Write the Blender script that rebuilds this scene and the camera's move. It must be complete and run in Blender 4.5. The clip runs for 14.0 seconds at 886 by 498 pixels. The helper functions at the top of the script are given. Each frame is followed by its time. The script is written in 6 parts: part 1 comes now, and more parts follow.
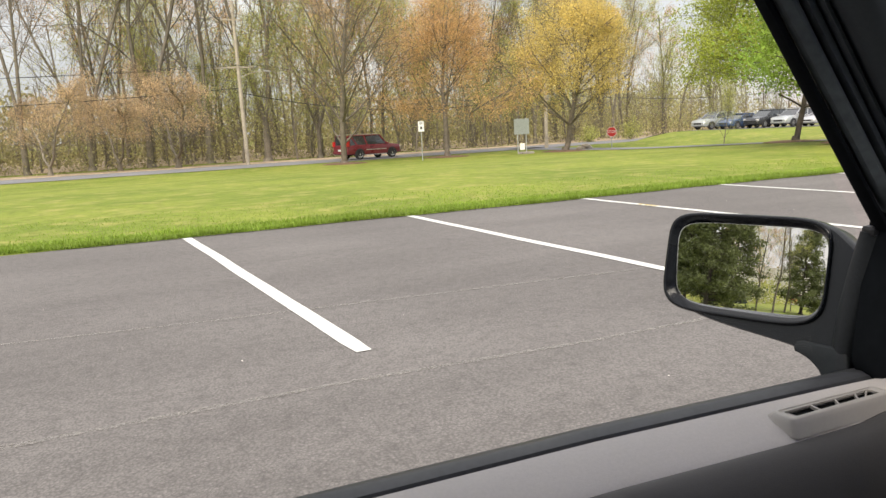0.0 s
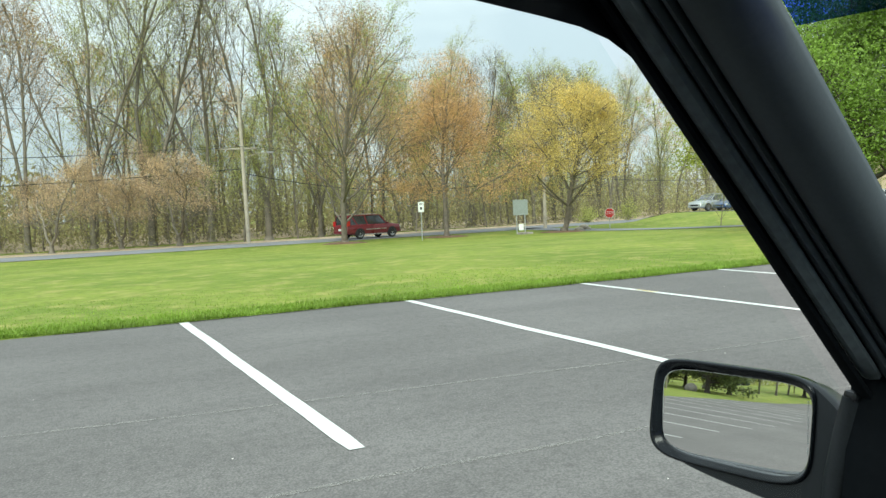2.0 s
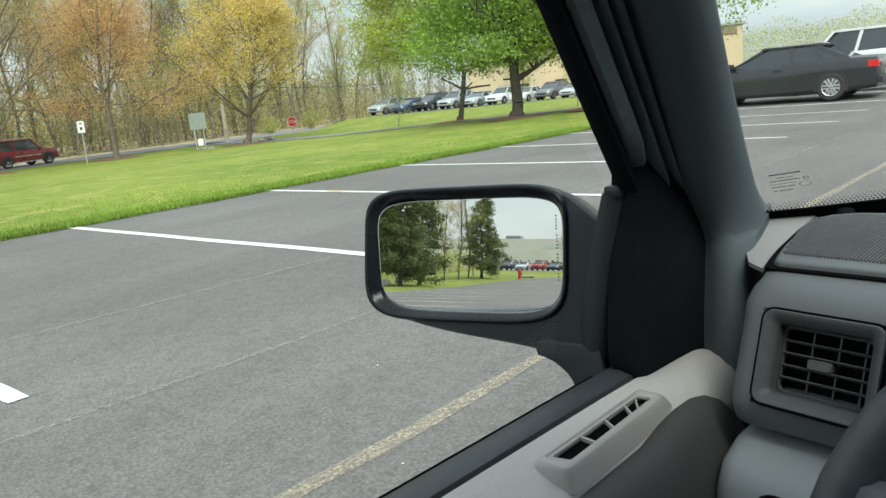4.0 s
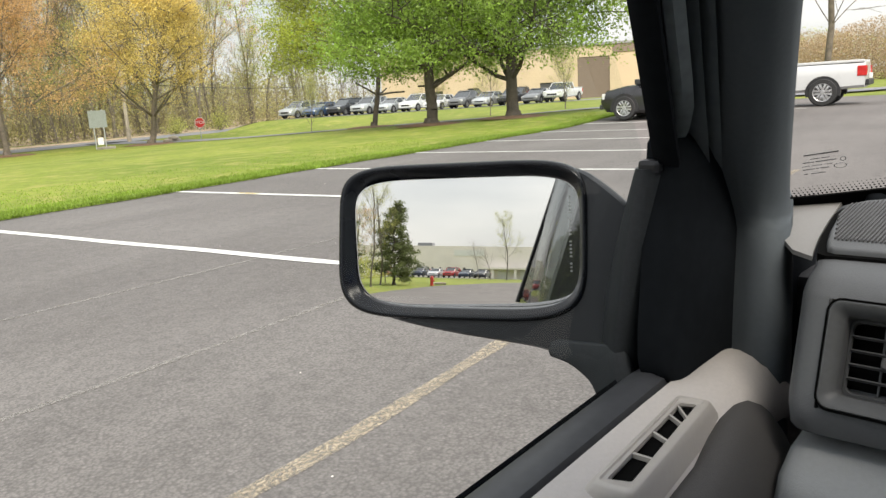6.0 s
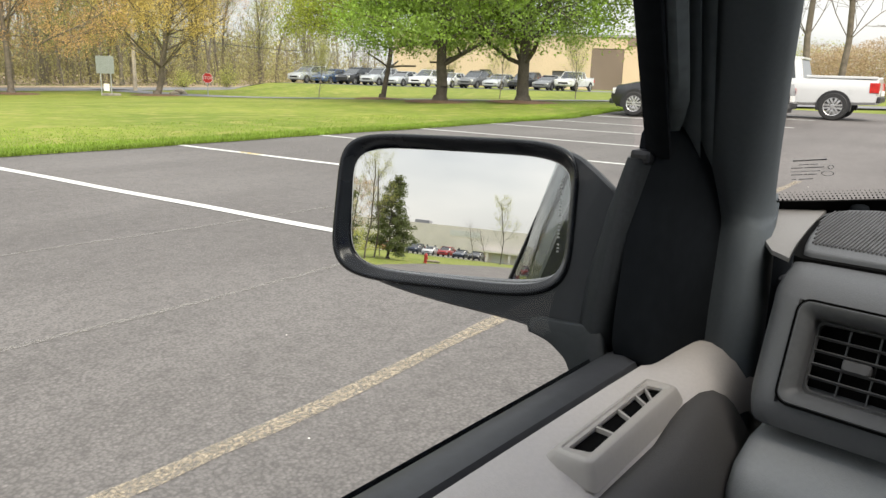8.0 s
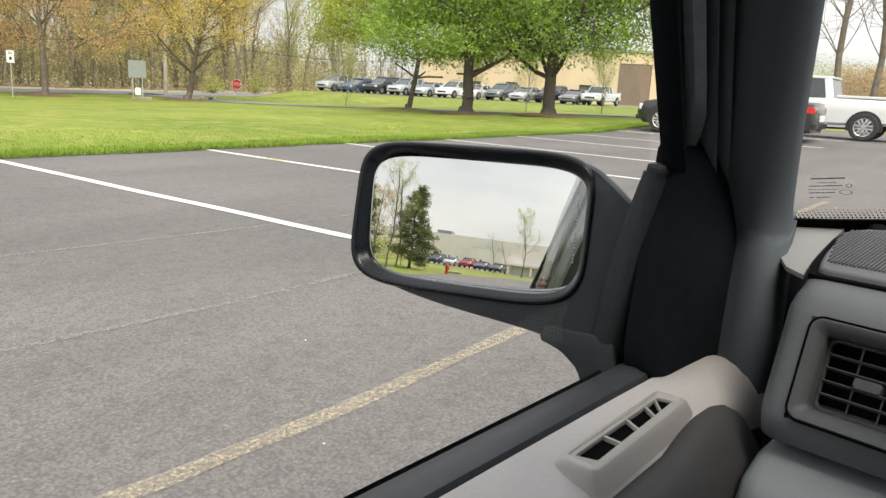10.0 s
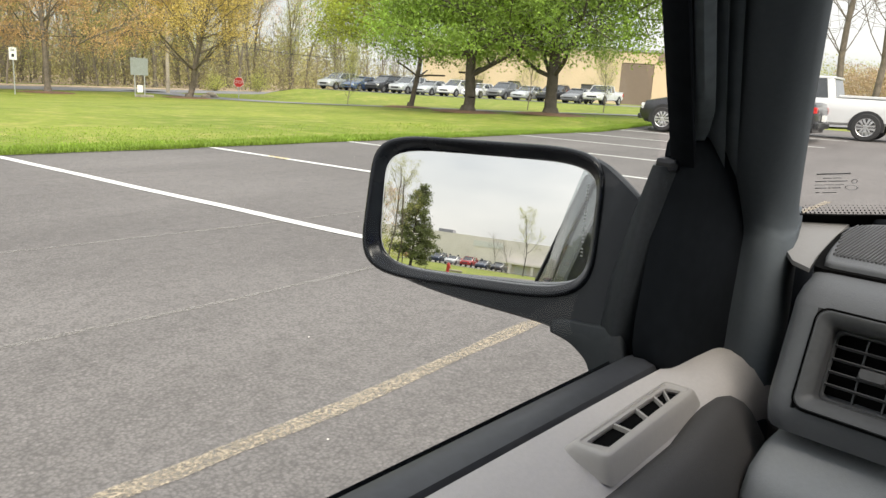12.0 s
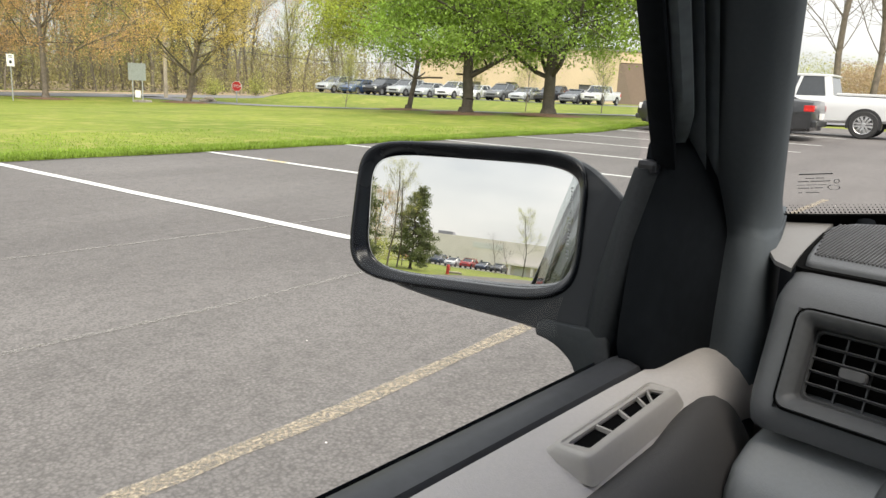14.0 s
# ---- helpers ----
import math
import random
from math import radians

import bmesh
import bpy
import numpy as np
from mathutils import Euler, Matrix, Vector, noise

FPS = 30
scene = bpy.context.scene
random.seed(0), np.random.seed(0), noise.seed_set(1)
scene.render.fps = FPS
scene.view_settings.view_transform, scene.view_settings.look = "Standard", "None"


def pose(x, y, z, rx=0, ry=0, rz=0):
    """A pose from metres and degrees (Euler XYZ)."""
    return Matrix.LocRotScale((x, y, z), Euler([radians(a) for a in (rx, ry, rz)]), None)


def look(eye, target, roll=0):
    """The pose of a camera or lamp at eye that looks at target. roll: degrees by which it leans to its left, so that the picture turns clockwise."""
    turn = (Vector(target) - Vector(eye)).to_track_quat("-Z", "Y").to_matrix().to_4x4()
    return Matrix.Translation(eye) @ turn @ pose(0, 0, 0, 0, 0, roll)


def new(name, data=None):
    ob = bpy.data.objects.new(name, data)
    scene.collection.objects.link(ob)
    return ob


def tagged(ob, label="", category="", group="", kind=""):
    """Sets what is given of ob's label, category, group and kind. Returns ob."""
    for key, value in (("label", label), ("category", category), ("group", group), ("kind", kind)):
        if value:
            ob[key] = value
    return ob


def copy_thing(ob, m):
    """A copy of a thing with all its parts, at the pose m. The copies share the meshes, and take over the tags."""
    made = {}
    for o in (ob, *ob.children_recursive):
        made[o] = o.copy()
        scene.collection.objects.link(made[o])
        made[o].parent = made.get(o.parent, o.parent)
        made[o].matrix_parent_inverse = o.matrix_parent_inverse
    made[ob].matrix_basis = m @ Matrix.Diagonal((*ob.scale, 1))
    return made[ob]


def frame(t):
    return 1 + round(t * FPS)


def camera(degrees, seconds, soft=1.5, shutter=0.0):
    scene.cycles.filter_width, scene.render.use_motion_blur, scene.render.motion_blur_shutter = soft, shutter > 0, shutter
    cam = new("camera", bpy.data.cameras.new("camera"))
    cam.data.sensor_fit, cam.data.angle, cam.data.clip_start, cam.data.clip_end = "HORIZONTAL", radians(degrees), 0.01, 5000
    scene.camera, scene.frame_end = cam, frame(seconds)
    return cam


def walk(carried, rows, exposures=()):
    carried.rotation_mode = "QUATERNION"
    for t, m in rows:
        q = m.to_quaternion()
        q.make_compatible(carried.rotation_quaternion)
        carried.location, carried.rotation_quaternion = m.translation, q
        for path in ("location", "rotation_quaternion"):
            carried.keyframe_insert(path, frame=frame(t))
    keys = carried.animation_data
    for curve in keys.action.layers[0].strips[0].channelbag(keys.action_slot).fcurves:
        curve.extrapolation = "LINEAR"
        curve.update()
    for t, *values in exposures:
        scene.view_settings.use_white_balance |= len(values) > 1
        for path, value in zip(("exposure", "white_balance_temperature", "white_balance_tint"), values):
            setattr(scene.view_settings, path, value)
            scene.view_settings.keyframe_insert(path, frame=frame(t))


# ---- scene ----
cam = camera(61.1, 14.0, 1.45)
PATH = [
    (0, (-1.199, 0.206, 1.205), (-0.333, 1.98, 0.886), -2.6),
    (0.5, (-1.181, 0.177, 1.221), (-0.357, 1.983, 0.971), -2.2),
    (1, (-1.183, 0.175, 1.254), (-0.34, 1.977, 1.046), -2.0),
    (1.5, (-1.191, 0.185, 1.278), (-0.325, 1.98, 1.108), -2.0),
    (2, (-1.172, 0.202, 1.295), (-0.287, 1.992, 1.183), -2.3),
    (2.5, (-1.176, 0.201, 1.295), (-0.266, 1.981, 1.231), -2.3),
    (3, (-1.12, 0.228, 1.261), (0.022, 1.86, 1.081), -4.2),
    (3.2, (-1.065, 0.269, 1.207), (0.207, 1.787, 0.93), -5.6),
    (5.3, (-0.977, 0.554, 1.149), (0.622, 1.691, 0.761), -4.1),
    (5.5, (-0.974, 0.555, 1.145), (0.637, 1.674, 0.755), -3.9),
    (6, (-0.969, 0.549, 1.133), (0.658, 1.643, 0.735), -3.5),
    (6.5, (-0.971, 0.54, 1.131), (0.656, 1.628, 0.717), -3.1),
    (7, (-0.977, 0.541, 1.118), (0.649, 1.618, 0.677), -1.0),
    (7.5, (-0.983, 0.538, 1.127), (0.636, 1.616, 0.665), 0.6),
    (8, (-0.982, 0.535, 1.129), (0.64, 1.613, 0.676), 1.9),
    (10.5, (-0.992, 0.525, 1.128), (0.599, 1.66, 0.702), 3.3),
    (11, (-1.006, 0.527, 1.127), (0.583, 1.664, 0.699), 3.3),
    (11.5, (-1.0, 0.531, 1.122), (0.591, 1.664, 0.691), 3.4),
    (12, (-1.001, 0.526, 1.125), (0.59, 1.658, 0.694), 3.4),
    (12.5, (-0.993, 0.518, 1.12), (0.598, 1.651, 0.69), 3.4),
    (13, (-0.997, 0.52, 1.123), (0.593, 1.654, 0.693), 3.3),
    (13.5, (-0.994, 0.521, 1.121), (0.595, 1.653, 0.685), 3.2),
    (14, (-0.997, 0.514, 1.128), (0.595, 1.646, 0.702), 2.8),
]
walk(cam, [(t, look(eye, target, roll)) for t, eye, target, roll in PATH],
     [(0.0, 0.56, 7000, 16), (0.5, 0.34, 6650, 8), (1.0, 0.33, 6480, 3), (1.6, 0.42, 6250, -1), (2.6, 0.5, 5950, -6), (3.2, 0.45, 5900, -7), (5.3, 0.66, 6850, 12), (8.0, 0.66, 6850, 12), (14.0, 0.72, 6850, 12)])

# ---------- light ----------
world = bpy.data.worlds.new("overcast_sky")
scene.world = world
world.use_nodes = True
wn, wl = world.node_tree.nodes, world.node_tree.links
wn.clear()
w_out = wn.new("ShaderNodeOutputWorld")
w_bg = wn.new("ShaderNodeBackground")
w_sky = wn.new("ShaderNodeTexSky")
w_sky.sky_type = "NISHITA"
w_sky.sun_disc = False
w_sky.sun_elevation = radians(48)
w_sky.sun_rotation = radians(225)
w_sky.air_density, w_sky.dust_density = 1.0, 2.0
w_co = wn.new("ShaderNodeTexCoord")
w_map = wn.new("ShaderNodeMapping")
w_map.inputs["Scale"].default_value = (1.0, 1.0, 3.2)
w_noise = wn.new("ShaderNodeTexNoise")
w_noise.inputs["Scale"].default_value = 2.3
w_noise.inputs["Detail"].default_value = 5.0
w_noise.inputs["Roughness"].default_value = 0.5
w_ramp = wn.new("ShaderNodeValToRGB")
w_ramp.color_ramp.elements[0].position, w_ramp.color_ramp.elements[0].color = 0.40, (4.8, 5.05, 5.35, 1)
w_ramp.color_ramp.elements[1].position, w_ramp.color_ramp.elements[1].color = 0.61, (6.75, 6.8, 6.85, 1)
w_mix = wn.new("ShaderNodeMix")
w_mix.data_type = "RGBA"
w_mix.inputs["Factor"].default_value = 0.86
wl.new(w_co.outputs["Generated"], w_map.inputs["Vector"])
wl.new(w_map.outputs["Vector"], w_noise.inputs["Vector"])
wl.new(w_noise.outputs["Fac"], w_ramp.inputs["Fac"])
wl.new(w_sky.outputs["Color"], w_mix.inputs["A"])
wl.new(w_ramp.outputs["Color"], w_mix.inputs["B"])
# an overcast sky is brighter towards the zenith than at the horizon
w_sep = wn.new("ShaderNodeSeparateXYZ")
w_rise = wn.new("ShaderNodeMapRange")
w_rise.inputs["To Min"].default_value, w_rise.inputs["To Max"].default_value = 0.92, 1.95
w_lum = wn.new("ShaderNodeVectorMath")
w_lum.operation = "SCALE"
wl.new(w_co.outputs["Generated"], w_sep.inputs["Vector"])
wl.new(w_sep.outputs["Z"], w_rise.inputs["Value"])
wl.new(w_mix.outputs["Result"], w_lum.inputs[0])
wl.new(w_rise.outputs["Result"], w_lum.inputs["Scale"])
wl.new(w_lum.outputs["Vector"], w_bg.inputs["Color"])
wl.new(w_bg.outputs["Background"], w_out.inputs["Surface"])
w_bg.inputs["Strength"].default_value = 0.11

sun = new("sun", bpy.data.lights.new("sun", "SUN"))
sun.data.energy, sun.data.angle, sun.data.color = 2.9, radians(30), (1.0, 0.95, 0.86)
sun.matrix_world = look((0, 0, 30), (0 + 16, 0 + 16, 30 - 24))


# ---------- materials ----------
def material(name, base, rough=0.6, metal=0.0, vary=0.25, scale=8.0, fine=0.15, fine_scale=90.0, bump=0.0, bump_scale=120.0,
             coat=0.0, per_object=0.0, island=0.0, through_light=0.0, spec=0.5):
    """A surface with variation at two scales, fine relief, and optional differences from piece to piece."""
    m = bpy.data.materials.new(name)
    m.use_nodes = True
    n, l = m.node_tree.nodes, m.node_tree.links
    b = n["Principled BSDF"]
    b.inputs["Metallic"].default_value = metal
    b.inputs["Coat Weight"].default_value = coat
    b.inputs["Coat Roughness"].default_value = 0.06
    b.inputs["Specular IOR Level"].default_value = spec
    co = n.new("ShaderNodeTexCoord")

    def noisy(s, detail):
        t = n.new("ShaderNodeTexNoise")
        t.inputs["Scale"].default_value = s
        t.inputs["Detail"].default_value = detail
        l.new(co.outputs["Object"], t.inputs["Vector"])
        return t.outputs["Fac"]

    def ramp(value, low, high):
        t = n.new("ShaderNodeMapRange")
        t.inputs["From Min"].default_value, t.inputs["From Max"].default_value = 0.3, 0.7
        t.inputs["To Min"].default_value, t.inputs["To Max"].default_value = low, high
        l.new(value, t.inputs["Value"])
        return t.outputs["Result"]

    def times(a, c):
        t = n.new("ShaderNodeMath")
        t.operation = "MULTIPLY"
        l.new(a, t.inputs[0])
        l.new(c, t.inputs[1])
        return t.outputs["Value"]

    big = noisy(scale, 4.0)
    level = times(ramp(big, 1 - vary, 1 + vary), ramp(noisy(fine_scale, 2.0), 1 - fine, 1 + fine))
    if per_object:
        info = n.new("ShaderNodeObjectInfo")
        t = n.new("ShaderNodeMapRange")
        t.inputs["To Min"].default_value, t.inputs["To Max"].default_value = 1 - per_object, 1 + per_object
        l.new(info.outputs["Random"], t.inputs["Value"])
        level = times(level, t.outputs["Result"])
    if island:
        geo = n.new("ShaderNodeNewGeometry")
        t = n.new("ShaderNodeMapRange")
        t.inputs["To Min"].default_value, t.inputs["To Max"].default_value = 1 - island, 1 + island
        l.new(geo.outputs["Random Per Island"], t.inputs["Value"])
        level = times(level, t.outputs["Result"])
    tint = n.new("ShaderNodeVectorMath")
    tint.operation = "SCALE"
    tint.inputs[0].default_value = base
    l.new(level, tint.inputs["Scale"])
    l.new(tint.outputs["Vector"], b.inputs["Base Color"])
    l.new(ramp(big, max(0.02, rough - 0.08), min(1.0, rough + 0.08)), b.inputs["Roughness"])
    if bump:
        bn = n.new("ShaderNodeBump")
        bn.inputs["Strength"].default_value = bump
        bn.inputs["Distance"].default_value = 0.01
        l.new(noisy(bump_scale, 3.0), bn.inputs["Height"])
        l.new(bn.outputs["Normal"], b.inputs["Normal"])
    if through_light:
        tr = n.new("ShaderNodeBsdfTranslucent")
        l.new(tint.outputs["Vector"], tr.inputs["Color"])
        mix = n.new("ShaderNodeMixShader")
        mix.inputs["Fac"].default_value = through_light
        l.new(b.outputs["BSDF"], mix.inputs[1])
        l.new(tr.outputs["BSDF"], mix.inputs[2])
        l.new(mix.outputs["Shader"], n["Material Output"].inputs["Surface"])
    return m


def pane_material(name, tint):
    """A thin pane: what is behind shows through, a faint reflection lies over it."""
    m = bpy.data.materials.new(name)
    m.use_nodes = True
    n, l = m.node_tree.nodes, m.node_tree.links
    n.remove(n["Principled BSDF"])
    clear = n.new("ShaderNodeBsdfTransparent")
    clear.inputs["Color"].default_value = (*tint, 1)
    gl = n.new("ShaderNodeBsdfGlossy")
    gl.inputs["Roughness"].default_value = 0.02
    fr = n.new("ShaderNodeLayerWeight")
    fr.inputs["Blend"].default_value = 0.5
    steep = n.new("ShaderNodeMath")
    steep.operation = "POWER"
    steep.inputs[1].default_value = 5.0
    l.new(fr.outputs["Facing"], steep.inputs[0])
    weak = n.new("ShaderNodeMath")
    weak.operation = "MULTIPLY_ADD"
    weak.inputs[1].default_value, weak.inputs[2].default_value = 0.45, 0.014
    l.new(steep.outputs["Value"], weak.inputs[0])
    mix = n.new("ShaderNodeMixShader")
    l.new(weak.outputs["Value"], mix.inputs["Fac"])
    l.new(clear.outputs["BSDF"], mix.inputs[1])
    l.new(gl.outputs["BSDF"], mix.inputs[2])
    l.new(mix.outputs["Shader"], n["Material Output"].inputs["Surface"])
    return m


def asphalt_material(name, base, worn):
    """Rolled asphalt: stones in dark binder, broad worn and damp patches, faint tyre-wide streaks along x."""
    m = bpy.data.materials.new(name)
    m.use_nodes = True
    n, l = m.node_tree.nodes, m.node_tree.links
    b = n["Principled BSDF"]
    co = n.new("ShaderNodeTexCoord")

    def tex(kind, s, detail=3.0, stretch=None):
        t = n.new(kind)
        t.inputs["Scale"].default_value = s
        if kind == "ShaderNodeTexNoise":
            t.inputs["Detail"].default_value = detail
        src = co.outputs["Object"]
        if stretch:
            mp = n.new("ShaderNodeMapping")
            mp.inputs["Scale"].default_value = stretch
            l.new(src, mp.inputs["Vector"])
            src = mp.outputs["Vector"]
        l.new(src, t.inputs["Vector"])
        return t

    def ramp(value, lo, hi, a, c):
        t = n.new("ShaderNodeMapRange")
        for k, v in (("From Min", lo), ("From Max", hi), ("To Min", a), ("To Max", c)):
            t.inputs[k].default_value = v
        l.new(value, t.inputs["Value"])
        return t.outputs["Result"]

    def mixed(fac, a, c):
        t = n.new("ShaderNodeMix")
        t.data_type = "RGBA"
        l.new(fac, t.inputs["Factor"])
        for k, v in (("A", a), ("B", c)):
            if isinstance(v, tuple):
                t.inputs[k].default_value = (*v, 1)
            else:
                l.new(v, t.inputs[k])
        return t.outputs["Result"]

    patches = mixed(ramp(tex("ShaderNodeTexNoise", 0.35, 5.0).outputs["Fac"], 0.36, 0.66, 0, 1), base, worn)
    streaks = mixed(ramp(tex("ShaderNodeTexNoise", 0.9, 4.0, (0.22, 1.6, 1)).outputs["Fac"], 0.42, 0.75, 0, 0.55), patches, tuple(c * 0.72 for c in base))
    stones = tex("ShaderNodeTexVoronoi", 80.0)
    light = mixed(ramp(stones.outputs["Color"], 0.7, 0.95, 0, 0.5), streaks, tuple(min(1, c * 1.8) for c in base))
    dark = mixed(ramp(stones.outputs["Distance"], 0.35, 0.75, 0, 0.5), light, tuple(c * 0.4 for c in base))
    grit = mixed(ramp(tex("ShaderNodeTexNoise", 11.0, 6.0).outputs["Fac"], 0.48, 0.72, 0, 0.36), dark, tuple(c * 0.45 for c in base))
    l.new(grit, b.inputs["Base Color"])
    b.inputs["Roughness"].default_value = 0.78
    b.inputs["Specular IOR Level"].default_value = 0.4
    bn = n.new("ShaderNodeBump")
    bn.inputs["Strength"].default_value = 0.5
    bn.inputs["Distance"].default_value = 0.006
    l.new(stones.outputs["Distance"], bn.inputs["Height"])
    l.new(bn.outputs["Normal"], b.inputs["Normal"])
    return m


def paint_line_material(name, base, wear, grain=24.0, soft=0.05):
    """Road paint, thin and chipped: where it is worn through the ground shows."""
    m = material(name, base, 0.7, vary=0.08, scale=3.0, fine=0.12, fine_scale=70, bump=0.3, bump_scale=150)
    n, l = m.node_tree.nodes, m.node_tree.links
    b = n["Principled BSDF"]
    co = n.new("ShaderNodeTexCoord")
    t = n.new("ShaderNodeTexNoise")
    t.inputs["Scale"].default_value, t.inputs["Detail"].default_value, t.inputs["Roughness"].default_value = grain, 8.0, 0.75
    l.new(co.outputs["Object"], t.inputs["Vector"])
    r = n.new("ShaderNodeMapRange")
    r.inputs["From Min"].default_value, r.inputs["From Max"].default_value = wear - soft, wear + soft
    l.new(t.outputs["Fac"], r.inputs["Value"])
    l.new(r.outputs["Result"], b.inputs["Alpha"])
    return m


def lawn_material(name, deep, fresh, dry):
    m = bpy.data.materials.new(name)
    m.use_nodes = True
    n, l = m.node_tree.nodes, m.node_tree.links
    b = n["Principled BSDF"]
    co = n.new("ShaderNodeTexCoord")
    col = None
    for s, lo, hi, amount, tone in ((0.25, 0.4, 0.62, 0.8, fresh), (1.5, 0.5, 0.68, 0.62, dry), (6.0, 0.46, 0.62, 0.55, tuple(c * 0.68 for c in deep)), (38.0, 0.52, 0.75, 0.25, tuple(c * 0.5 for c in deep))):
        t = n.new("ShaderNodeTexNoise")
        t.inputs["Scale"].default_value, t.inputs["Detail"].default_value = s, 4.0
        l.new(co.outputs["Object"], t.inputs["Vector"])
        r = n.new("ShaderNodeMapRange")
        for k, v in (("From Min", lo), ("From Max", hi), ("To Min", 0), ("To Max", amount)):
            r.inputs[k].default_value = v
        l.new(t.outputs["Fac"], r.inputs["Value"])
        mx = n.new("ShaderNodeMix")
        mx.data_type = "RGBA"
        l.new(r.outputs["Result"], mx.inputs["Factor"])
        if col is None:
            mx.inputs["A"].default_value = (*deep, 1)
        else:
            l.new(col, mx.inputs["A"])
        mx.inputs["B"].default_value = (*tone, 1)
        col = mx.outputs["Result"]
    l.new(col, b.inputs["Base Color"])
    b.inputs["Roughness"].default_value = 0.85
    b.inputs["Specular IOR Level"].default_value = 0.2
    t = n.new("ShaderNodeTexNoise")
    t.inputs["Scale"].default_value, t.inputs["Detail"].default_value = 22.0, 4.0
    l.new(co.outputs["Object"], t.inputs["Vector"])
    bn = n.new("ShaderNodeBump")
    bn.inputs["Strength"].default_value, bn.inputs["Distance"].default_value = 0.45, 0.03
    l.new(t.outputs["Fac"], bn.inputs["Height"])
    l.new(bn.outputs["Normal"], b.inputs["Normal"])
    return m


ASPHALT = asphalt_material("lot_asphalt", (0.148, 0.135, 0.131), (0.198, 0.183, 0.177))
ROAD = material("road_asphalt", (0.2, 0.2, 0.21), 0.85, vary=0.12, scale=0.5, fine=0.15, fine_scale=20)
LAWN = lawn_material("lawn_grass", (0.155, 0.205, 0.03), (0.25, 0.285, 0.05), (0.41, 0.35, 0.125))
BLADE = material("grass_blade", (0.235, 0.34, 0.045), 0.6, vary=0.25, scale=0.6, island=0.2, through_light=0.45)
WHITE_PAINT = paint_line_material("white_line_paint", (0.63, 0.63, 0.61), 0.30)
FADED_PAINT = paint_line_material("faded_line_paint", (0.43, 0.36, 0.265), 0.53, 70.0, 0.15)
SEAM = paint_line_material("asphalt_seam", (0.3, 0.28, 0.26), 0.55, 40.0, 0.12)
STAIN = paint_line_material("yellow_scuff", (0.62, 0.46, 0.16), 0.5)
BARK = material("bark_grey_brown", (0.165, 0.138, 0.108), 0.9, vary=0.3, scale=4, fine=0.3, fine_scale=40, bump=0.8, bump_scale=30)
BARK_DARK = material("bark_dark", (0.09, 0.075, 0.06), 0.9, vary=0.3, scale=4, fine=0.3, fine_scale=40, bump=0.8, bump_scale=30)
BARK_PALE = material("bark_pale", (0.175, 0.152, 0.118), 0.9, vary=0.3, scale=2, fine=0.3, fine_scale=30, per_object=0.3)
LEAF_GREEN = material("leaf_green", (0.25, 0.37, 0.06), 0.5, vary=0.3, scale=0.7, island=0.3, through_light=0.45)
LEAF_FAR = material("leaf_far_amber", (0.44, 0.33, 0.21), 0.7, vary=0.25, scale=0.12, island=0.22, through_light=0.35)
LEAF_LIME = material("leaf_lime", (0.37, 0.42, 0.06), 0.5, vary=0.25, scale=0.5, island=0.3, through_light=0.45)
LEAF_YELLOW = material("leaf_yellow", (0.68, 0.53, 0.17), 0.55, vary=0.25, scale=0.4, island=0.3, through_light=0.4)
LEAF_ORANGE = material("leaf_orange_bud", (0.66, 0.42, 0.19), 0.6, vary=0.25, scale=0.4, island=0.3, through_light=0.4)
LEAF_OLIVE = material("leaf_olive", (0.42, 0.43, 0.13), 0.6, vary=0.3, scale=0.3, island=0.35, through_light=0.4)
LEAF_PINK = material("blossom_pale", (0.62, 0.45, 0.27), 0.6, vary=0.25, scale=0.4, island=0.3, through_light=0.4)
LEAF_RUST = material("bud_rust", (0.47, 0.31, 0.15), 0.6, vary=0.25, scale=0.4, island=0.35, through_light=0.4)
NEEDLE = material("pine_needles", (0.165, 0.195, 0.07), 0.6, vary=0.3, scale=0.6, island=0.4, through_light=0.2)
BRUSH = material("undergrowth_twigs", (0.34, 0.305, 0.15), 0.8, vary=0.35, scale=0.25, island=0.35, through_light=0.35)
LITTER = material("leaf_litter", (0.38, 0.29, 0.2), 0.9, vary=0.4, scale=0.8, fine=0.4, fine_scale=14)
MULCH = material("bark_mulch", (0.15, 0.085, 0.05), 0.95, vary=0.3, scale=3, fine=0.4, fine_scale=30, bump=0.8, bump_scale=25)
WOOD_POLE = material("weathered_pole", (0.4, 0.35, 0.28), 0.85, vary=0.2, scale=1.5, fine=0.25, fine_scale=30)
STEEL = material("galvanised_steel", (0.45, 0.46, 0.46), 0.45, metal=0.7, vary=0.12)
SIGN_RED = material("sign_red", (0.62, 0.035, 0.03), 0.4, vary=0.08)
SIGN_WHITE = material("sign_white", (0.78, 0.78, 0.76), 0.45, vary=0.06)
SIGN_BACK = material("sign_back_grey", (0.30, 0.325, 0.315), 0.5, metal=0.3, vary=0.1)
INK = material("dark_print", (0.03, 0.03, 0.03), 0.6)
STUCCO = material("tan_stucco", (0.52, 0.41, 0.29), 0.9, vary=0.06, scale=0.4, fine=0.08, fine_scale=12)
CONCRETE = material("pale_concrete_wall", (0.86, 0.8, 0.75), 0.85, vary=0.08, scale=0.3, fine=0.06, fine_scale=10)
ROOF_GREY = material("grey_roof", (0.3, 0.3, 0.31), 0.8)
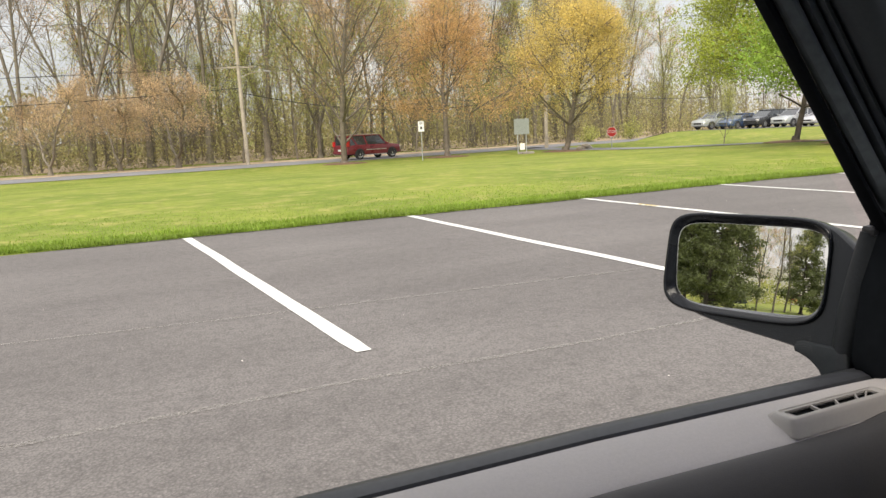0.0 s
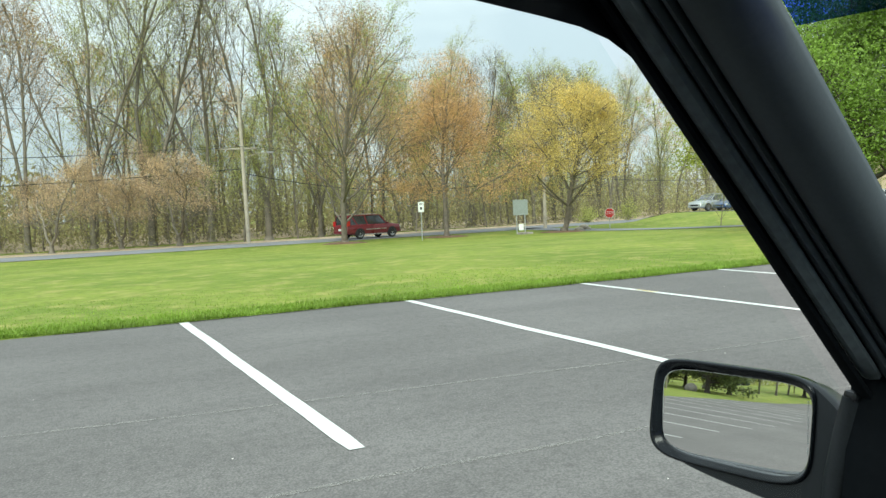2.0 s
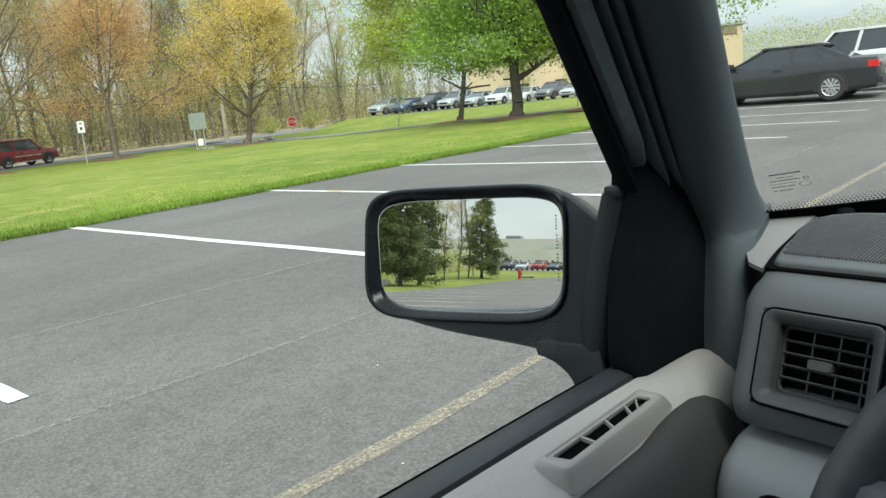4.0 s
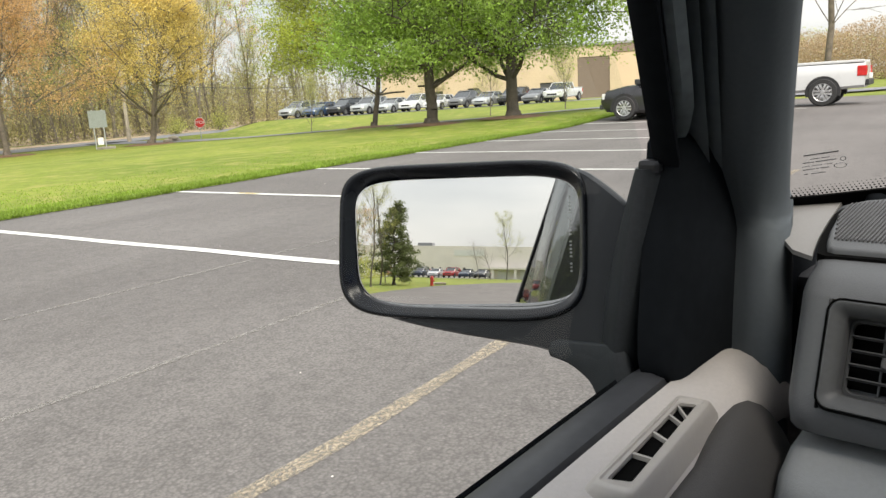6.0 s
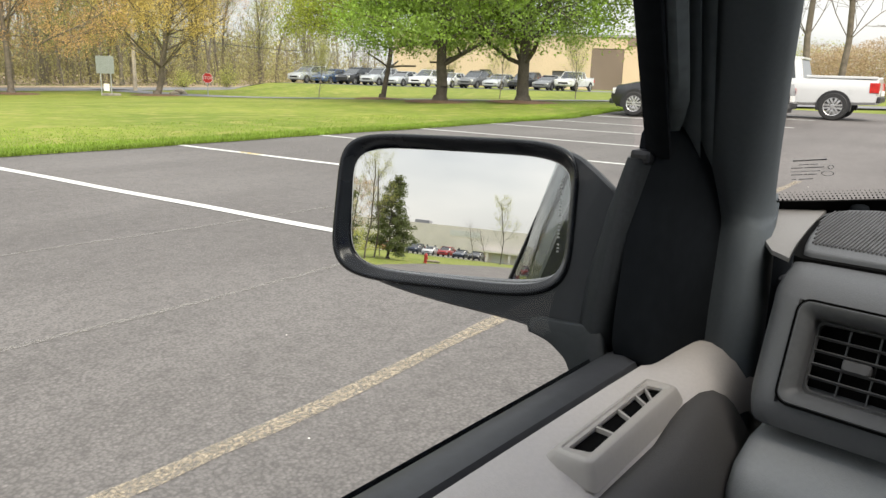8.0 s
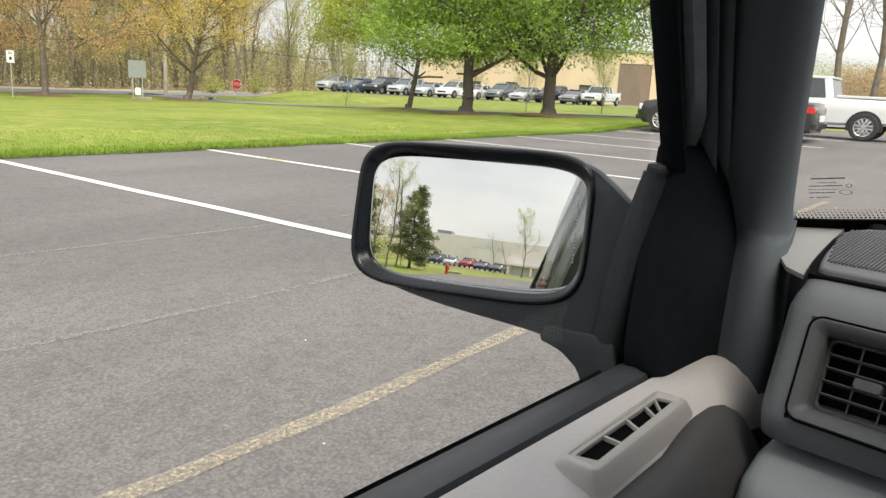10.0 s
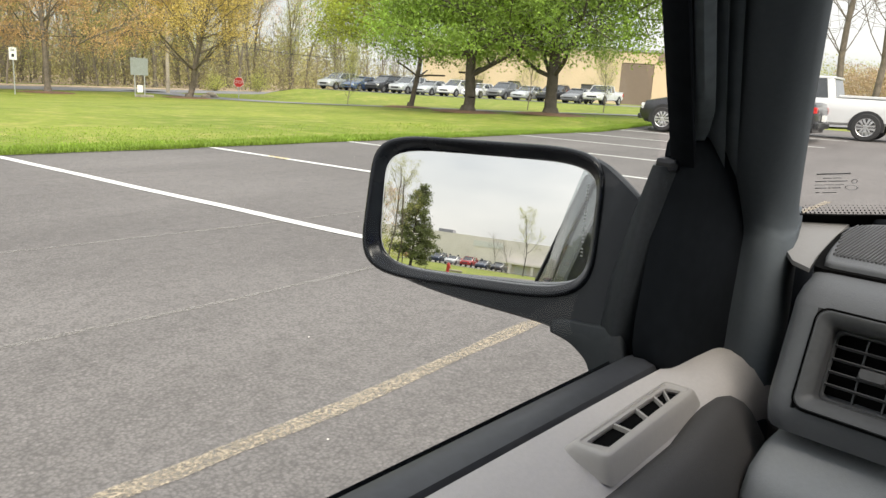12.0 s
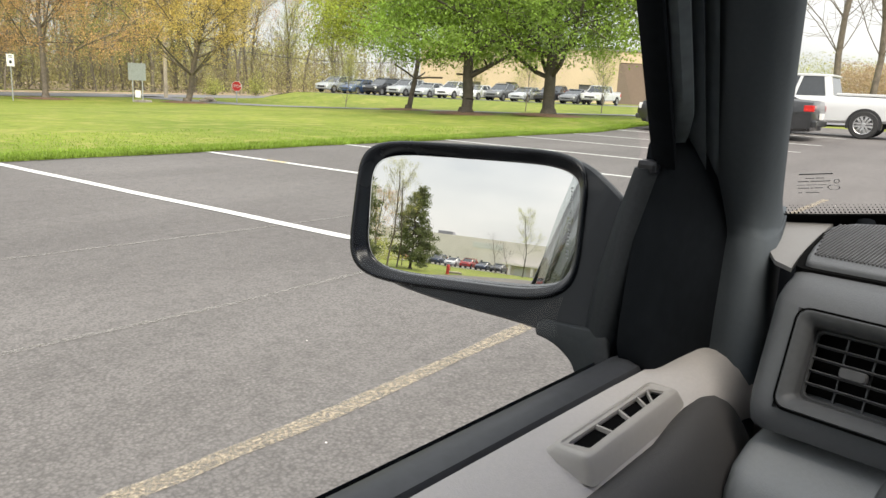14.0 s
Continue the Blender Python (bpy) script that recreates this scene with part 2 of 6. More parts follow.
DOOR_BROWN = material("brown_roll_door", (0.2, 0.15, 0.12), 0.7, vary=0.1)
DARK_OPEN = material("dark_opening", (0.06, 0.06, 0.065), 0.6)
BRICK_RED = material("far_brick", (0.36, 0.16, 0.11), 0.85, vary=0.15)
HYDRANT_RED = material("hydrant_red", (0.6, 0.05, 0.04), 0.45, vary=0.1)
ROCK = material("field_stone", (0.3, 0.27, 0.24), 0.9, vary=0.3, scale=3, bump=0.8, bump_scale=8)
RUBBER = material("tyre_rubber", (0.025, 0.025, 0.026), 0.75, vary=0.15)
ALLOY = material("alloy_rim", (0.6, 0.6, 0.61), 0.3, metal=0.85, vary=0.08)
BLACK_TRIM = material("black_trim", (0.02, 0.02, 0.022), 0.5, vary=0.15)
CAR_GLASS = material("car_window_dark", (0.03, 0.035, 0.04), 0.08, vary=0.1, coat=0.5)
LAMP_RED = material("tail_lamp_red", (0.5, 0.02, 0.02), 0.2, coat=0.6)
LAMP_CLEAR = material("head_lamp_clear", (0.6, 0.6, 0.6), 0.15, coat=0.6)
PAINTS = {k: material("car_paint_" + k, c, 0.3, metal=mt, vary=0.05, scale=1.0, fine=0.02, coat=0.7) for k, c, mt in (
    ("white", (0.6, 0.61, 0.62), 0.0), ("silver", (0.45, 0.47, 0.48), 0.5), ("black", (0.018, 0.019, 0.022), 0.0), ("navy", (0.03, 0.045, 0.08), 0.2),
    ("maroon", (0.19, 0.02, 0.032), 0.2), ("grey", (0.16, 0.165, 0.17), 0.4), ("blue", (0.05, 0.09, 0.18), 0.3), ("red", (0.45, 0.03, 0.03), 0.1))}
# own car
SOFT_GREY = material("door_trim_grey", (0.45, 0.42, 0.4), 0.62, vary=0.03, scale=6, fine=0.03, fine_scale=320, bump=0.12, bump_scale=900, spec=0.35)
SOFT_DARK = material("door_panel_dark", (0.06, 0.057, 0.056), 0.65, vary=0.04, scale=6, fine=0.03, fine_scale=300, bump=0.12, bump_scale=900, spec=0.35)
DASH_GREY = material("dashboard_grey", (0.098, 0.102, 0.108), 0.5, vary=0.04, scale=5, fine=0.03, fine_scale=300, bump=0.12, bump_scale=900, spec=0.4)
DASH_LOW = material("lower_dash_grey", (0.25, 0.26, 0.267), 0.5, vary=0.03, scale=5, fine=0.03, fine_scale=300, bump=0.12, bump_scale=900, spec=0.4)
VENT_GREY = material("vent_plastic_grey", (0.37, 0.345, 0.318), 0.5, vary=0.03, fine=0.02, fine_scale=250)
PILLAR_DARK = material("pillar_trim_slate", (0.076, 0.088, 0.099), 0.7, spec=0.2, vary=0.08, scale=5, fine=0.04, fine_scale=250, bump=0.04, bump_scale=900)
PILLAR_GREY = material("seal_blue_grey", (0.11, 0.132, 0.142), 0.7, vary=0.08, scale=5)
PILLAR_SEAL = material("pillar_rubber", (0.105, 0.122, 0.135), 0.8, vary=0.1, scale=8, fine=0.06, spec=0.05)
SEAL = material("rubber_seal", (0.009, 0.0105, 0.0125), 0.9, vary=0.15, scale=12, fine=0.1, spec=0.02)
BELT = material("belt_seal_dark", (0.04, 0.042, 0.047), 0.5, vary=0.15, scale=10, fine=0.12, fine_scale=120)
HOUSING = material("mirror_housing_black", (0.010, 0.0115, 0.0150), 0.38, spec=0.36, vary=0.1, scale=12, fine=0.1, fine_scale=300, bump=0.06, bump_scale=900)
RIM_BLACK = material("mirror_rim_black", (0.006, 0.007, 0.0095), 0.22, spec=0.26, vary=0.1, scale=12, fine=0.05, fine_scale=300, bump=0.02, bump_scale=900)
HOUSING_SIDE = material("mirror_foot_grey", (0.023, 0.0265, 0.030), 0.6, spec=0.25, vary=0.1, scale=12, fine=0.1, fine_scale=300, bump=0.1, bump_scale=900)
ETCHED = material("etched_glass_print", (0.3, 0.31, 0.31), 0.7)
PRINT = material("pale_black_print", (0.29, 0.285, 0.285), 0.6)
DEMIST_GREY = material("demister_panel_grey", (0.25, 0.243, 0.24), 0.6, vary=0.04, scale=6, fine=0.03, fine_scale=320, bump=0.12, bump_scale=900, spec=0.3)
# near-black that gives gaps and recesses their shade; also the windscreen's printed band
BLACKEST = material("shade_and_print_black", (0.003, 0.003, 0.003), 0.9, spec=0.05)
VENT_DARK = material("outlet_plastic_dark", (0.066, 0.068, 0.071), 0.5, vary=0.04, fine=0.06, fine_scale=250)
RIBS = material("speaker_grille_black", (0.062, 0.062, 0.065), 0.6)
LEATHER = material("steering_leather", (0.05, 0.055, 0.06), 0.45, vary=0.05, bump=0.05, bump_scale=700)
BODY = material("own_paint_silver_grey", (0.22, 0.22, 0.215), 0.3, metal=0.4, coat=0.7, vary=0.05)
BRIGHT = material("bright_moulding", (0.6, 0.6, 0.6), 0.25, metal=0.6)
HEADLINER = material("headliner_grey", (0.55, 0.53, 0.51), 0.95, vary=0.06)
WINDOW_PANE = pane_material("side_window_pane", (0.93, 0.97, 0.96))
# tint is made up: it cuts the light entering from the rear and far side
DIMMING_PANE = pane_material("cabin_dimming_pane", (0.42, 0.46, 0.45))
SHADE_BAND = pane_material("windscreen_shade_blue", (0.06, 0.13, 0.62))
WINDSCREEN = pane_material("windscreen_pane", (0.93, 0.95, 0.94))
MIRROR = bpy.data.materials.new("mirror_silver")
MIRROR.use_nodes = True
mb = MIRROR.node_tree.nodes["Principled BSDF"]
mb.inputs["Base Color"].default_value = (0.8, 0.785, 0.775, 1)
mb.inputs["Metallic"].default_value, mb.inputs["Roughness"].default_value = 1.0, 0.0


# ---------- builders ----------
def mesh_of(name, verts, faces, mat, smooth=False):
    me = bpy.data.meshes.new(name)
    me.from_pydata(verts, [], faces)
    me.materials.append(mat)
    if smooth:
        me.shade_smooth()
    me.update()
    return me


def part(name, bm, mat, parent=None, label="", smooth=None):
    """Links a bmesh as one mesh object under a thing or a part; smooth: the angle in degrees up to which edges are rounded."""
    bmesh.ops.recalc_face_normals(bm, faces=bm.faces)
    me = bpy.data.meshes.new(name)
    bm.to_mesh(me)
    bm.free()
    me.materials.append(mat)
    if smooth is not None:
        me.shade_smooth()
        me.set_sharp_from_angle(angle=radians(smooth))
    ob = new(name, me)
    if parent is not None:
        ob.parent = parent
    if label:
        tagged(ob, label)
    return ob


def thing(name, label, category, m=None, group="", kind=""):
    ob = new(name)
    if m is not None:
        ob.matrix_basis = m
    return tagged(ob, label, category, group, kind)


def loft(rings, cap=(True, True), bm=None, closed=True):
    """Skins rings of equal point count."""
    bm = bm or bmesh.new()
    vs = [[bm.verts.new(p) for p in r] for r in rings]
    k = len(rings[0])
    for a, b in zip(vs, vs[1:]):
        for i in range(k if closed else k - 1):
            j = (i + 1) % k
            bm.faces.new((a[i], a[j], b[j], b[i]))
    if cap[0]:
        bm.faces.new(vs[0][::-1])
    if cap[1]:
        bm.faces.new(vs[-1])
    return bm


def box(x0, y0, z0, x1, y1, z1, bevel=0.0, bm=None, m=None):
    b = bmesh.new()
    bmesh.ops.create_cube(b, size=1.0, matrix=Matrix.Translation(((x0 + x1) / 2, (y0 + y1) / 2, (z0 + z1) / 2)) @ Matrix.Diagonal((abs(x1 - x0), abs(y1 - y0), abs(z1 - z0), 1)))
    if bevel:
        bmesh.ops.bevel(b, geom=b.edges[:], offset=bevel, segments=2, affect="EDGES", profile=0.6)
    if m is not None:
        bmesh.ops.transform(b, matrix=m, verts=b.verts)
    if bm is None:
        return b
    me = bpy.data.meshes.new("tmp")
    b.to_mesh(me)
    b.free()
    bm.from_mesh(me)
    bpy.data.meshes.remove(me)
    return bm


def tube(points, radii, sides=8, bm=None, cap=True):
    pts = [Vector(p) for p in points]
    rings = []
    for i, p in enumerate(pts):
        d = (pts[min(i + 1, len(pts) - 1)] - pts[max(i - 1, 0)]).normalized()
        a = d.cross(Vector((0, 0, 1)) if abs(d.z) < 0.95 else Vector((1, 0, 0))).normalized()
        b = a.cross(d)
        r = radii[i] if isinstance(radii, (list, tuple)) else radii
        rings.append([p + (a * math.cos(2 * math.pi * k / sides) + b * math.sin(2 * math.pi * k / sides)) * r for k in range(sides)])
    return loft(rings, (cap, cap), bm)


def rounded(w, h, r, n=5):
    """A rounded rectangle round the origin, w wide and h high, counter-clockwise."""
    out = []
    for cx, cy, a0 in ((w / 2 - r, h / 2 - r, 0), (-w / 2 + r, h / 2 - r, 90), (-w / 2 + r, -h / 2 + r, 180), (w / 2 - r, -h / 2 + r, 270)):
        for i in range(n + 1):
            a = radians(a0 + 90 * i / n)
            out.append((cx + r * math.cos(a), cy + r * math.sin(a)))
    return out


def soften(points, rounds=2):
    """Rounds the corners of a closed outline."""
    for _ in range(rounds):
        out = []
        for (ax, ay), (bx, by) in zip(points, points[1:] + points[:1]):
            out += [(ax * 0.75 + bx * 0.25, ay * 0.75 + by * 0.25), (ax * 0.25 + bx * 0.75, ay * 0.25 + by * 0.75)]
        points = out
    return points


def smoothstep(x):
    x = min(1.0, max(0.0, x))
    return x * x * (3 - 2 * x)


def rear_rise(x, y):
    """Behind the car the land climbs towards the pale building."""
    u = max(0.0, -x - 48) / 28
    up = 0.9 * u ** 1.6 if u < 1 else 0.9 + 0.45 * smoothstep((-x - 76) / 46)
    return up * (1 - smoothstep((y - 8 - 0.12 * max(0.0, -x - 46)) / 10))


def ground_z(x, y):
    """The lie of the land: level at the car park, falling towards the road, higher again by the far parking row."""
    if x < -46:
        return rear_rise(x, y) + 0.02 - 0.3 * smoothstep((y - 12) / 40)
    drop = -1.05 * smoothstep((y - 12) / 40)
    keep = 1 - smoothstep((x - 38) / 12) * (1 - smoothstep((y - 49 - 8 * smoothstep((x - 46) / 8)) / 8))
    return drop * (0.2 + 0.8 * keep) + 0.02 + 0.15 * smoothstep((x - 19) / 6) * (1 - smoothstep((y - 12) / 10))


def lot_z(x):
    """The asphalt climbs a little towards its far end."""
    return 0.15 * smoothstep((x - 19) / 6)


REAR_EDGE = ((-90, -45), (-80, -8), (-74, 0), (-67, 4.9), (-63, 6.3), (-55, 8.0), (-40, 8.92))


def edge_y(x):
    """The ragged border between asphalt and lawn, turning away behind the car."""
    if x < -40:
        for (xa, ya), (xb, yb) in zip(REAR_EDGE, REAR_EDGE[1:]):
            if x <= xb:
                return ya + (yb - ya) * (x - xa) / (xb - xa) + 0.06 * math.sin(x * 1.3)
    return 9.88 - 0.03 * max(0.0, -x - 8) + 0.035 * math.sin(x * 0.9) + 0.02 * math.sin(x * 3.1 + 1) + 0.08 * min(3.0, max(0.0, -x))


# ---------- ground, road, car parks ----------
def steps(*spans):
    out = []
    for a, b, s in spans:
        k = max(1, round((b - a) / s))
        out += [a + (b - a) * i / k for i in range(k)]
    return out + [spans[-1][1]]


def build_ground():
    xs = steps((-1500, -300, 300), (-300, -140, 40), (-140, -80, 6), (-80, -10, 3), (-10, 60, 2.5), (60, 300, 40), (300, 1500, 300))
    ys = steps((-1500, -200, 260), (-200, -50, 50), (-50, 9.3, 4.5), (9.3, 10.4, 0.35), (10.4, 70, 2.5), (70, 300, 46), (300, 1500, 300))
    verts, faces = [], []
    for y in ys:
        for x in xs:
            lawn = y > 9.75
            z = ground_z(x, y) + 0.015 * noise.noise(Vector((x * 0.3, y * 0.3, 0))) if lawn else lot_z(x) + rear_rise(x, y) - 0.04
            verts.append((x, y, z))
    k = len(xs)
    for j in range(len(ys) - 1):
        for i in range(k - 1):
            a = j * k + i
            faces.append((a, a + 1, a + k + 1, a + k))
    tagged(new("ground", mesh_of("ground", verts, faces, LAWN, True)), "mown spring lawn of bright and yellowish green grass", "ground", kind="structure")


def strip(name, line, widths, mat, lift, label, category, kind="structure", z=None):
    """A band of ground along a line of plan points, draped on the land."""
    pts = []
    for (x0, y0), (x1, y1) in zip(line, line[1:]):
        k = max(1, int(math.hypot(x1 - x0, y1 - y0) / (1.5 if widths > 0.2 else 0.12)))
        pts += [(x0 + (x1 - x0) * i / k, y0 + (y1 - y0) * i / k) for i in range(k)]
    pts.append(line[-1])
    verts, faces = [], []
    for i, (x, y) in enumerate(pts):
        a, b = pts[max(i - 1, 0)], pts[min(i + 1, len(pts) - 1)]
        d = Vector((b[0] - a[0], b[1] - a[1])).normalized()
        w = widths * (1 + (0.02 if widths > 0.2 else 0.35) * noise.noise(Vector((x * (0.4 if widths > 0.2 else 2.3), y * 0.4, 3))))
        for s in (-0.5, -0.17, 0.17, 0.5):
            px, py = x - d.y * s * w, y + d.x * s * w
            verts.append((px, py, (ground_z(px, py) if z is None else z) + lift))
        if i:
            o = 4 * i
            faces += [(o - 4 + q, o - 3 + q, o + 1 + q, o + q) for q in range(3)]
    return tagged(new(name, mesh_of(name, verts, faces, mat, True)), label, category, kind=kind)


build_ground()


def build_lot():
    xs = steps((-89.8, -30, 1.5), (-30, -6, 1.0), (-6, 24, 0.25), (24, 34, 1.0))
    verts, faces = [], []
    for x in xs:
        e = edge_y(x)
        for f in (0.0, 0.25, 0.5, 0.7, 0.85, 0.93, 1.0):
            y = -45 + (e + 45) * f
            verts.append((x, y, lot_z(x) + rear_rise(x, y)))
        verts.append((x, e + 0.03, lot_z(x) + rear_rise(x, e) - 0.06))
    for i in range(len(xs) - 1):
        a = 8 * i
        faces += [(a + q, a + q + 8, a + q + 9, a + q + 1) for q in range(7)]
    tagged(new("parking_lot", mesh_of("parking_lot", verts, faces, ASPHALT)), "worn grey-brown asphalt car park with pale stones showing", "parking lot", kind="structure")


build_lot()
strip("road", [(-120, 50.5), (-40, 55.5), (-8, 56.2), (10, 57.5), (30, 59.5), (70, 66), (160, 84)], 6.4, ROAD, 0.03, "pale grey two-lane asphalt road beyond the lawn", "road")
strip("driveway", [(36.5, 60), (36, 48), (34, 38), (31.5, 28), (31.5, 20), (34, 13), (42, 5), (60, -6)], 3.4, ROAD, 0.03, "narrow grey asphalt driveway joining the road", "driveway")
strip("far_parking_lot", [(53.0, 66), (59.5, 54.5), (72.7, 31), (78, 21)], 9, ROAD, 0.02, "grey asphalt parking strip beside a tan building", "parking lot")
strip("verge", [(-120, 57.5), (-40, 61.5), (-8, 62), (10, 63), (30, 65.5), (70, 72)], 4.5, LITTER, 0.025, "brown leaf litter and dry stalks along the wood's edge", "verge")
strip("rear_parking_lot", [(-122, -70), (-124, 40)], 20, ROAD, 0.03, "grey asphalt parking strip in front of a long pale building", "parking lot")
strip("woods_floor", [(-140, 92), (120, 106)], 60, LITTER, 0.02, "brown leaf litter under the trees", "ground")

# stall lines, three metres apart
for i in range(-14, 10):
    x = 3.0 * i
    bm = bmesh.new()
    k = 24
    far, near = edge_y(x) - 0.02, 4.02 + 0.05 * math.sin(i * 2.1)
    vs = []
    for j in range(k + 1):
        y = near + (far - near) * j / k
        dx = 0.012 * noise.noise(Vector((x, y * 0.8, 1))) + (0.15 * (far - y) / 5.8 if i == 0 else 0.0)
        w = 0.056 + 0.003 * noise.noise(Vector((x, y * 3, 5)))
        if j == 0:
            w *= 0.8
        vs.append((bm.verts.new((x + dx - w, y, lot_z(x + dx - w) + 0.005)), bm.verts.new((x + dx + w, y, lot_z(x + dx + w) + 0.005))))
    for a, b in zip(vs, vs[1:]):
        bm.faces.new((a[0], a[1], b[1], b[0]))
    ob = part("stall_line", bm, WHITE_PAINT)
    tagged(ob, "white painted parking stall line on asphalt", "line", "parking stall lines", "structure")

FADED = [(-8, 2.45), (-1, 2.29), (0, 2.255), (0.15, 2.234), (0.36, 2.229), (0.57, 2.211), (0.82, 2.198), (1.15, 2.198), (1.95, 2.197), (5, 2.14), (9, 2.0)]
for ob in (
    strip("faded_line", FADED, 0.075, FADED_PAINT, 0.004, "old faded yellowish paint line, mostly worn off", "line", z=0),
    strip("asphalt_joint", [(-9, 3.75), (-0.1, 3.58), (1.3, 3.47), (2.4, 3.45), (7, 3.3), (12, 3.2)], 0.045, SEAM, 0.004, "thin pale seam between two asphalt lanes", "seam", z=0),
    strip("asphalt_joint", [(-10, 5.9), (-1.9, 5.5), (-0.4, 5.27), (2.7, 4.9), (8, 4.5), (14, 4.3)], 0.04, SEAM, 0.004, "thin pale seam between two asphalt lanes", "seam", z=0),
    strip("yellow_scuff", [(6.0, 8.55), (6.0, 8.15)], 0.09, STAIN, 0.009, "yellow scuff on a white stall line", "stain", z=0),
):
    pass

# pale pebbles and bits lying on the asphalt
rng = random.Random(4)
verts, faces = [], []
for _ in range(26):
    x, y = rng.uniform(-2, 9), rng.uniform(1.2, 9.6)
    r = rng.uniform(0.003, 0.007)
    o = len(verts)
    for k in range(5):
        a = k * 1.257 + rng.random()
        verts.append((x + r * math.cos(a), y + r * math.sin(a), 0.0005))
    verts.append((x, y, r * 0.7))
    faces += [(o + k, o + (k + 1) % 5, o + 5) for k in range(5)]
tagged(new("pebbles", mesh_of("pebbles", verts, faces, CONCRETE)), "pale pebbles and grit scattered on asphalt", "pebbles", kind="stuff")


def build_grass():
    """Blades along the car park's border and, thinner and thinner, into the lawn."""
    rng = random.Random(11)
    verts, faces = [], []

    def blade(x, y, z, h):
        a, lean = rng.uniform(0, 6.28), rng.uniform(0.1, 0.7) * h
        w = rng.uniform(0.005, 0.011)
        dx, dy = math.cos(a) * w, math.sin(a) * w
        lx, ly = math.cos(a + 1.57) * lean, math.sin(a + 1.57) * lean
        o = len(verts)
        verts.extend(((x - dx, y - dy, z), (x + dx, y + dy, z), (x + dx * 0.7 + lx * 0.4, y + dy * 0.7 + ly * 0.4, z + h * 0.6), (x + lx, y + ly, z + h)))
        faces.append((o, o + 1, o + 2))
        faces.append((o, o + 2, o + 3))

    for _ in range(46000):
        x = rng.uniform(-7, 26)
        d = rng.random() ** 2 * 0.7 - 0.07
        tuft = 0.5 + 0.5 * noise.noise(Vector((x * 1.7, d * 3, 0)))
        blade(x, edge_y(x) + d, ground_z(x, 10) - 0.01, rng.uniform(0.035, 0.08) * (0.6 + 0.7 * tuft))
    for _ in range(40000):
        x = rng.uniform(-9, 28)
        y = edge_y(x) + 0.4 + rng.random() ** 2.2 * 3.2
        blade(x, y, ground_z(x, y) - 0.01, rng.uniform(0.016, 0.034))
    tagged(new("grass", mesh_of("grass", verts, faces, BLADE)), "fresh green grass blades fringing the asphalt", "grass", kind="stuff")


build_grass()


# ---------- trees ----------
def grow(seed, height, radius, clear, spread, counts, droop=0.0, wander=0.12, rise=0.6, forks=1, lengths=(0.5, 0.5, 0.45), ks=(9, 6, 4, 3), sides=(8, 5, 4, 3), thin_by=0.46, stem=1.0, lean=0.36):
    """Limb segments (start, end, radii, sides) and twig tips of one tree that stands at the origin."""
    rng = random.Random(seed)
    segs, tips = [], []

    def limb(p, d, length, r, level):
        k = ks[level]
        step = length / k
        nodes = [(p.copy(), d.copy(), r)]
        bend = wander if level else wander * stem
        for i in range(k):
            d = (d + Vector((rng.gauss(0, bend), rng.gauss(0, bend), rng.gauss(0, bend * 0.6) + (0.05 * rise if level else 0.02) - droop * level * 0.03))).normalized()
            q = p + d * step
            r1 = r * (1 - 0.75 / k) if level == 0 else r * (1 - 0.8 / k)
            segs.append((p.copy(), q.copy(), r, r1, sides[level]))
            p, r = q, r1
            nodes.append((p.copy(), d.copy(), r))
        if level >= len(counts):
            tips.append((p, d))
            tips.append(((nodes[-2][0] + p) / 2, d))
            return
        n = counts[level]
        turn = rng.uniform(0, 6.28)
        for j in range(n):
            f = clear + (1 - clear) * ((j + rng.random()) / n) if level == 0 else 0.25 + 0.75 * (j + rng.random()) / n
            node, nd, nr = nodes[min(int(f * k), k)]
            turn += 2.4 + rng.gauss(0, 0.4)
            side = Vector((math.cos(turn), math.sin(turn), 0))
            ang = spread * (1.15 - 0.55 * f) * rng.uniform(0.75, 1.25) if level == 0 else spread * rng.uniform(0.6, 1.1)
            cd = (nd * math.cos(ang) + (side - nd * side.dot(nd)).normalized() * math.sin(ang)).normalized()
            cl = length * lengths[level] * rng.uniform(0.7, 1.2) * ((1.25 - 0.7 * f) if level == 0 else 1)
            limb(node, cd, cl, nr * (thin_by if level == 0 else thin_by + 0.09), level + 1)
        tips.append((p, d))

    if forks == 1:
        limb(Vector((0, 0, -0.15)), Vector((rng.gauss(0, 0.03), rng.gauss(0, 0.03), 1)).normalized(), height, radius, 0)
    else:
        base = Vector((0, 0, -0.15))
        fork = Vector((0, 0, height * clear * 0.55))
        segs.append((base, fork, radius * 1.15, radius, 8))
        a0 = rng.uniform(0, 6.28)
        for i in range(forks):
            a = a0 + i * 6.28 / forks
            limb(fork, Vector((math.cos(a) * spread * lean, math.sin(a) * spread * lean, 1)).normalized(), height * (1 - clear * 0.55), radius * 0.7, 0)
    return segs, tips


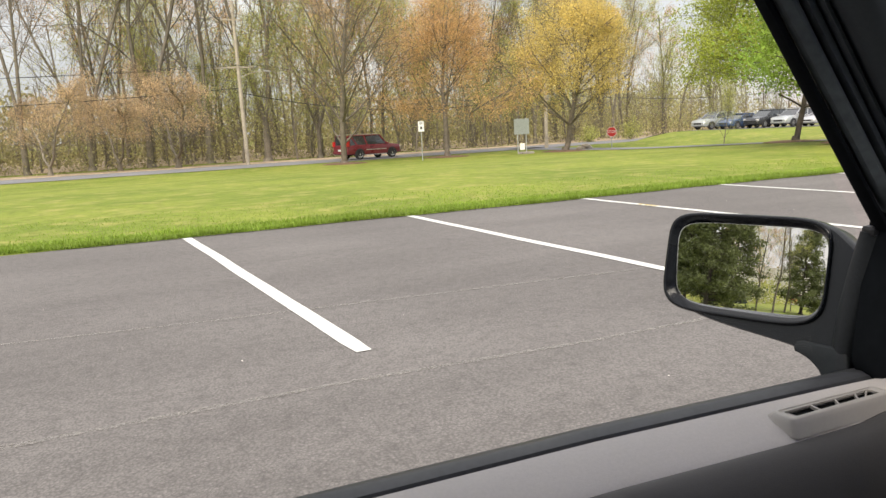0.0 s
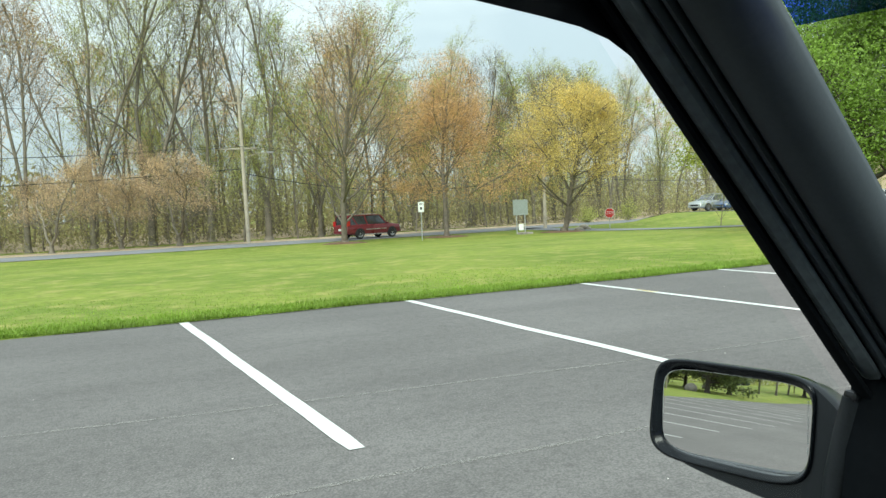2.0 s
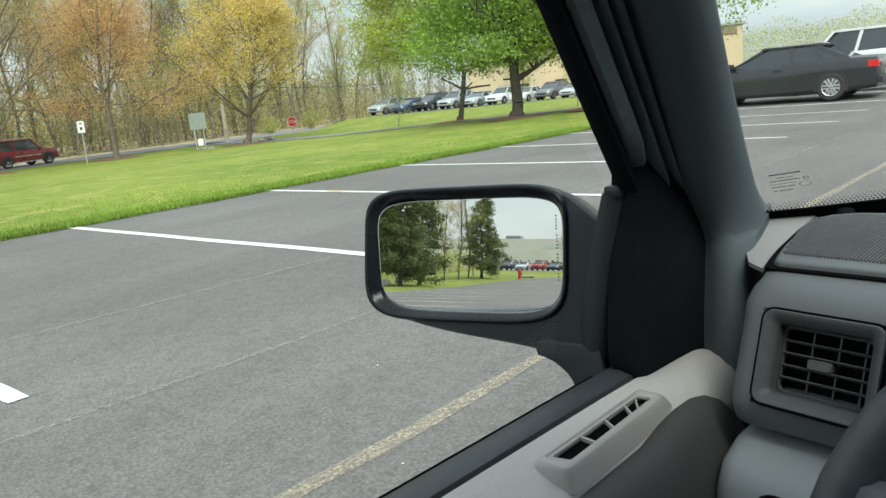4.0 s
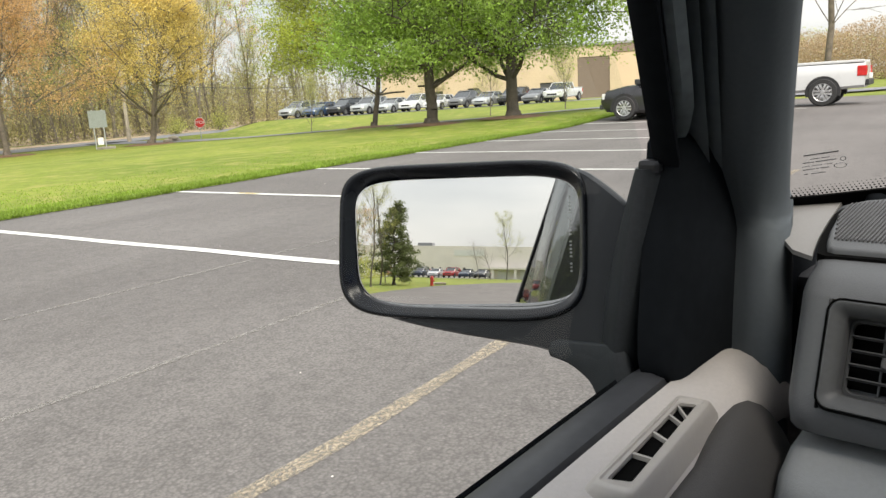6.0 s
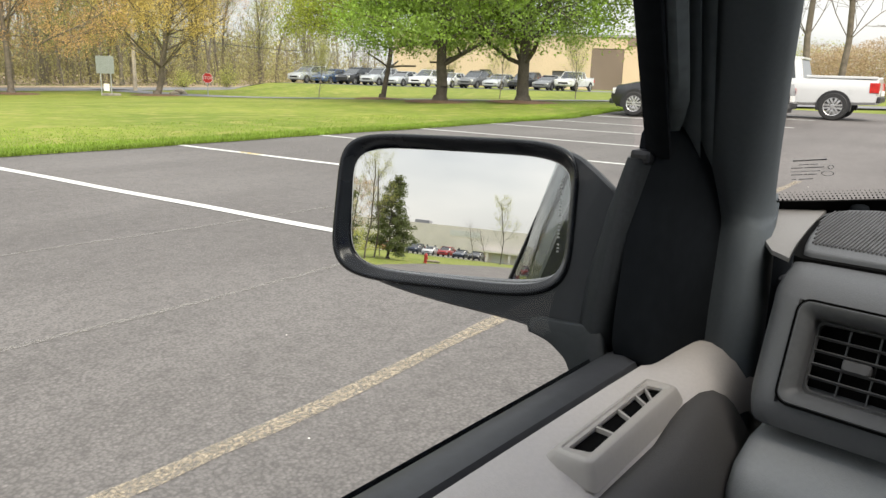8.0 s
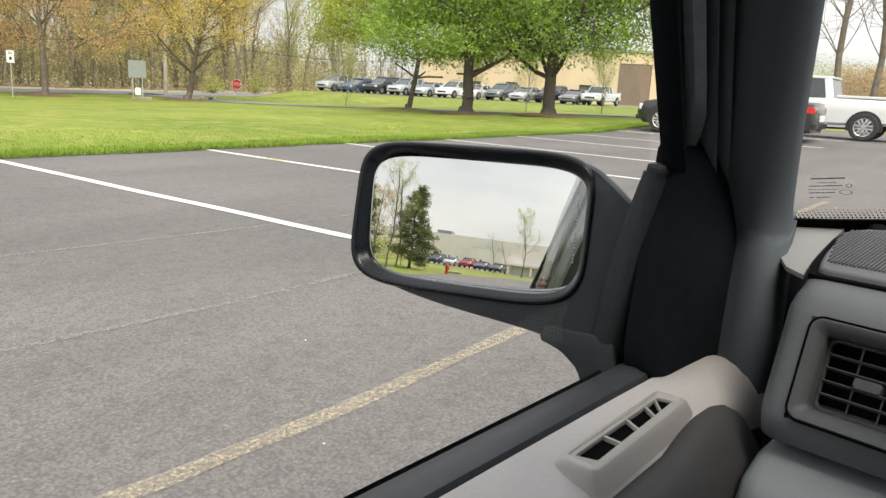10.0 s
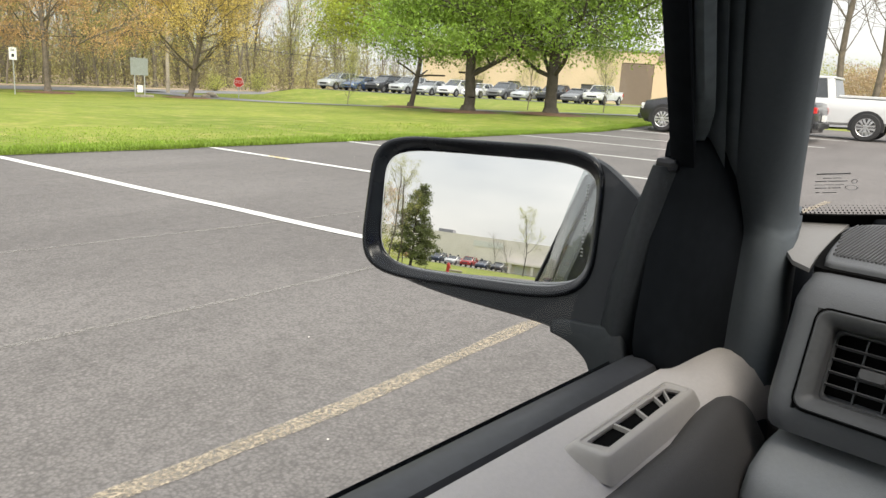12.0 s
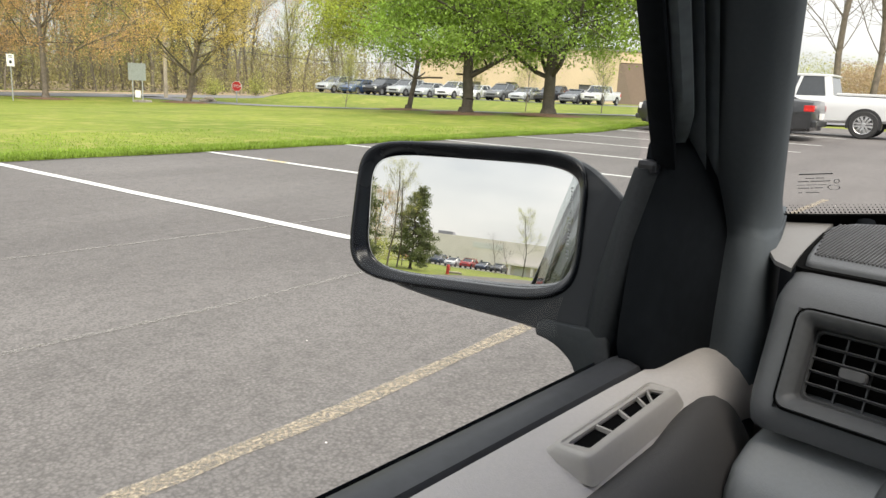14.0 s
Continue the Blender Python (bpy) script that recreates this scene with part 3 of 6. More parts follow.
def wood_mesh(name, segs, mat, thin=0.006):
    verts, faces = [], []
    for p, q, r0, r1, sides in segs:
        d = (q - p).normalized()
        a = d.cross(Vector((0, 0, 1)) if abs(d.z) < 0.95 else Vector((1, 0, 0))).normalized()
        b = a.cross(d)
        o = len(verts)
        for c, r in ((p, max(r0, thin)), (q, max(r1, thin))):
            for k in range(sides):
                t = 2 * math.pi * k / sides
                verts.append(c + (a * math.cos(t) + b * math.sin(t)) * r)
        faces += [(o + k, o + (k + 1) % sides, o + sides + (k + 1) % sides, o + sides + k) for k in range(sides)]
    # root flare
    if segs[0][2] > 0.1:
        o = len(verts)
        r = segs[0][2]
        for z, f in ((-0.15, 1.9), (0.08, 1.45), (0.35, 1.06)):
            for k in range(8):
                t = 2 * math.pi * k / 8
                g = f * (1 + 0.12 * math.sin(k * 2.7)) if z < 0.3 else f
                verts.append(Vector((r * g * math.cos(t), r * g * math.sin(t), z)))
        for ring in range(2):
            faces += [(o + ring * 8 + k, o + ring * 8 + (k + 1) % 8, o + ring * 8 + 8 + (k + 1) % 8, o + ring * 8 + 8 + k) for k in range(8)]
    return mesh_of(name, verts, faces, mat, True)


def leaf_mesh(name, tips, seed, per_tip, size, scatter, mat, keep=1.0, low=None, small=False):
    """Small folded leaves in loose sprays round the twig tips."""
    rng = random.Random(seed)
    verts, faces = [], []
    for p, d in tips:
        if rng.random() > keep or (low is not None and p.z < low):
            continue
        for _ in range(per_tip):
            c = p + Vector((rng.gauss(0, scatter), rng.gauss(0, scatter), rng.gauss(0, scatter * 0.8)))
            s = size * rng.uniform(0.6, 1.35)
            n = Vector((rng.gauss(0, 1), rng.gauss(0, 1), rng.gauss(0.5, 1))).normalized()
            a = n.orthogonal().normalized()
            a.rotate(Matrix.Rotation(rng.uniform(0, 6.28), 3, n))
            b = n.cross(a)
            o = len(verts)
            if small:
                verts.extend((c - a * s * 0.5, c + b * s * 0.42, c + a * s * 0.5 - b * s * 0.2))
                faces.append((o, o + 1, o + 2))
                continue
            verts.extend((c - a * s * 0.5, c + b * s * 0.3 + n * s * 0.12, c + a * s * 0.5, c - b * s * 0.3 + n * s * 0.12))
            faces += [(o, o + 1, o + 2), (o, o + 2, o + 3)]
    return mesh_of(name, verts, faces, mat)


def make_tree(name, label, wood, crown, crown2=None, group=""):
    t = thing(name, label, "tree", group=group)
    o = new("trunk", wood)
    o.parent = t
    if crown is not None:
        c = new("crown", crown)
        c.parent = t
    if crown2 is not None:
        c = new("crown", crown2)
        c.parent = t
    return t


def plant(tree, x, y, turn=0.0, size=1.0, first=False, dz=0.0):
    m = pose(x, y, ground_z(x, y) - 0.05 + dz, 0, 0, turn) @ Matrix.Diagonal((size, size, size, 1))
    if first:
        tree.matrix_basis = m
        return tree
    ob = copy_thing(tree, pose(x, y, ground_z(x, y) - 0.05 + dz, 0, 0, turn))
    ob.scale = (size, size, size)
    return ob


def mulch_ring(x, y, r):
    bm = bmesh.new()
    rings = []
    for f, z in ((1.0, 0.02), (0.75, 0.07), (0.35, 0.1), (0.05, 0.1)):
        rings.append([(x + r * f * (1 + 0.08 * math.sin(3 * a + x)) * math.cos(a), y + r * f * math.sin(a), ground_z(x, y) + z) for a in [k * 2 * math.pi / 20 for k in range(20)]])
    tagged(part("mulch_ring", loft(rings, (False, True), bm), MULCH, smooth=60), "ring of brown bark mulch round a tree foot", "mulch", kind="structure")


# two full green trees by the driveway, and a lighter one behind
for seed, x, y, label, mat, h, r in ((21, 24.7, 18.0, "broad spring-green shade tree with a dark forked trunk", LEAF_GREEN, 7.4, 0.25),
                                    (34, 26.0, 14.9, "broad spring-green shade tree with dark spreading limbs", LEAF_GREEN, 7.6, 0.27),
                                    (47, 31.0, 26.0, "lime-green young shade tree with a slim trunk", LEAF_LIME, 8.6, 0.15)):
    segs, tips = grow(seed, h, r, 0.22, 1.25, (18, 9, 6), droop=0.55, wander=0.13, rise=0.45, lengths=(0.78, 0.5, 0.42))
    crown_tips = [(p, d) for p, d in tips if p.z > (3.2 if seed == 47 else 2.3) and not (p.z < 3.5 and math.hypot(p.x, p.y) < 2.3)]
    segs = segs[:1] + [g for g in segs[1:] if g[2] > 0.045 or min(g[0].z, g[1].z) > 2.75]
    t = make_tree("shade_tree", label, wood_mesh("trunk", segs, BARK_DARK), leaf_mesh("crown", crown_tips, seed, 24 if seed == 47 else 38, 0.118, 0.34, mat, 1.0, 2.1))
    plant(t, x, y, seed * 3, 1.0, True)
    mulch_ring(x, y, 1.5)

# street trees along the road
segs, tips = grow(5, 9.4, 0.21, 0.2, 1.08, (26, 10, 6), wander=0.11, rise=0.75, lengths=(0.70, 0.48, 0.42), ks=(9, 6, 4, 2), sides=(8, 5, 3, 3), thin_by=0.42)
tips = [(p, d) for p, d in tips if (p.z - 6.4) ** 2 / 20 + (p.x ** 2 + p.y ** 2) / 22 < 1]
segs = segs[:1] + [g for g in segs[1:] if g[2] > 0.05 or (g[1].z - 6.4) ** 2 / 21 + (g[1].x ** 2 + g[1].y ** 2) / 23 < 1]
t = make_tree("street_tree", "rounded street tree in golden yellow spring flower", wood_mesh("trunk", segs, BARK), leaf_mesh("crown", tips, 6, 27, 0.105, 0.30, LEAF_YELLOW, 1.0, 2.2, True))
plant(t, 32.7, 47.7, 40, 1.08, True)
mulch_ring(32.7, 47.7, 1.8)
segs, tips = grow(8, 10.2, 0.19, 0.16, 1.06, (26, 9, 6), wander=0.10, rise=0.85, lengths=(0.66, 0.48, 0.42), ks=(9, 6, 4, 2), sides=(8, 5, 3, 3), thin_by=0.42)
segs = segs[:1] + [g for g in segs[1:] if g[2] > 0.1 or min(g[0].z, g[1].z) > 2.9]
t = make_tree("street_tree", "rounded street tree covered in orange-brown buds", wood_mesh("trunk", segs, BARK), leaf_mesh("crown", tips, 9, 19, 0.10, 0.30, LEAF_ORANGE, 1.0, 2.2, True))
plant(t, 24.75, 51.85, 10, 1.08, True)
mulch_ring(24.75, 51.85, 1.8)
segs, tips = grow(13, 13.4, 0.22, 0.14, 0.92, (24, 9, 6), wander=0.10, rise=0.95, lengths=(0.56, 0.48, 0.42), ks=(9, 6, 4, 2), sides=(8, 5, 3, 3), thin_by=0.40)
t = make_tree("street_tree", "tall spreading street tree with brownish opening buds", wood_mesh("trunk", segs, BARK), leaf_mesh("crown", tips, 14, 9, 0.095, 0.3, LEAF_RUST, 0.9, 4.0, True))
plant(t, 16.3, 51.3, 10, 1.05, True)
mulch_ring(16.3, 51.3, 1.6)

# kinds of woodland tree, built once: seven of the wood's front, then three plainer ones of its depth
WOODS = []
for seed, h, r, clear, spread, counts, leaf, keep, per, size, label in (
        (101, 22.0, 0.24, 0.26, 0.56, (11, 7, 5), LEAF_OLIVE, 0.85, 14, 0.11, "tall woodland tree with a veil of olive buds"),
        (102, 21.5, 0.25, 0.26, 0.62, (11, 8, 6), LEAF_RUST, 0.6, 5, 0.09, "tall nearly leafless woodland tree with fine upswept twigs"),
        (103, 18.0, 0.20, 0.24, 0.55, (14, 8, 5), LEAF_ORANGE, 0.9, 13, 0.11, "woodland tree with a haze of orange-brown buds"),
        (104, 17.5, 0.18, 0.24, 0.52, (13, 7, 5), LEAF_LIME, 0.85, 16, 0.11, "woodland tree in light green first leaf"),
        (105, 20.5, 0.22, 0.3, 0.56, (12, 7, 5), LEAF_RUST, 0.85, 16, 0.11, "woodland tree with rust-red buds in its top"),
        (106, 9.0, 0.18, 0.16, 1.0, (12, 7, 5), LEAF_PINK, 0.9, 11, 0.11, "low spreading tree with pale pinkish blossom"),
        (107, 11.5, 0.10, 0.12, 0.5, (13, 6, 4), LEAF_OLIVE, 0.9, 18, 0.11, "slim understorey sapling with olive young leaves"),
        (108, 19.0, 0.20, 0.3, 0.55, (9, 5, 4), None, 0, 0, 0, "bare grey tree standing deep in the wood"),
        (109, 18.0, 0.19, 0.28, 0.55, (9, 5, 4), LEAF_OLIVE, 0.95, 16, 0.14, "olive-budded tree standing deep in the wood"),
        (110, 17.0, 0.18, 0.28, 0.55, (9, 5, 4), LEAF_ORANGE, 0.95, 16, 0.14, "amber-budded tree standing deep in the wood")):
    far = seed > 107
    segs, tips = grow(seed, h, r, clear, spread, counts, wander=0.08 if seed == 107 else 0.13, rise=1.15, forks=1 if seed in (103, 107) or far else 2, lengths=(0.44, 0.5, 0.44), ks=(8, 5, 3, 2), sides=(6, 4, 3, 3), thin_by=0.42, stem=1.2 if seed == 106 else 0.6, lean=0.95 if seed == 106 else 0.36)
    WOODS.append(make_tree("woodland_tree", label, wood_mesh("trunk", segs, BARK_PALE, 0.010), leaf_mesh("crown", tips, seed, per, size, 0.32, leaf, keep, 3.0, True) if leaf else None, group="trees of the roadside wood"))

rng = random.Random(77)
used = set()


def woods_plant(kind, x, y, size):
    plant(WOODS[kind], x, y, rng.uniform(0, 360), size, kind not in used)
    used.add(kind)


# front row as it stands along the road, then the depth of the wood
for kind, x, y, size in ((1, 14.4, 66, 1.12), (0, 10.2, 70, 1.12), (1, 5.0, 68, 1.14), (0, 0.5, 69, 1.08), (4, -4.2, 67, 1.0), (1, -8.5, 70, 1.05), (0, -14, 68, 1.0),
                         (5, 6.6, 63.6, 1.0), (5, -2.5, 63, 0.85), (5, 2.4, 65, 0.8), (5, -10, 63.4, 0.9), (2, 22.5, 68, 0.98), (3, 19.4, 67, 1.06), (2, 25.6, 70, 0.86), (3, 31.0, 72, 0.84),
                         (6, 12.0, 64.8, 0.9), (6, 17.0, 66, 1.0), (6, 29.0, 67, 0.9), (6, 21.0, 65, 0.8), (0, 36.0, 74, 0.84), (3, 40.5, 76, 0.92), (2, 44.5, 75, 0.78), (0, 48.6, 78, 0.84),
                         (6, 37.5, 68, 0.7), (6, 43.0, 70, 0.8), (1, 46.0, 72, 0.74), (6, 49.5, 71, 0.85), (1, 52.5, 74, 0.78), (0, 57.0, 72, 0.76), (2, 62.0, 76, 0.86), (1, 38.4, 73, 0.8), (1, 60.0, 78, 0.8), (8, 66.0, 80, 0.9), (9, 70.5, 78, 0.9), (7, 75.0, 80, 0.9), (8, 80.0, 79, 0.9), (7, 85.0, 82, 0.9), (6, 67.5, 75, 0.95), (6, 77.5, 76, 0.95), (8, 54.5, 80, 0.95), (9, 63.5, 82, 0.95)):
    woods_plant(kind, x, y, size)
for _ in range(56):
    x = rng.uniform(-24, 62)
    y = rng.uniform(72, 92) + 0.06 * x
    woods_plant(rng.choice((7, 7, 8, 8, 9, 8, 6)), x, y, rng.uniform(0.75, 1.05) * (1.0 if x < 22 else 0.94))


def build_thicket():
    """Far trunks and poles of the wood, beyond counting."""
    rng = random.Random(5)
    segs = []
    for _ in range(420):
        x = rng.uniform(-45, 110)
        y = rng.uniform(66, 112) + 0.08 * max(0, x)
        p = Vector((x, y, ground_z(x, y) - 0.1))
        h = rng.uniform(5, 15) * (1 if x < 25 else 0.75)
        r = rng.uniform(0.04, 0.15)
        d = Vector((rng.gauss(0, 0.06), rng.gauss(0, 0.06), 1)).normalized()
        for i in range(5):
            q = p + d * h / 5
            segs.append((p.copy(), q.copy(), r, r * 0.8, 4))
            for _ in range(4):
                a = rng.uniform(0, 6.28)
                e = (d + Vector((math.cos(a), math.sin(a), rng.uniform(0.0, 0.7))) * 0.9).normalized()
                m = p.lerp(q, rng.random())
                z = rng.uniform(0.8, 2.6)
                mid = m + e * z * 0.5
                segs.append((m, mid, r * 0.4, r * 0.25, 3))
                segs.append((mid, mid + (e + Vector((rng.gauss(0, 0.4), rng.gauss(0, 0.4), 0.4))).normalized() * z * 0.6, r * 0.25, 0.012, 3))
                segs.append((mid, mid + (e + Vector((rng.gauss(0, 0.6), rng.gauss(0, 0.6), 0.1))).normalized() * z * 0.5, r * 0.2, 0.012, 3))
            p, r = q, r * 0.8
            d = (d + Vector((rng.gauss(0, 0.08), rng.gauss(0, 0.08), 0))).normalized()
    segs[0] = (segs[0][0], segs[0][1], 0.09, 0.08, 4)
    tagged(new("thicket", wood_mesh("thicket", segs, BARK_PALE, 0.012)), "dense grey-brown stems and twigs deep in the wood", "woods", kind="stuff")

    verts, faces = [], []
    verts2, faces2 = [], []

    def spray(vs, fs, x, y, z, s):
        n = Vector((rng.gauss(0, 1), rng.gauss(0, 1), rng.gauss(0.2, 0.8))).normalized()
        a = n.orthogonal().normalized()
        a.rotate(Matrix.Rotation(rng.uniform(0, 6.28), 3, n))
        b = n.cross(a)
        c = Vector((x, y, z))
        o = len(vs)
        vs.extend((c - a * s, c + b * s * 0.45 + n * s * 0.2, c + a * s, c - b * s * 0.45))
        fs.extend(((o, o + 1, o + 2), (o, o + 2, o + 3)))

    for _ in range(60000):
        x = rng.uniform(-45, 100)
        d = rng.random() ** 1.3
        y = 65 + 0.08 * max(0, x) + d * 38
        tall = 2.2 + 5.5 * (0.5 + 0.5 * noise.noise(Vector((x * 0.12, y * 0.12, 2)))) * (0.5 + d)
        spray(verts, faces, x, y, ground_z(x, y) + tall * rng.random() ** 1.3, rng.uniform(0.07, 0.17) * (1 + d * 0.5))
    for _ in range(60000):
        x = rng.uniform(-45, 100)
        y = rng.uniform(66, 106) + 0.08 * max(0, x)
        spray(verts2, faces2, x, y, ground_z(x, y) + rng.uniform(0.5, 11) * (1 if x < 25 else 0.7), rng.uniform(0.05, 0.11))
    verts3, faces3 = [], []
    for _ in range(30000):
        x = rng.uniform(-70, 130)
        y = rng.uniform(100, 150) + 0.1 * max(0, x)
        tall = 8.5 + 4.5 * noise.noise(Vector((x * 0.06, y * 0.05, 9)))
        spray(verts3, faces3, x, y, ground_z(x, y) + tall * rng.random() ** 1.2, rng.uniform(0.25, 0.6))
    tagged(new("deep_woods", mesh_of("deep_woods", verts3, faces3, BRUSH)), "brownish depth of the wood, twigs and stems blurred together", "woods", kind="stuff")
    tagged(new("undergrowth", mesh_of("undergrowth", verts, faces, BRUSH)), "tangled brown and olive undergrowth at the wood's edge", "undergrowth", kind="stuff")
    tagged(new("spring_leaves", mesh_of("spring_leaves", verts2, faces2, LEAF_OLIVE)), "haze of olive and yellow-green young leaves in the wood", "leaves", kind="stuff")


build_thicket()


def bush(x, y, r, h, seed, label, mat):
    rng = random.Random(seed)
    tips = []
    segs = []
    for _ in range(26):
        a, e = rng.uniform(0, 6.28), rng.uniform(0.2, 1.0)
        d = Vector((math.cos(a) * (1.1 - e), math.sin(a) * (1.1 - e), e)).normalized()
        q = Vector((d.x * r, d.y * r, d.z * h)) * rng.uniform(0.6, 1.0)
        segs.append((Vector((0, 0, -0.05)), q, 0.02, 0.008, 4))
        tips += [(q, d), (q * 0.75, d), (q * 0.5, d)]
    b = thing("bush", label, "bush", pose(x, y, ground_z(x, y)))
    for nm, me in (("stems", wood_mesh("stems", segs, BARK)), ("foliage", leaf_mesh("foliage", tips, seed, 14, 0.16, 0.22, mat))):
        o = new(nm, me)
        o.parent = b


bush(21.2, 63.5, 1.5, 2.0, 3, "dense evergreen-looking bush at the wood's edge", LEAF_GREEN)
bush(54.5, 66.0, 1.9, 2.6, 4, "loose olive-green bush beside the road junction", LEAF_OLIVE)
bush(49.0, 66.0, 1.6, 1.9, 6, "loose green bush beside the road junction", LEAF_OLIVE)

# trees of another verge, seen through the windscreen
segs, tips = grow(211, 17.0, 0.2, 0.26, 0.95, (26, 6, 5), wander=0.09, rise=0.5, lengths=(0.36, 0.5, 0.45))
verge_tree = make_tree("verge_tree", "tall slim leafless tree on the far verge", wood_mesh("trunk", [(p, q, r0 if r0 > 0.11 else r0 * 0.42, r1 if r0 > 0.11 else r1 * 0.42, n) for p, q, r0, r1, n in segs], BARK, 0.011), None, group="bare trees on the far verge")
plant(verge_tree, 45, 7.58, 40, 1.0, True)
plant(verge_tree, 45, 6.0, 200, 0.95)


def far_wood():
    """A low far belt of trees beyond the car park."""
    rng = random.Random(9)
    for nm, mat, label, n in (("far_trees", LEAF_OLIVE, "distant belt of olive-green spring trees", 60000), ("far_orange_trees", LEAF_FAR, "distant belt of orange-budded trees", 60000)):
        vs, fs = [], []
        for _ in range(n):
            if nm == "far_trees":
                x, y = rng.uniform(104, 122), rng.uniform(-30, 45)
            else:
                x, y = rng.uniform(92, 104), rng.uniform(-6, 16)
            top = (6.4 if nm == "far_trees" else 5.0) + 2.6 * noise.noise(Vector((x * 0.1, y * 0.16, 7)))
            c = Vector((x, y, rng.random() ** 0.8 * top))
            s = rng.uniform(0.05, 0.12)
            nn = Vector((rng.gauss(0, 1), rng.gauss(0, 1), rng.gauss(0, 1))).normalized()
            a = nn.orthogonal().normalized()
            b = nn.cross(a)
            o = len(vs)
            vs.extend((c - a * s, c + b * s * 0.6, c + a * s, c - b * s * 0.6))
            fs.extend(((o, o + 1, o + 2), (o, o + 2, o + 3)))
        tagged(new(nm, mesh_of(nm, vs, fs, mat)), label, "trees", kind="stuff")


far_wood()


# pines and lawn trees behind the car, seen in its mirror
def pine(seed, h):
    rng = random.Random(seed)
    segs, tips = [], []
    p = Vector((0, 0, -0.1))
    r = 0.24
    for i in range(10):
        q = Vector((rng.gauss(0, 0.05) * i, rng.gauss(0, 0.05) * i, h * (i + 1) / 10))
        segs.append((p, q, r, r * 0.87, 8))
        p, r = q, r * 0.87
    z = h * 0.08
    while z < h * 0.98:
        f = 1 - z / h
        for _ in range(5):
            a = rng.uniform(0, 6.28)
            length = (0.6 + 3.6 * f ** 0.7) * rng.uniform(0.6, 1.15)
            d = Vector((math.cos(a), math.sin(a), rng.uniform(-0.05, 0.3)))
            s = Vector((0, 0, z + rng.uniform(-0.2, 0.2)))
            segs.append((s, s + d * length, 0.045, 0.012, 4))
            for k in range(int(5 + length * 4)):
                tips.append((s + d * length * rng.uniform(0.35, 1.05) + Vector((0, 0, rng.uniform(-0.05, 0.2))), d))
        z += h * 0.04
    return segs, tips


segs, tips = pine(3, 12.5)
PINE = make_tree("pine_tree", "dark green pine with ragged layered boughs", wood_mesh("trunk", segs, BARK_DARK), leaf_mesh("crown", tips, 4, 10, 0.27, 0.27, NEEDLE), group="pines on the lawn")
first = True
for x, y, s in ((-46.4, 11.8, 0.64), (-50.5, 11.4, 0.6), (-49.9, 17.0, 0.78), (-56.4, 22.4, 0.9), (-64.0, 19.5, 0.74), (-52.0, 14.6, 0.58), (-67.6, 9.2, 0.6)):
    plant(PINE, x, y, x * 31, s, first)
    first = False
for x, y, s, k in ((-61.7, 10.4, 0.46, 8), (-66.0, 10.2, 0.42, 7), (-70.0, 10.3, 0.25, 8), (-60.5, 11.4, 0.36, 9), (-100.4, 1.8, 0.28, 7), (-100.4, -1.9, 0.46, 8), (-101.4, 0.2, 0.24, 7), (37, 36.2, 0.33, 6), (37.2, 26.2, 0.33, 6), (39, 23.4, 0.36, 6), (41, 19.4, 0.36, 6)):
    plant(WOODS[k], x, y, x * 17, s)
for x, y, s, k in ((-104, 19, 0.55, 8), (-108, 24, 0.6, 9), (-103, 28, 0.55, 8), (-110, 33, 0.65, 7), (-105, 37, 0.6, 9), (-112, 43, 0.65, 7), (-106, 48, 0.65, 8), (-100, 22.5, 0.5, 8), (-101, 31, 0.5, 9), (-112, 16.5, 0.5, 7)):
    plant(WOODS[k], x, y, x * 23 + y, s)


def rear_thicket():
    """Olive hedge and saplings beyond the pines."""
    rng = random.Random(31)
    verts, faces = [], []
    for _ in range(16000):
        x, y = rng.uniform(-118, -98), rng.uniform(15.5, 66)
        top = 3.0 + 2.2 * noise.noise(Vector((x * 0.15, y * 0.15, 4)))
        c = Vector((x, y, ground_z(x, y) + top * rng.random() ** 1.2))
        n = Vector((rng.gauss(0, 1), rng.gauss(0, 1), rng.gauss(0.2, 0.8))).normalized()
        a = n.orthogonal().normalized()
        a.rotate(Matrix.Rotation(rng.uniform(0, 6.28), 3, n))
        b = n.cross(a)
        size = rng.uniform(0.1, 0.24)
        o = len(verts)
        verts.extend((c - a * size, c + b * size * 0.45 + n * size * 0.2, c + a * size, c - b * size * 0.45))
        faces.extend(((o, o + 1, o + 2), (o, o + 2, o + 3)))
    tagged(new("hedge_thicket", mesh_of("hedge_thicket", verts, faces, LEAF_OLIVE)), "olive-green overgrown hedge beyond the pines", "hedge", kind="stuff")


rear_thicket()


# ---------- poles, wires, signs ----------
def utility_pole(x, y, h, lean, arms, label):
    g = ground_z(x, y)
    p = thing("utility_pole", label, "utility pole", pose(x, y, g, 0, lean, 0))
    part("pole", tube([(0, 0, -0.3), (0, 0, h * 0.5), (0, 0, h)], [0.17, 0.15, 0.11], 10), WOOD_POLE, p, smooth=50)
    for z, w in arms:
        part("crossarm", box(-w * 0.62, -0.06, z - 0.06, w * 0.38, 0.06, z + 0.06, 0.01), WOOD_POLE, p)
        for k in (-0.58, -0.3, 0.32):
            part("insulator", tube([(w * k, 0, z + 0.06), (w * k, 0, z + 0.2), (w * k, 0, z + 0.24)], [0.035, 0.05, 0.02], 8), STEEL, p)
    return g


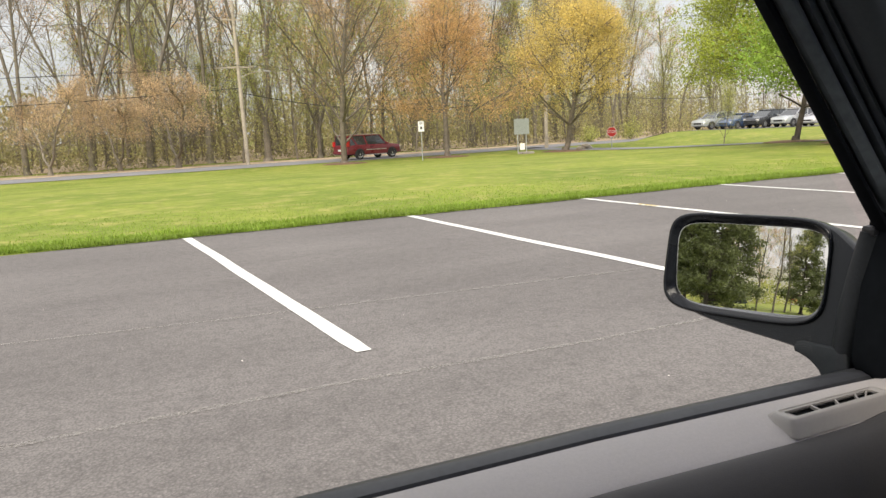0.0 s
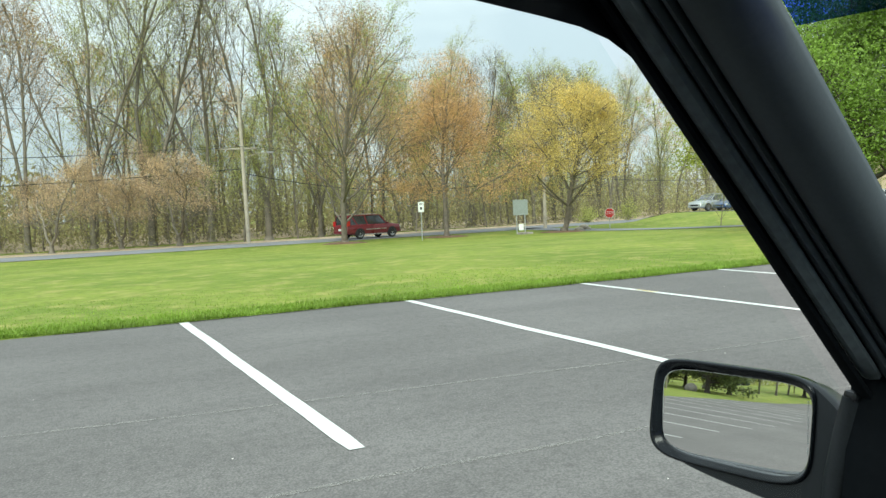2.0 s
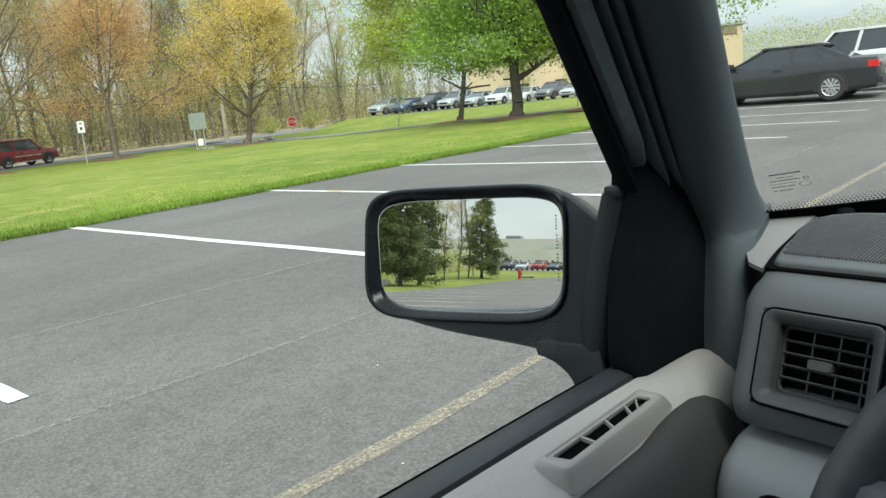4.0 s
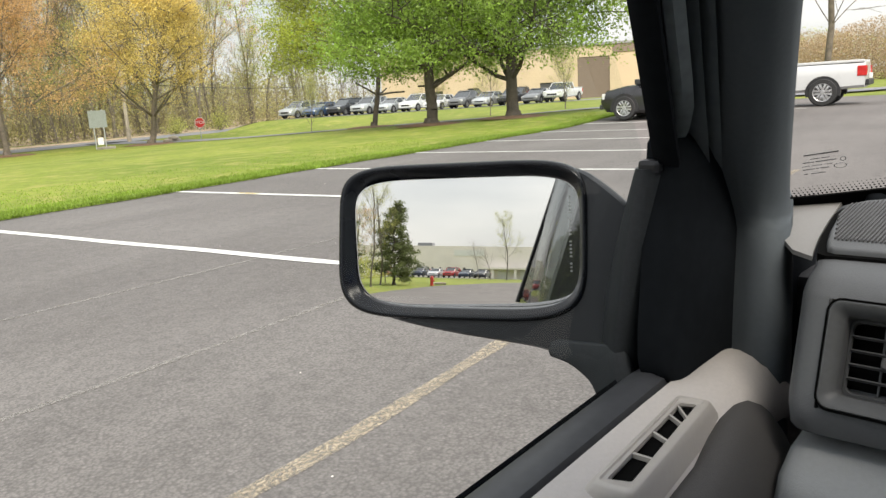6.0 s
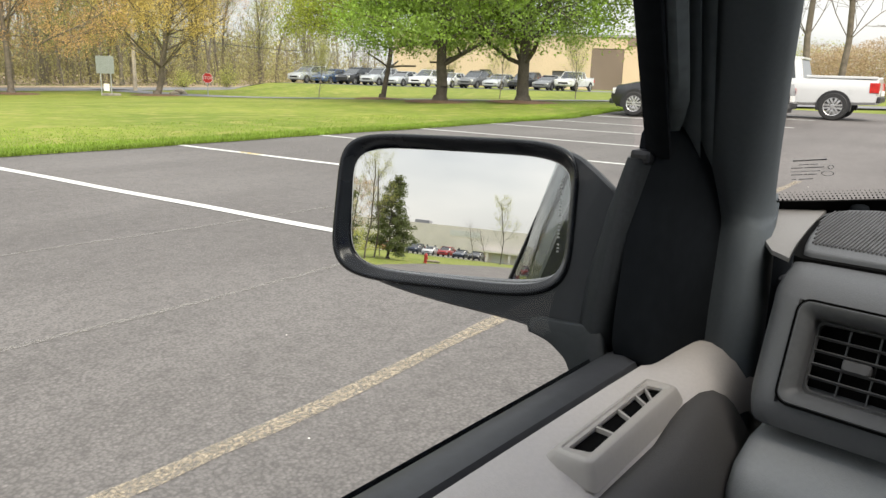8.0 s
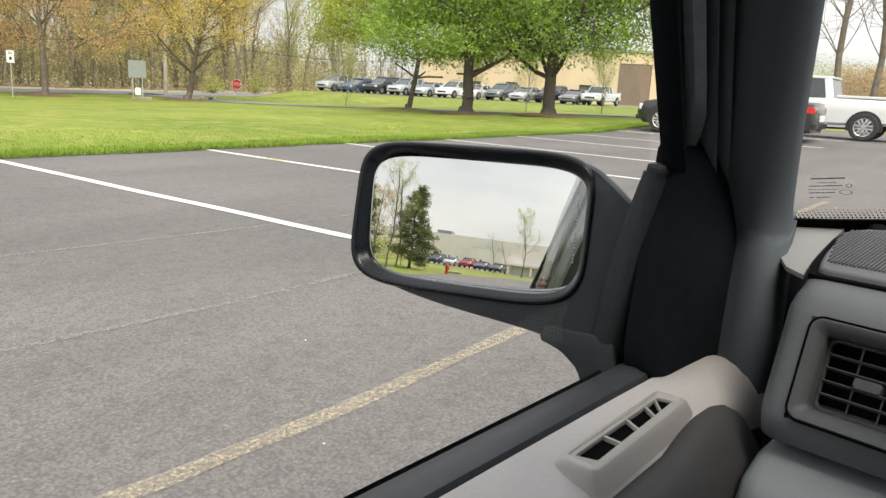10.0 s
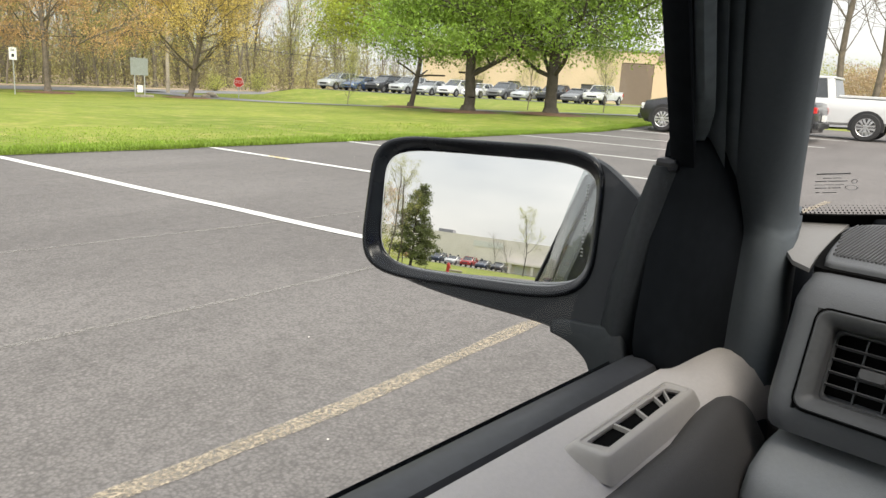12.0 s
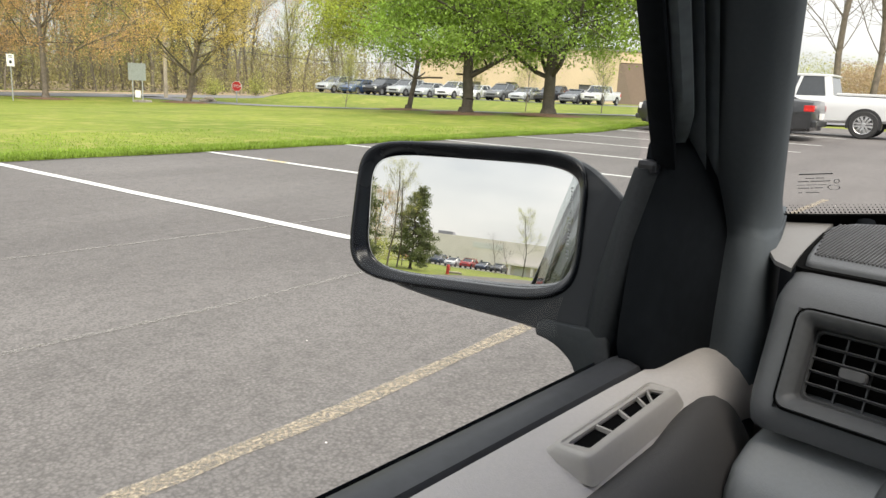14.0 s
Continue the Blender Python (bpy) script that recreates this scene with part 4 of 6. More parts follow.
utility_pole(11.6, 61.2, 12.6, -1.0, ((11.2, 1.6), (7.6, 3.0)), "leaning weathered wooden utility pole with two crossarms")
utility_pole(37.4, 57.1, 8.2, 0.0, ((7.6, 1.6),), "pale weathered wooden utility pole among trees")
lamp = thing("street_lamp", "small grey cobra-head street lamp on a utility pole", "street lamp", pose(11.55, 61.1, 5.8))
part("arm", tube([(0, 0, 0), (0.9, -0.2, 0.35), (1.9, -0.4, 0.45)], 0.025, 6), WOOD_POLE, lamp)
part("lamp_head", box(1.8, -0.5, 0.38, 2.3, -0.3, 0.5, 0.03), STEEL, lamp)


def wire(a, b, sag, r, label):
    pts = []
    for i in range(25):
        f = i / 24
        p = Vector(a).lerp(Vector(b), f)
        p.z -= sag * 4 * f * (1 - f)
        pts.append(p)
    tagged(part("overhead_wire", tube(pts, r, 5), BLACK_TRIM), label, "wire", "overhead wires")


for a, b, sag, r in (((11.6, 61.2, 4.6), (36.8, 57.5, 3.7), 1.3, 0.03), ((10.9, 61.1, 6.8), (36.3, 57.4, 6.6), 1.0, 0.012), ((12.4, 61.2, 6.8), (37.4, 57.6, 6.6), 1.0, 0.012),
                     ((10.2, 61.2, 6.8), (-50, 58, 7.2), 1.4, 0.014), ((12.4, 61.2, 6.8), (-48, 59, 7.2), 1.3, 0.014), ((11.4, 61.2, 10.4), (-50, 58.5, 10.6), 1.5, 0.014),
                     ((11.6, 61.2, 5.0), (-50, 58.5, 4.6), 1.2, 0.025), ((36.8, 57.5, 3.9), (95, 72, 5), 1.2, 0.03)):
    wire(a, b, sag, r, "thin black overhead wire sagging between utility poles")


def lettering(text, size, mat, parent, m, name="lettering"):
    cu = bpy.data.curves.new(name, "FONT")
    cu.body, cu.size, cu.extrude, cu.align_x, cu.align_y = text, size, 0.001, "CENTER", "CENTER"
    tmp = bpy.data.objects.new(name, cu)
    me = bpy.data.meshes.new_from_object(tmp)
    bpy.data.objects.remove(tmp)
    me.materials.clear()
    me.materials.append(mat)
    ob = new(name, me)
    ob.parent = parent
    ob.matrix_basis = m
    return ob


# stop sign at the driveway's mouth, facing the car park
sx, sy = 37.45, 48.05
g = ground_z(sx, sy)
s = thing("stop_sign", "red octagonal stop sign on a steel post", "stop sign", pose(sx, sy, g, 0, 0, -37))
part("post", box(-0.03, 0.01, -0.2, 0.03, 0.05, 1.7), STEEL, s)
oct_ring = [(0.41 * math.cos(radians(22.5 + 45 * k)), 0.41 * math.sin(radians(22.5 + 45 * k))) for k in range(8)]
part("rim", loft([[(x, -0.002, 1.28 + z) for x, z in oct_ring], [(x, 0.008, 1.28 + z) for x, z in oct_ring]]), SIGN_WHITE, s)
part("face", loft([[(x * 0.93, -0.007, 1.28 + z * 0.93) for x, z in oct_ring], [(x * 0.93, -0.003, 1.28 + z * 0.93) for x, z in oct_ring]]), SIGN_RED, s)
lettering("STOP", 0.32, SIGN_WHITE, s, pose(0, -0.010, 1.28, 90, 0, 0))

sx, sy = 29.3, 48.4
g = ground_z(sx, sy)
s = thing("road_sign_back", "blank grey back of a road sign on two posts", "road sign", pose(sx, sy, g, 0, 0, -33))
for x in (-0.3, 0.32):
    part("post", box(x - 0.035, 0.0, -0.2, x + 0.035, 0.06, 2.65), STEEL, s)
part("panel", box(-0.56, -0.03, 1.45, 0.56, 0.0, 2.6, 0.008), SIGN_BACK, s)
for x in (-0.36, -0.12, 0.12, 0.36):
    part("rib", box(x - 0.02, -0.045, 1.5, x + 0.02, -0.03, 2.55), SIGN_BACK, s)
part("lower_panel", box(-0.16, -0.03, 0.3, 0.2, 0.0, 0.78, 0.006), SIGN_WHITE, s, "small white plate")
k = thing("kerb_inlet", "low concrete drain inlet with stones beside the sign", "drain", pose(sx + 0.1, sy - 0.4, g))
part("slab", box(-0.5, -0.35, -0.1, 0.5, 0.35, 0.16, 0.05), ROCK, k)

sx, sy = 20.85, 47.95
g = ground_z(sx, sy)
s = thing("speed_limit_sign", "small white speed limit sign on a thin post", "road sign", pose(sx, sy, g, 0, 0, -24))
part("post", box(-0.03, 0.0, -0.2, 0.03, 0.05, 2.75), STEEL, s)
part("panel", box(-0.2, -0.012, 2.0, 0.2, 0.0, 2.7, 0.004), SIGN_WHITE, s)
for z, w, h in ((2.6, 0.1, 0.018), (2.52, 0.1, 0.018), (2.25, 0.07, 0.09)):
    part("print_bar", box(-w, -0.018, z - h, w, -0.0125, z + h), INK, s)

s = thing("lawn_notice", "small white notice on a weathered post at the lawn's edge", "sign", pose(-40.8, 12.8, ground_z(-40.8, 12.8), 0, 0, 80))
part("post", box(-0.20, 0.0, -0.2, -0.12, 0.08, 1.25, 0.008), WOOD_POLE, s)
part("stake", box(0.10, 0.02, -0.2, 0.13, 0.05, 0.8), STEEL, s)
part("panel", box(-0.16, -0.02, 0.72, 0.16, 0.0, 1.16, 0.004), SIGN_WHITE, s)
for z, w in ((1.05, 0.1), (0.97, 0.12), (0.86, 0.06)):
    part("print_bar", box(-w, -0.026, z - 0.015, w, -0.0205, z + 0.015), INK, s)

log = part("fallen_log", tube([(0, 0, 0.1), (0.15, 0.35, 0.12), (0.2, 0.8, 0.11), (0.35, 1.2, 0.09)], [0.1, 0.12, 0.11, 0.08], 9), WOOD_POLE, smooth=50)
log.matrix_basis = pose(-68.2, 4.5, ground_z(-68.2, 4.9))
tagged(log, "pale weathered log lying on the lawn", "log")

b = thing("sand_bag_pile", "pale yellowish debris pile at the road's edge", "debris", pose(36.0, 49.6, ground_z(36, 49.6)))
for x, y, z in ((-0.4, 0, 0.1), (0.35, 0.1, 0.1), (0, -0.1, 0.28)):
    bm = bmesh.new()
    bmesh.ops.create_icosphere(bm, subdivisions=2, radius=0.4, matrix=Matrix.Translation((x, y, z)) @ Matrix.Diagonal((1.1, 0.8, 0.45, 1)))
    part("bag", bm, WOOD_POLE, b, smooth=60)


# ---------- buildings ----------
def wall_with(name, x0, x1, h, openings, mat, parent, depth=0.3):
    """A wall from x0 to x1 on the y = 0 plane, with openings (x0, x1, z0, z1) cut through."""
    xs = sorted({x0, x1, *[v for o in openings for v in o[:2]]})
    zs = sorted({-0.6, h, *[v for o in openings for v in o[2:]]})
    bm = bmesh.new()
    for a, b in zip(xs, xs[1:]):
        for c, d in zip(zs, zs[1:]):
            if not any(o[0] <= a and b <= o[1] and o[2] <= c and d <= o[3] for o in openings):
                box(a, 0, c, b, depth, d, bm=bm)
    bmesh.ops.remove_doubles(bm, verts=bm.verts, dist=0.001)
    return part(name, bm, mat, parent)


# tan building past the far parking row; local x runs along its front
bld = thing("warehouse", "long tan stucco warehouse with a brown roll-up door", "building", pose(76.6, 60.6, -0.3, 0, 0, -63.0) @ Matrix.Diagonal((1.22, 1.22, 1.22, 1)))
wall_with("wall", 0, 27, 5.3, [(20.2, 23.4, 0.1, 4.2), (16.4, 17.9, 0.9, 1.9), (5.2, 6.4, 1.0, 1.7), (9.0, 10.2, 0.9, 1.8)], STUCCO, bld)
part("roof", box(-0.3, -0.15, 5.3, 27.3, 20, 5.55, 0.03), ROOF_GREY, bld)
part("side_wall", box(0, 0.3, -0.6, 0.3, 20, 5.3), STUCCO, bld)
part("side_wall", box(26.7, 0.3, -0.6, 27, 20, 5.3), STUCCO, bld)
part("back_wall", box(0, 19.7, -0.6, 27, 20, 5.3), STUCCO, bld)
door = part("roll_door", box(20.2, 0.12, 0.1, 23.4, 0.18, 4.2), DOOR_BROWN, bld)
for k in range(20):
    part("slat", box(20.25, 0.08, 0.15 + k * 0.2, 23.35, 0.12, 0.31 + k * 0.2), DOOR_BROWN, door)
for a, b2, c, d in ((16.4, 17.9, 0.9, 1.9), (5.2, 6.4, 1.0, 1.7), (9.0, 10.2, 0.9, 1.8)):
    w = part("window", box(a, 0.14, c, b2, 0.18, d), DARK_OPEN, bld)
    part("frame", box(a, 0.08, c, b2, 0.14, c + 0.06), BLACK_TRIM, w)
part("fascia", box(23.7, -0.1, 4.5, 26.5, 0, 5.2, 0.02), DOOR_BROWN, bld)

# brick building far along the car park
bld = thing("brick_building", "low far brick building with a tan roof edge", "building", pose(70, -11.5, 0, 0, 0, -92))
wall_with("wall", 0, 16, 2.6, [(1.5, 3.0, 0.8, 2.0), (5.0, 6.5, 0.8, 2.0), (9, 10.2, 0.1, 2.1)], BRICK_RED, bld)
part("roof", box(-0.4, -0.4, 2.6, 16.4, 9, 3.2, 0.03), STUCCO, bld)
part("backing", box(0.3, 0.6, 0, 15.7, 8.6, 2.55), DARK_OPEN, bld)

# long pale industrial building behind, seen in the mirror
bld = thing("industrial_building", "long pale concrete industrial building with dock doors", "building", pose(-143, -23.0, 1.1, 0, 0, 98) @ Matrix.Diagonal((1, 1, 0.87, 1)))
docks = [(6.2 + 4.4 * k, 8.6 + 4.4 * k, 0.2, 2.35) for k in range(4)]
slits = [(28.2 + 1.6 * k, 28.6 + 1.6 * k, 1.2, 2.8) for k in range(8)]
wall_with("wall", 0, 92, 7.6, docks + slits, CONCRETE, bld)
part("roof", box(0.2, 0.3, 7.3, 91.8, 30, 7.5), ROOF_GREY, bld)
part("side_wall", box(91.7, 0.3, -0.5, 92, 30, 7.6), CONCRETE, bld)
part("side_wall", box(0, 0.3, -0.5, 0.3, 30, 7.6), CONCRETE, bld)
part("canopy", box(4.5, -1.6, 2.45, 24.5, 0, 2.95, 0.03), CONCRETE, bld)
for a, b2, c, d in docks:
    part("dock_door", box(a, 0.15, c, b2, 0.2, d), SIGN_WHITE, bld)
    part("dock_pillar", box(b2 + 0.6, -1.4, -0.3, b2 + 1.1, -0.9, 2.45), CONCRETE, bld)
for a, b2, c, d in slits:
    part("window", box(a, 0.15, c, b2, 0.2, d), DARK_OPEN, bld)
part("sign_panel", box(24.5, -0.12, 5.4, 30.5, -0.02, 6.7, 0.02), SIGN_WHITE, bld)
for x in (36.0, 43.0):
    part("roof_unit", box(x, 5, 7.5, x + 3, 8, 8.6, 0.05), ROOF_GREY, bld)

# hydrant
h = thing("fire_hydrant", "red cast-iron fire hydrant at the lawn's edge", "fire hydrant", pose(-66.3, 5.65, ground_z(-66.3, 5.65) - 0.02))
part("barrel", tube([(0, 0, 0), (0, 0, 0.05), (0, 0, 0.06), (0, 0, 0.6), (0, 0, 0.62), (0, 0, 0.68), (0, 0, 0.82), (0, 0, 0.88)], [0.2, 0.2, 0.14, 0.14, 0.18, 0.17, 0.12, 0.04], 12), HYDRANT_RED, h, smooth=40)
part("nozzle", tube([(0.1, 0, 0.45), (0.24, 0, 0.45)], 0.075, 10), HYDRANT_RED, h)
part("nozzle", tube([(0, -0.1, 0.45), (0, -0.24, 0.45)], 0.075, 10), HYDRANT_RED, h)

for x, y, r in ((-45.2, 12.45, 0.36), (-55.0, 13.9, 0.3)):
    bm = bmesh.new()
    bmesh.ops.create_icosphere(bm, subdivisions=3, radius=r)
    for v in bm.verts:
        v.co *= 1 + 0.25 * noise.noise(v.co * 1.4 + Vector((x, y, 0)))
        v.co.z *= 0.8
    ob = part("boulder", bm, ROCK, smooth=50)
    ob.matrix_basis = pose(x, y, ground_z(x, y) + r * 0.4)
    tagged(ob, "grey-brown boulder lying on the lawn", "boulder")


# ---------- vehicles ----------
def wheel(parent, x, y, r, side):
    m = Matrix.Translation((x, y, r)) @ Matrix.Rotation(math.pi / 2, 4, "X")
    w = 0.11
    prof = [(r * 0.66, -w), (r * 0.93, -w), (r, -w * 0.75), (r, w * 0.75), (r * 0.93, w), (r * 0.66, w)]
    rings = [[m @ Vector((pr * math.cos(a), pr * math.sin(a), pz)) for a in [k * 2 * math.pi / 24 for k in range(24)]] for pr, pz in prof]
    ob = new("wheel")
    ob.parent = parent
    part("tyre", loft(rings + [rings[0]], (False, False)), RUBBER, ob, smooth=40)
    s = side
    face = -w * s * 0.75
    bm = loft([[m @ Vector((r * 0.67 * math.cos(a), r * 0.67 * math.sin(a), z)) for a in [k * 2 * math.pi / 24 for k in range(24)]] for z in (-w * 0.8, w * 0.8)], (False, False))
    for k in range(6):
        mm = m @ Matrix.Rotation(k * math.pi / 3, 4, "Z")
        for a, b in ((-0.17, -0.035), (0.035, 0.17)):
            loft([[mm @ Vector(p) for p in ((r * x, r * (a * f), z), (r * x, r * (b * f), z), (r * x, r * (b * f), z + 0.018), (r * x, r * (a * f), z + 0.018))] for x, f, z in ((0.1, 0.8, face - 0.012), (0.4, 1.0, face - 0.02), (0.66, 1.35, face - 0.012))], bm=bm)
    loft([[m @ Vector((r * g * math.cos(a), r * g * math.sin(a), z)) for a in [k * 2 * math.pi / 24 for k in range(24)]] for g, z in ((0.69, face - 0.012), (0.66, face - 0.02 * s), (0.62, face - 0.012))], (False, False), bm)
    box(-r * 0.16, -r * 0.16, face - 0.03, r * 0.16, r * 0.16, face + 0.03, 0.02, bm=bm, m=m)
    part("rim", bm, ALLOY, ob)
    part("brake_disc", loft([[m @ Vector((r * 0.6 * math.cos(a), r * 0.6 * math.sin(a), z)) for a in [k * 2 * math.pi / 16 for k in range(16)]] for z in (-0.01, 0.01)]), STEEL, ob)
    return ob


def vehicle(style, paint, label, m, group=""):
    """A car with its nose along +x, wheels on z = 0, origin under its middle."""
    S = {
        # length, width, wheel radius, axle front, axle rear, body outline (x, sill, deck), cabin (x base rear, x roof rear, x roof front, x base front), roof z, belt z
        "sedan": (4.85, 1.84, 0.33, 1.42, -1.38, [(-2.42, 0.42, 0.82), (-2.36, 0.26, 0.98), (-1.6, 0.2, 1.03), (0.6, 0.18, 0.98), (1.5, 0.2, 0.92), (2.2, 0.24, 0.78), (2.42, 0.4, 0.6)], (-1.95, -1.05, 0.25, 1.2), 1.46, 0.96),
        "long_sedan": (4.85, 1.84, 0.34, 1.52, -1.42, [(-2.5, 0.42, 0.88), (-2.44, 0.26, 1.02), (-1.6, 0.2, 1.06), (0.6, 0.18, 1.0), (1.5, 0.2, 0.96), (2.1, 0.24, 0.84), (2.28, 0.4, 0.66)], (-2.0, -1.1, 0.3, 1.25), 1.48, 0.99),
        "suv": (4.7, 1.88, 0.36, 1.4, -1.35, [(-2.35, 0.5, 0.9), (-2.3, 0.34, 1.08), (-1.6, 0.28, 1.1), (0.6, 0.26, 1.08), (1.4, 0.28, 1.05), (2.15, 0.32, 0.92), (2.35, 0.46, 0.7)], (-2.28, -1.95, 0.2, 1.15), 1.7, 1.06),
        "large_suv": (5.5, 2.0, 0.4, 1.75, -1.55, [(-2.75, 0.55, 0.95), (-2.7, 0.42, 1.15), (-1.8, 0.36, 1.18), (0.9, 0.34, 1.16), (1.7, 0.36, 1.15), (2.6, 0.4, 1.05), (2.75, 0.55, 0.8)], (-2.7, -2.56, 0.72, 1.42), 1.93, 1.12),
        "pickup": (5.85, 2.03, 0.41, 1.95, -1.78, [(-2.92, 0.62, 1.0), (-2.88, 0.5, 1.24), (-1.0, 0.42, 1.24), (0.9, 0.4, 1.22), (1.9, 0.42, 1.2), (2.8, 0.46, 1.1), (2.92, 0.6, 0.85)], (-0.85, -0.7, 0.95, 1.6), 1.88, 1.2),
    }[style]
    length, width, wr, af, ar, outline, cab, roof_z, belt = S
    hw = width / 2
    car = thing({"sedan": "sedan_car", "long_sedan": "sedan_car", "suv": "crossover_car", "large_suv": "large_suv", "pickup": "pickup_truck"}[style], label, "pickup truck" if style == "pickup" else "car", m, group)
    rings = []
    for i, (x, sill, deck) in enumerate(outline):
        end = i in (0, len(outline) - 1)
        near = i in (1, len(outline) - 2)
        w = hw * (0.84 if end else 0.96 if near else 1.0)
        mid = sill + (deck - sill) * 0.55
        half = [(0, sill), (w * 0.88, sill), (w * 0.97, sill + 0.08), (w, mid), (w * 0.985, deck - 0.12), (w * 0.94, deck - 0.03), (w * 0.86, deck), (0, deck + (0.02 if not end else 0))]
        rings.append([(x, y, z) for y, z in half] + [(x, -y, z) for y, z in half[-2:0:-1]])
    part("body", loft(rings), PAINTS[paint], car, smooth=35)
    xb, xr, xf, xw = cab
    bw, rw = hw * 0.93, hw * 0.76

    def cabin(grow_out, zlow, zhigh):
        def at(x0, x1, f):
            return x0 + (x1 - x0) * f
        rr_ = []
        for f in (0.0, 0.5, 1.0):
            z = zlow + (zhigh - zlow) * f
            w = at(bw, rw, f) + grow_out
            rr_.append([(at(xb, xr, f) - grow_out, -w * 0.94, z), (at(xb, xr, f) - grow_out, w * 0.94, z), (at(xb, xr, f) + 0.12, w, z), (at(xw, xf, f) - 0.2, w, z), (at(xw, xf, f) + grow_out, w * 0.88, z), (at(xw, xf, f) + grow_out, -w * 0.88, z), (at(xw, xf, f) - 0.2, -w, z), (at(xb, xr, f) + 0.12, -w, z)])
        return rr_

    glass = part("windows", loft(cabin(0, belt - 0.02, roof_z - 0.07)), CAR_GLASS, car, "dark tinted windows", smooth=30)
    roof_rings = []
    for z, f in ((roof_z - 0.075, 1.0), (roof_z - 0.03, 1.0), (roof_z - 0.005, 0.93), (roof_z, 0.7)):
        roof_rings.append([((xr + xf) / 2 + (sx_ * (xf - xr) / 2 + (0.06 if sx_ > 0 else -0.06)) * f, y * (rw + 0.03) * f, z) for sx_, y in ((-1, -0.9), (-1, 0.9), (-0.8, 1), (0.8, 1), (1, 0.9), (1, -0.9), (0.8, -1), (-0.8, -1))])
    part("roof", loft(roof_rings), PAINTS[paint], car, smooth=40)
    for s in (1, -1):
        def pillar(x0, x1, w):
            a, b = Vector((x0, s * (bw + 0.006), belt - 0.03)), Vector((x1, s * (rw + 0.012), roof_z - 0.05))
            o = Vector((w, 0, 0))
            i_ = Vector((0, -s * 0.05, 0))
            part("pillar", loft([[a - o, a + o, a + o + i_, a - o + i_], [b - o, b + o, b + o + i_, b - o + i_]]), PAINTS[paint], car)
        big = style == "large_suv"
        pillar(xw - 0.12, xf - 0.04, 0.07 if big else 0.05)
        pillar(xb + 0.12, xr + 0.12, 0.14 if big else 0.09)
        pillar((xb + xw) / 2 - 0.1, (xr + xf) / 2, 0.07 if big else 0.045)
        if big:
            part("side_moulding", box(ar + 0.6, s * (hw - 0.02), 0.72, af - 0.6, s * (hw + 0.018), 0.78, 0.008), ALLOY, car, "bright side strip")
            part("running_board", box(ar + 0.55, s * (hw - 0.12), 0.32, af - 0.55, s * (hw + 0.03), 0.38, 0.015), ALLOY, car)
        if style != "pickup":
            pillar(xb + (xw - xb) * 0.24, xr + (xf - xr) * 0.1, 0.08 if big else 0.05)
        for ax in (af, ar):
            # body is uncut here: a black disc stands in for the wheel well's shade
            arch = [(ax + (wr + 0.075) * math.cos(a), (wr + 0.075) * math.sin(a) + wr) for a in [math.pi * k / 12 for k in range(-1, 14)]]
            yy = s * (hw + 0.004)
            part("wheel_arch", loft([[(x, yy, z) for x, z in arch], [(x, yy - s * 0.25, z) for x, z in arch]]), BLACK_TRIM, car)
            wheel(car, ax, s * (hw - 0.085), wr, s)
        part("side_mirror", box(xw - 0.25, s * hw * 0.98, belt, xw - 0.1, s * (hw + 0.18), belt + 0.14, 0.03), PAINTS[paint], car)
        part("door_handle", box(xb + (xw - xb) * 0.55, s * hw * 0.985, belt - 0.16, xb + (xw - xb) * 0.55 + 0.2, s * (hw + 0.015), belt - 0.12, 0.01), BLACK_TRIM, car)
        fx, rx = outline[-2][0], outline[1][0]
        part("headlight", box(fx - 0.12, s * hw * 0.58, outline[-2][2] - 0.24, fx + 0.12, s * hw * 0.93, outline[-2][2] - 0.07, 0.03), LAMP_CLEAR, car)
        part("tail_light", box(rx - 0.06, s * hw * 0.7, outline[1][2] - (0.26 if "sedan" in style else 0.1), rx + 0.2, s * hw * 0.975, outline[1][2] - (0.1 if "sedan" in style else -0.3 if style in ("suv", "large_suv") else 0.4), 0.02), LAMP_RED, car)
    fx = outline[-1][0]
    part("grille", box(fx - 0.08, -hw * 0.5, outline[-1][1] + 0.02, fx + 0.02, hw * 0.5, outline[-1][2] - 0.02, 0.02), BLACK_TRIM, car)
    part("front_bumper", box(fx - 0.2, -hw * 0.86, outline[-1][1] - 0.08, fx + 0.05, hw * 0.86, outline[-1][1] + 0.06, 0.04), PAINTS[paint] if style != "pickup" else ALLOY, car)
    rx = outline[0][0]
    part("rear_bumper", box(rx - 0.08, -hw * 0.88, outline[0][1] - 0.06, rx + 0.2, hw * 0.88, outline[0][1] + 0.12, 0.04), BLACK_TRIM if style == "pickup" else PAINTS[paint], car)
    part("number_plate", box(rx - 0.092, -0.16, outline[0][1] + 0.14, rx - 0.02, 0.16, outline[0][1] + 0.3), SIGN_WHITE, car)
    if style == "pickup":
        part("bed_liner", box(-2.75, -hw * 0.8, 1.262, -0.95, hw * 0.8, 1.268), BLACK_TRIM, car)
        for s in (1, -1):
            part("bed_rail", box(-2.86, s * hw * 0.8, 1.24, -0.92, s * hw * 0.93, 1.32, 0.02), PAINTS[paint], car)
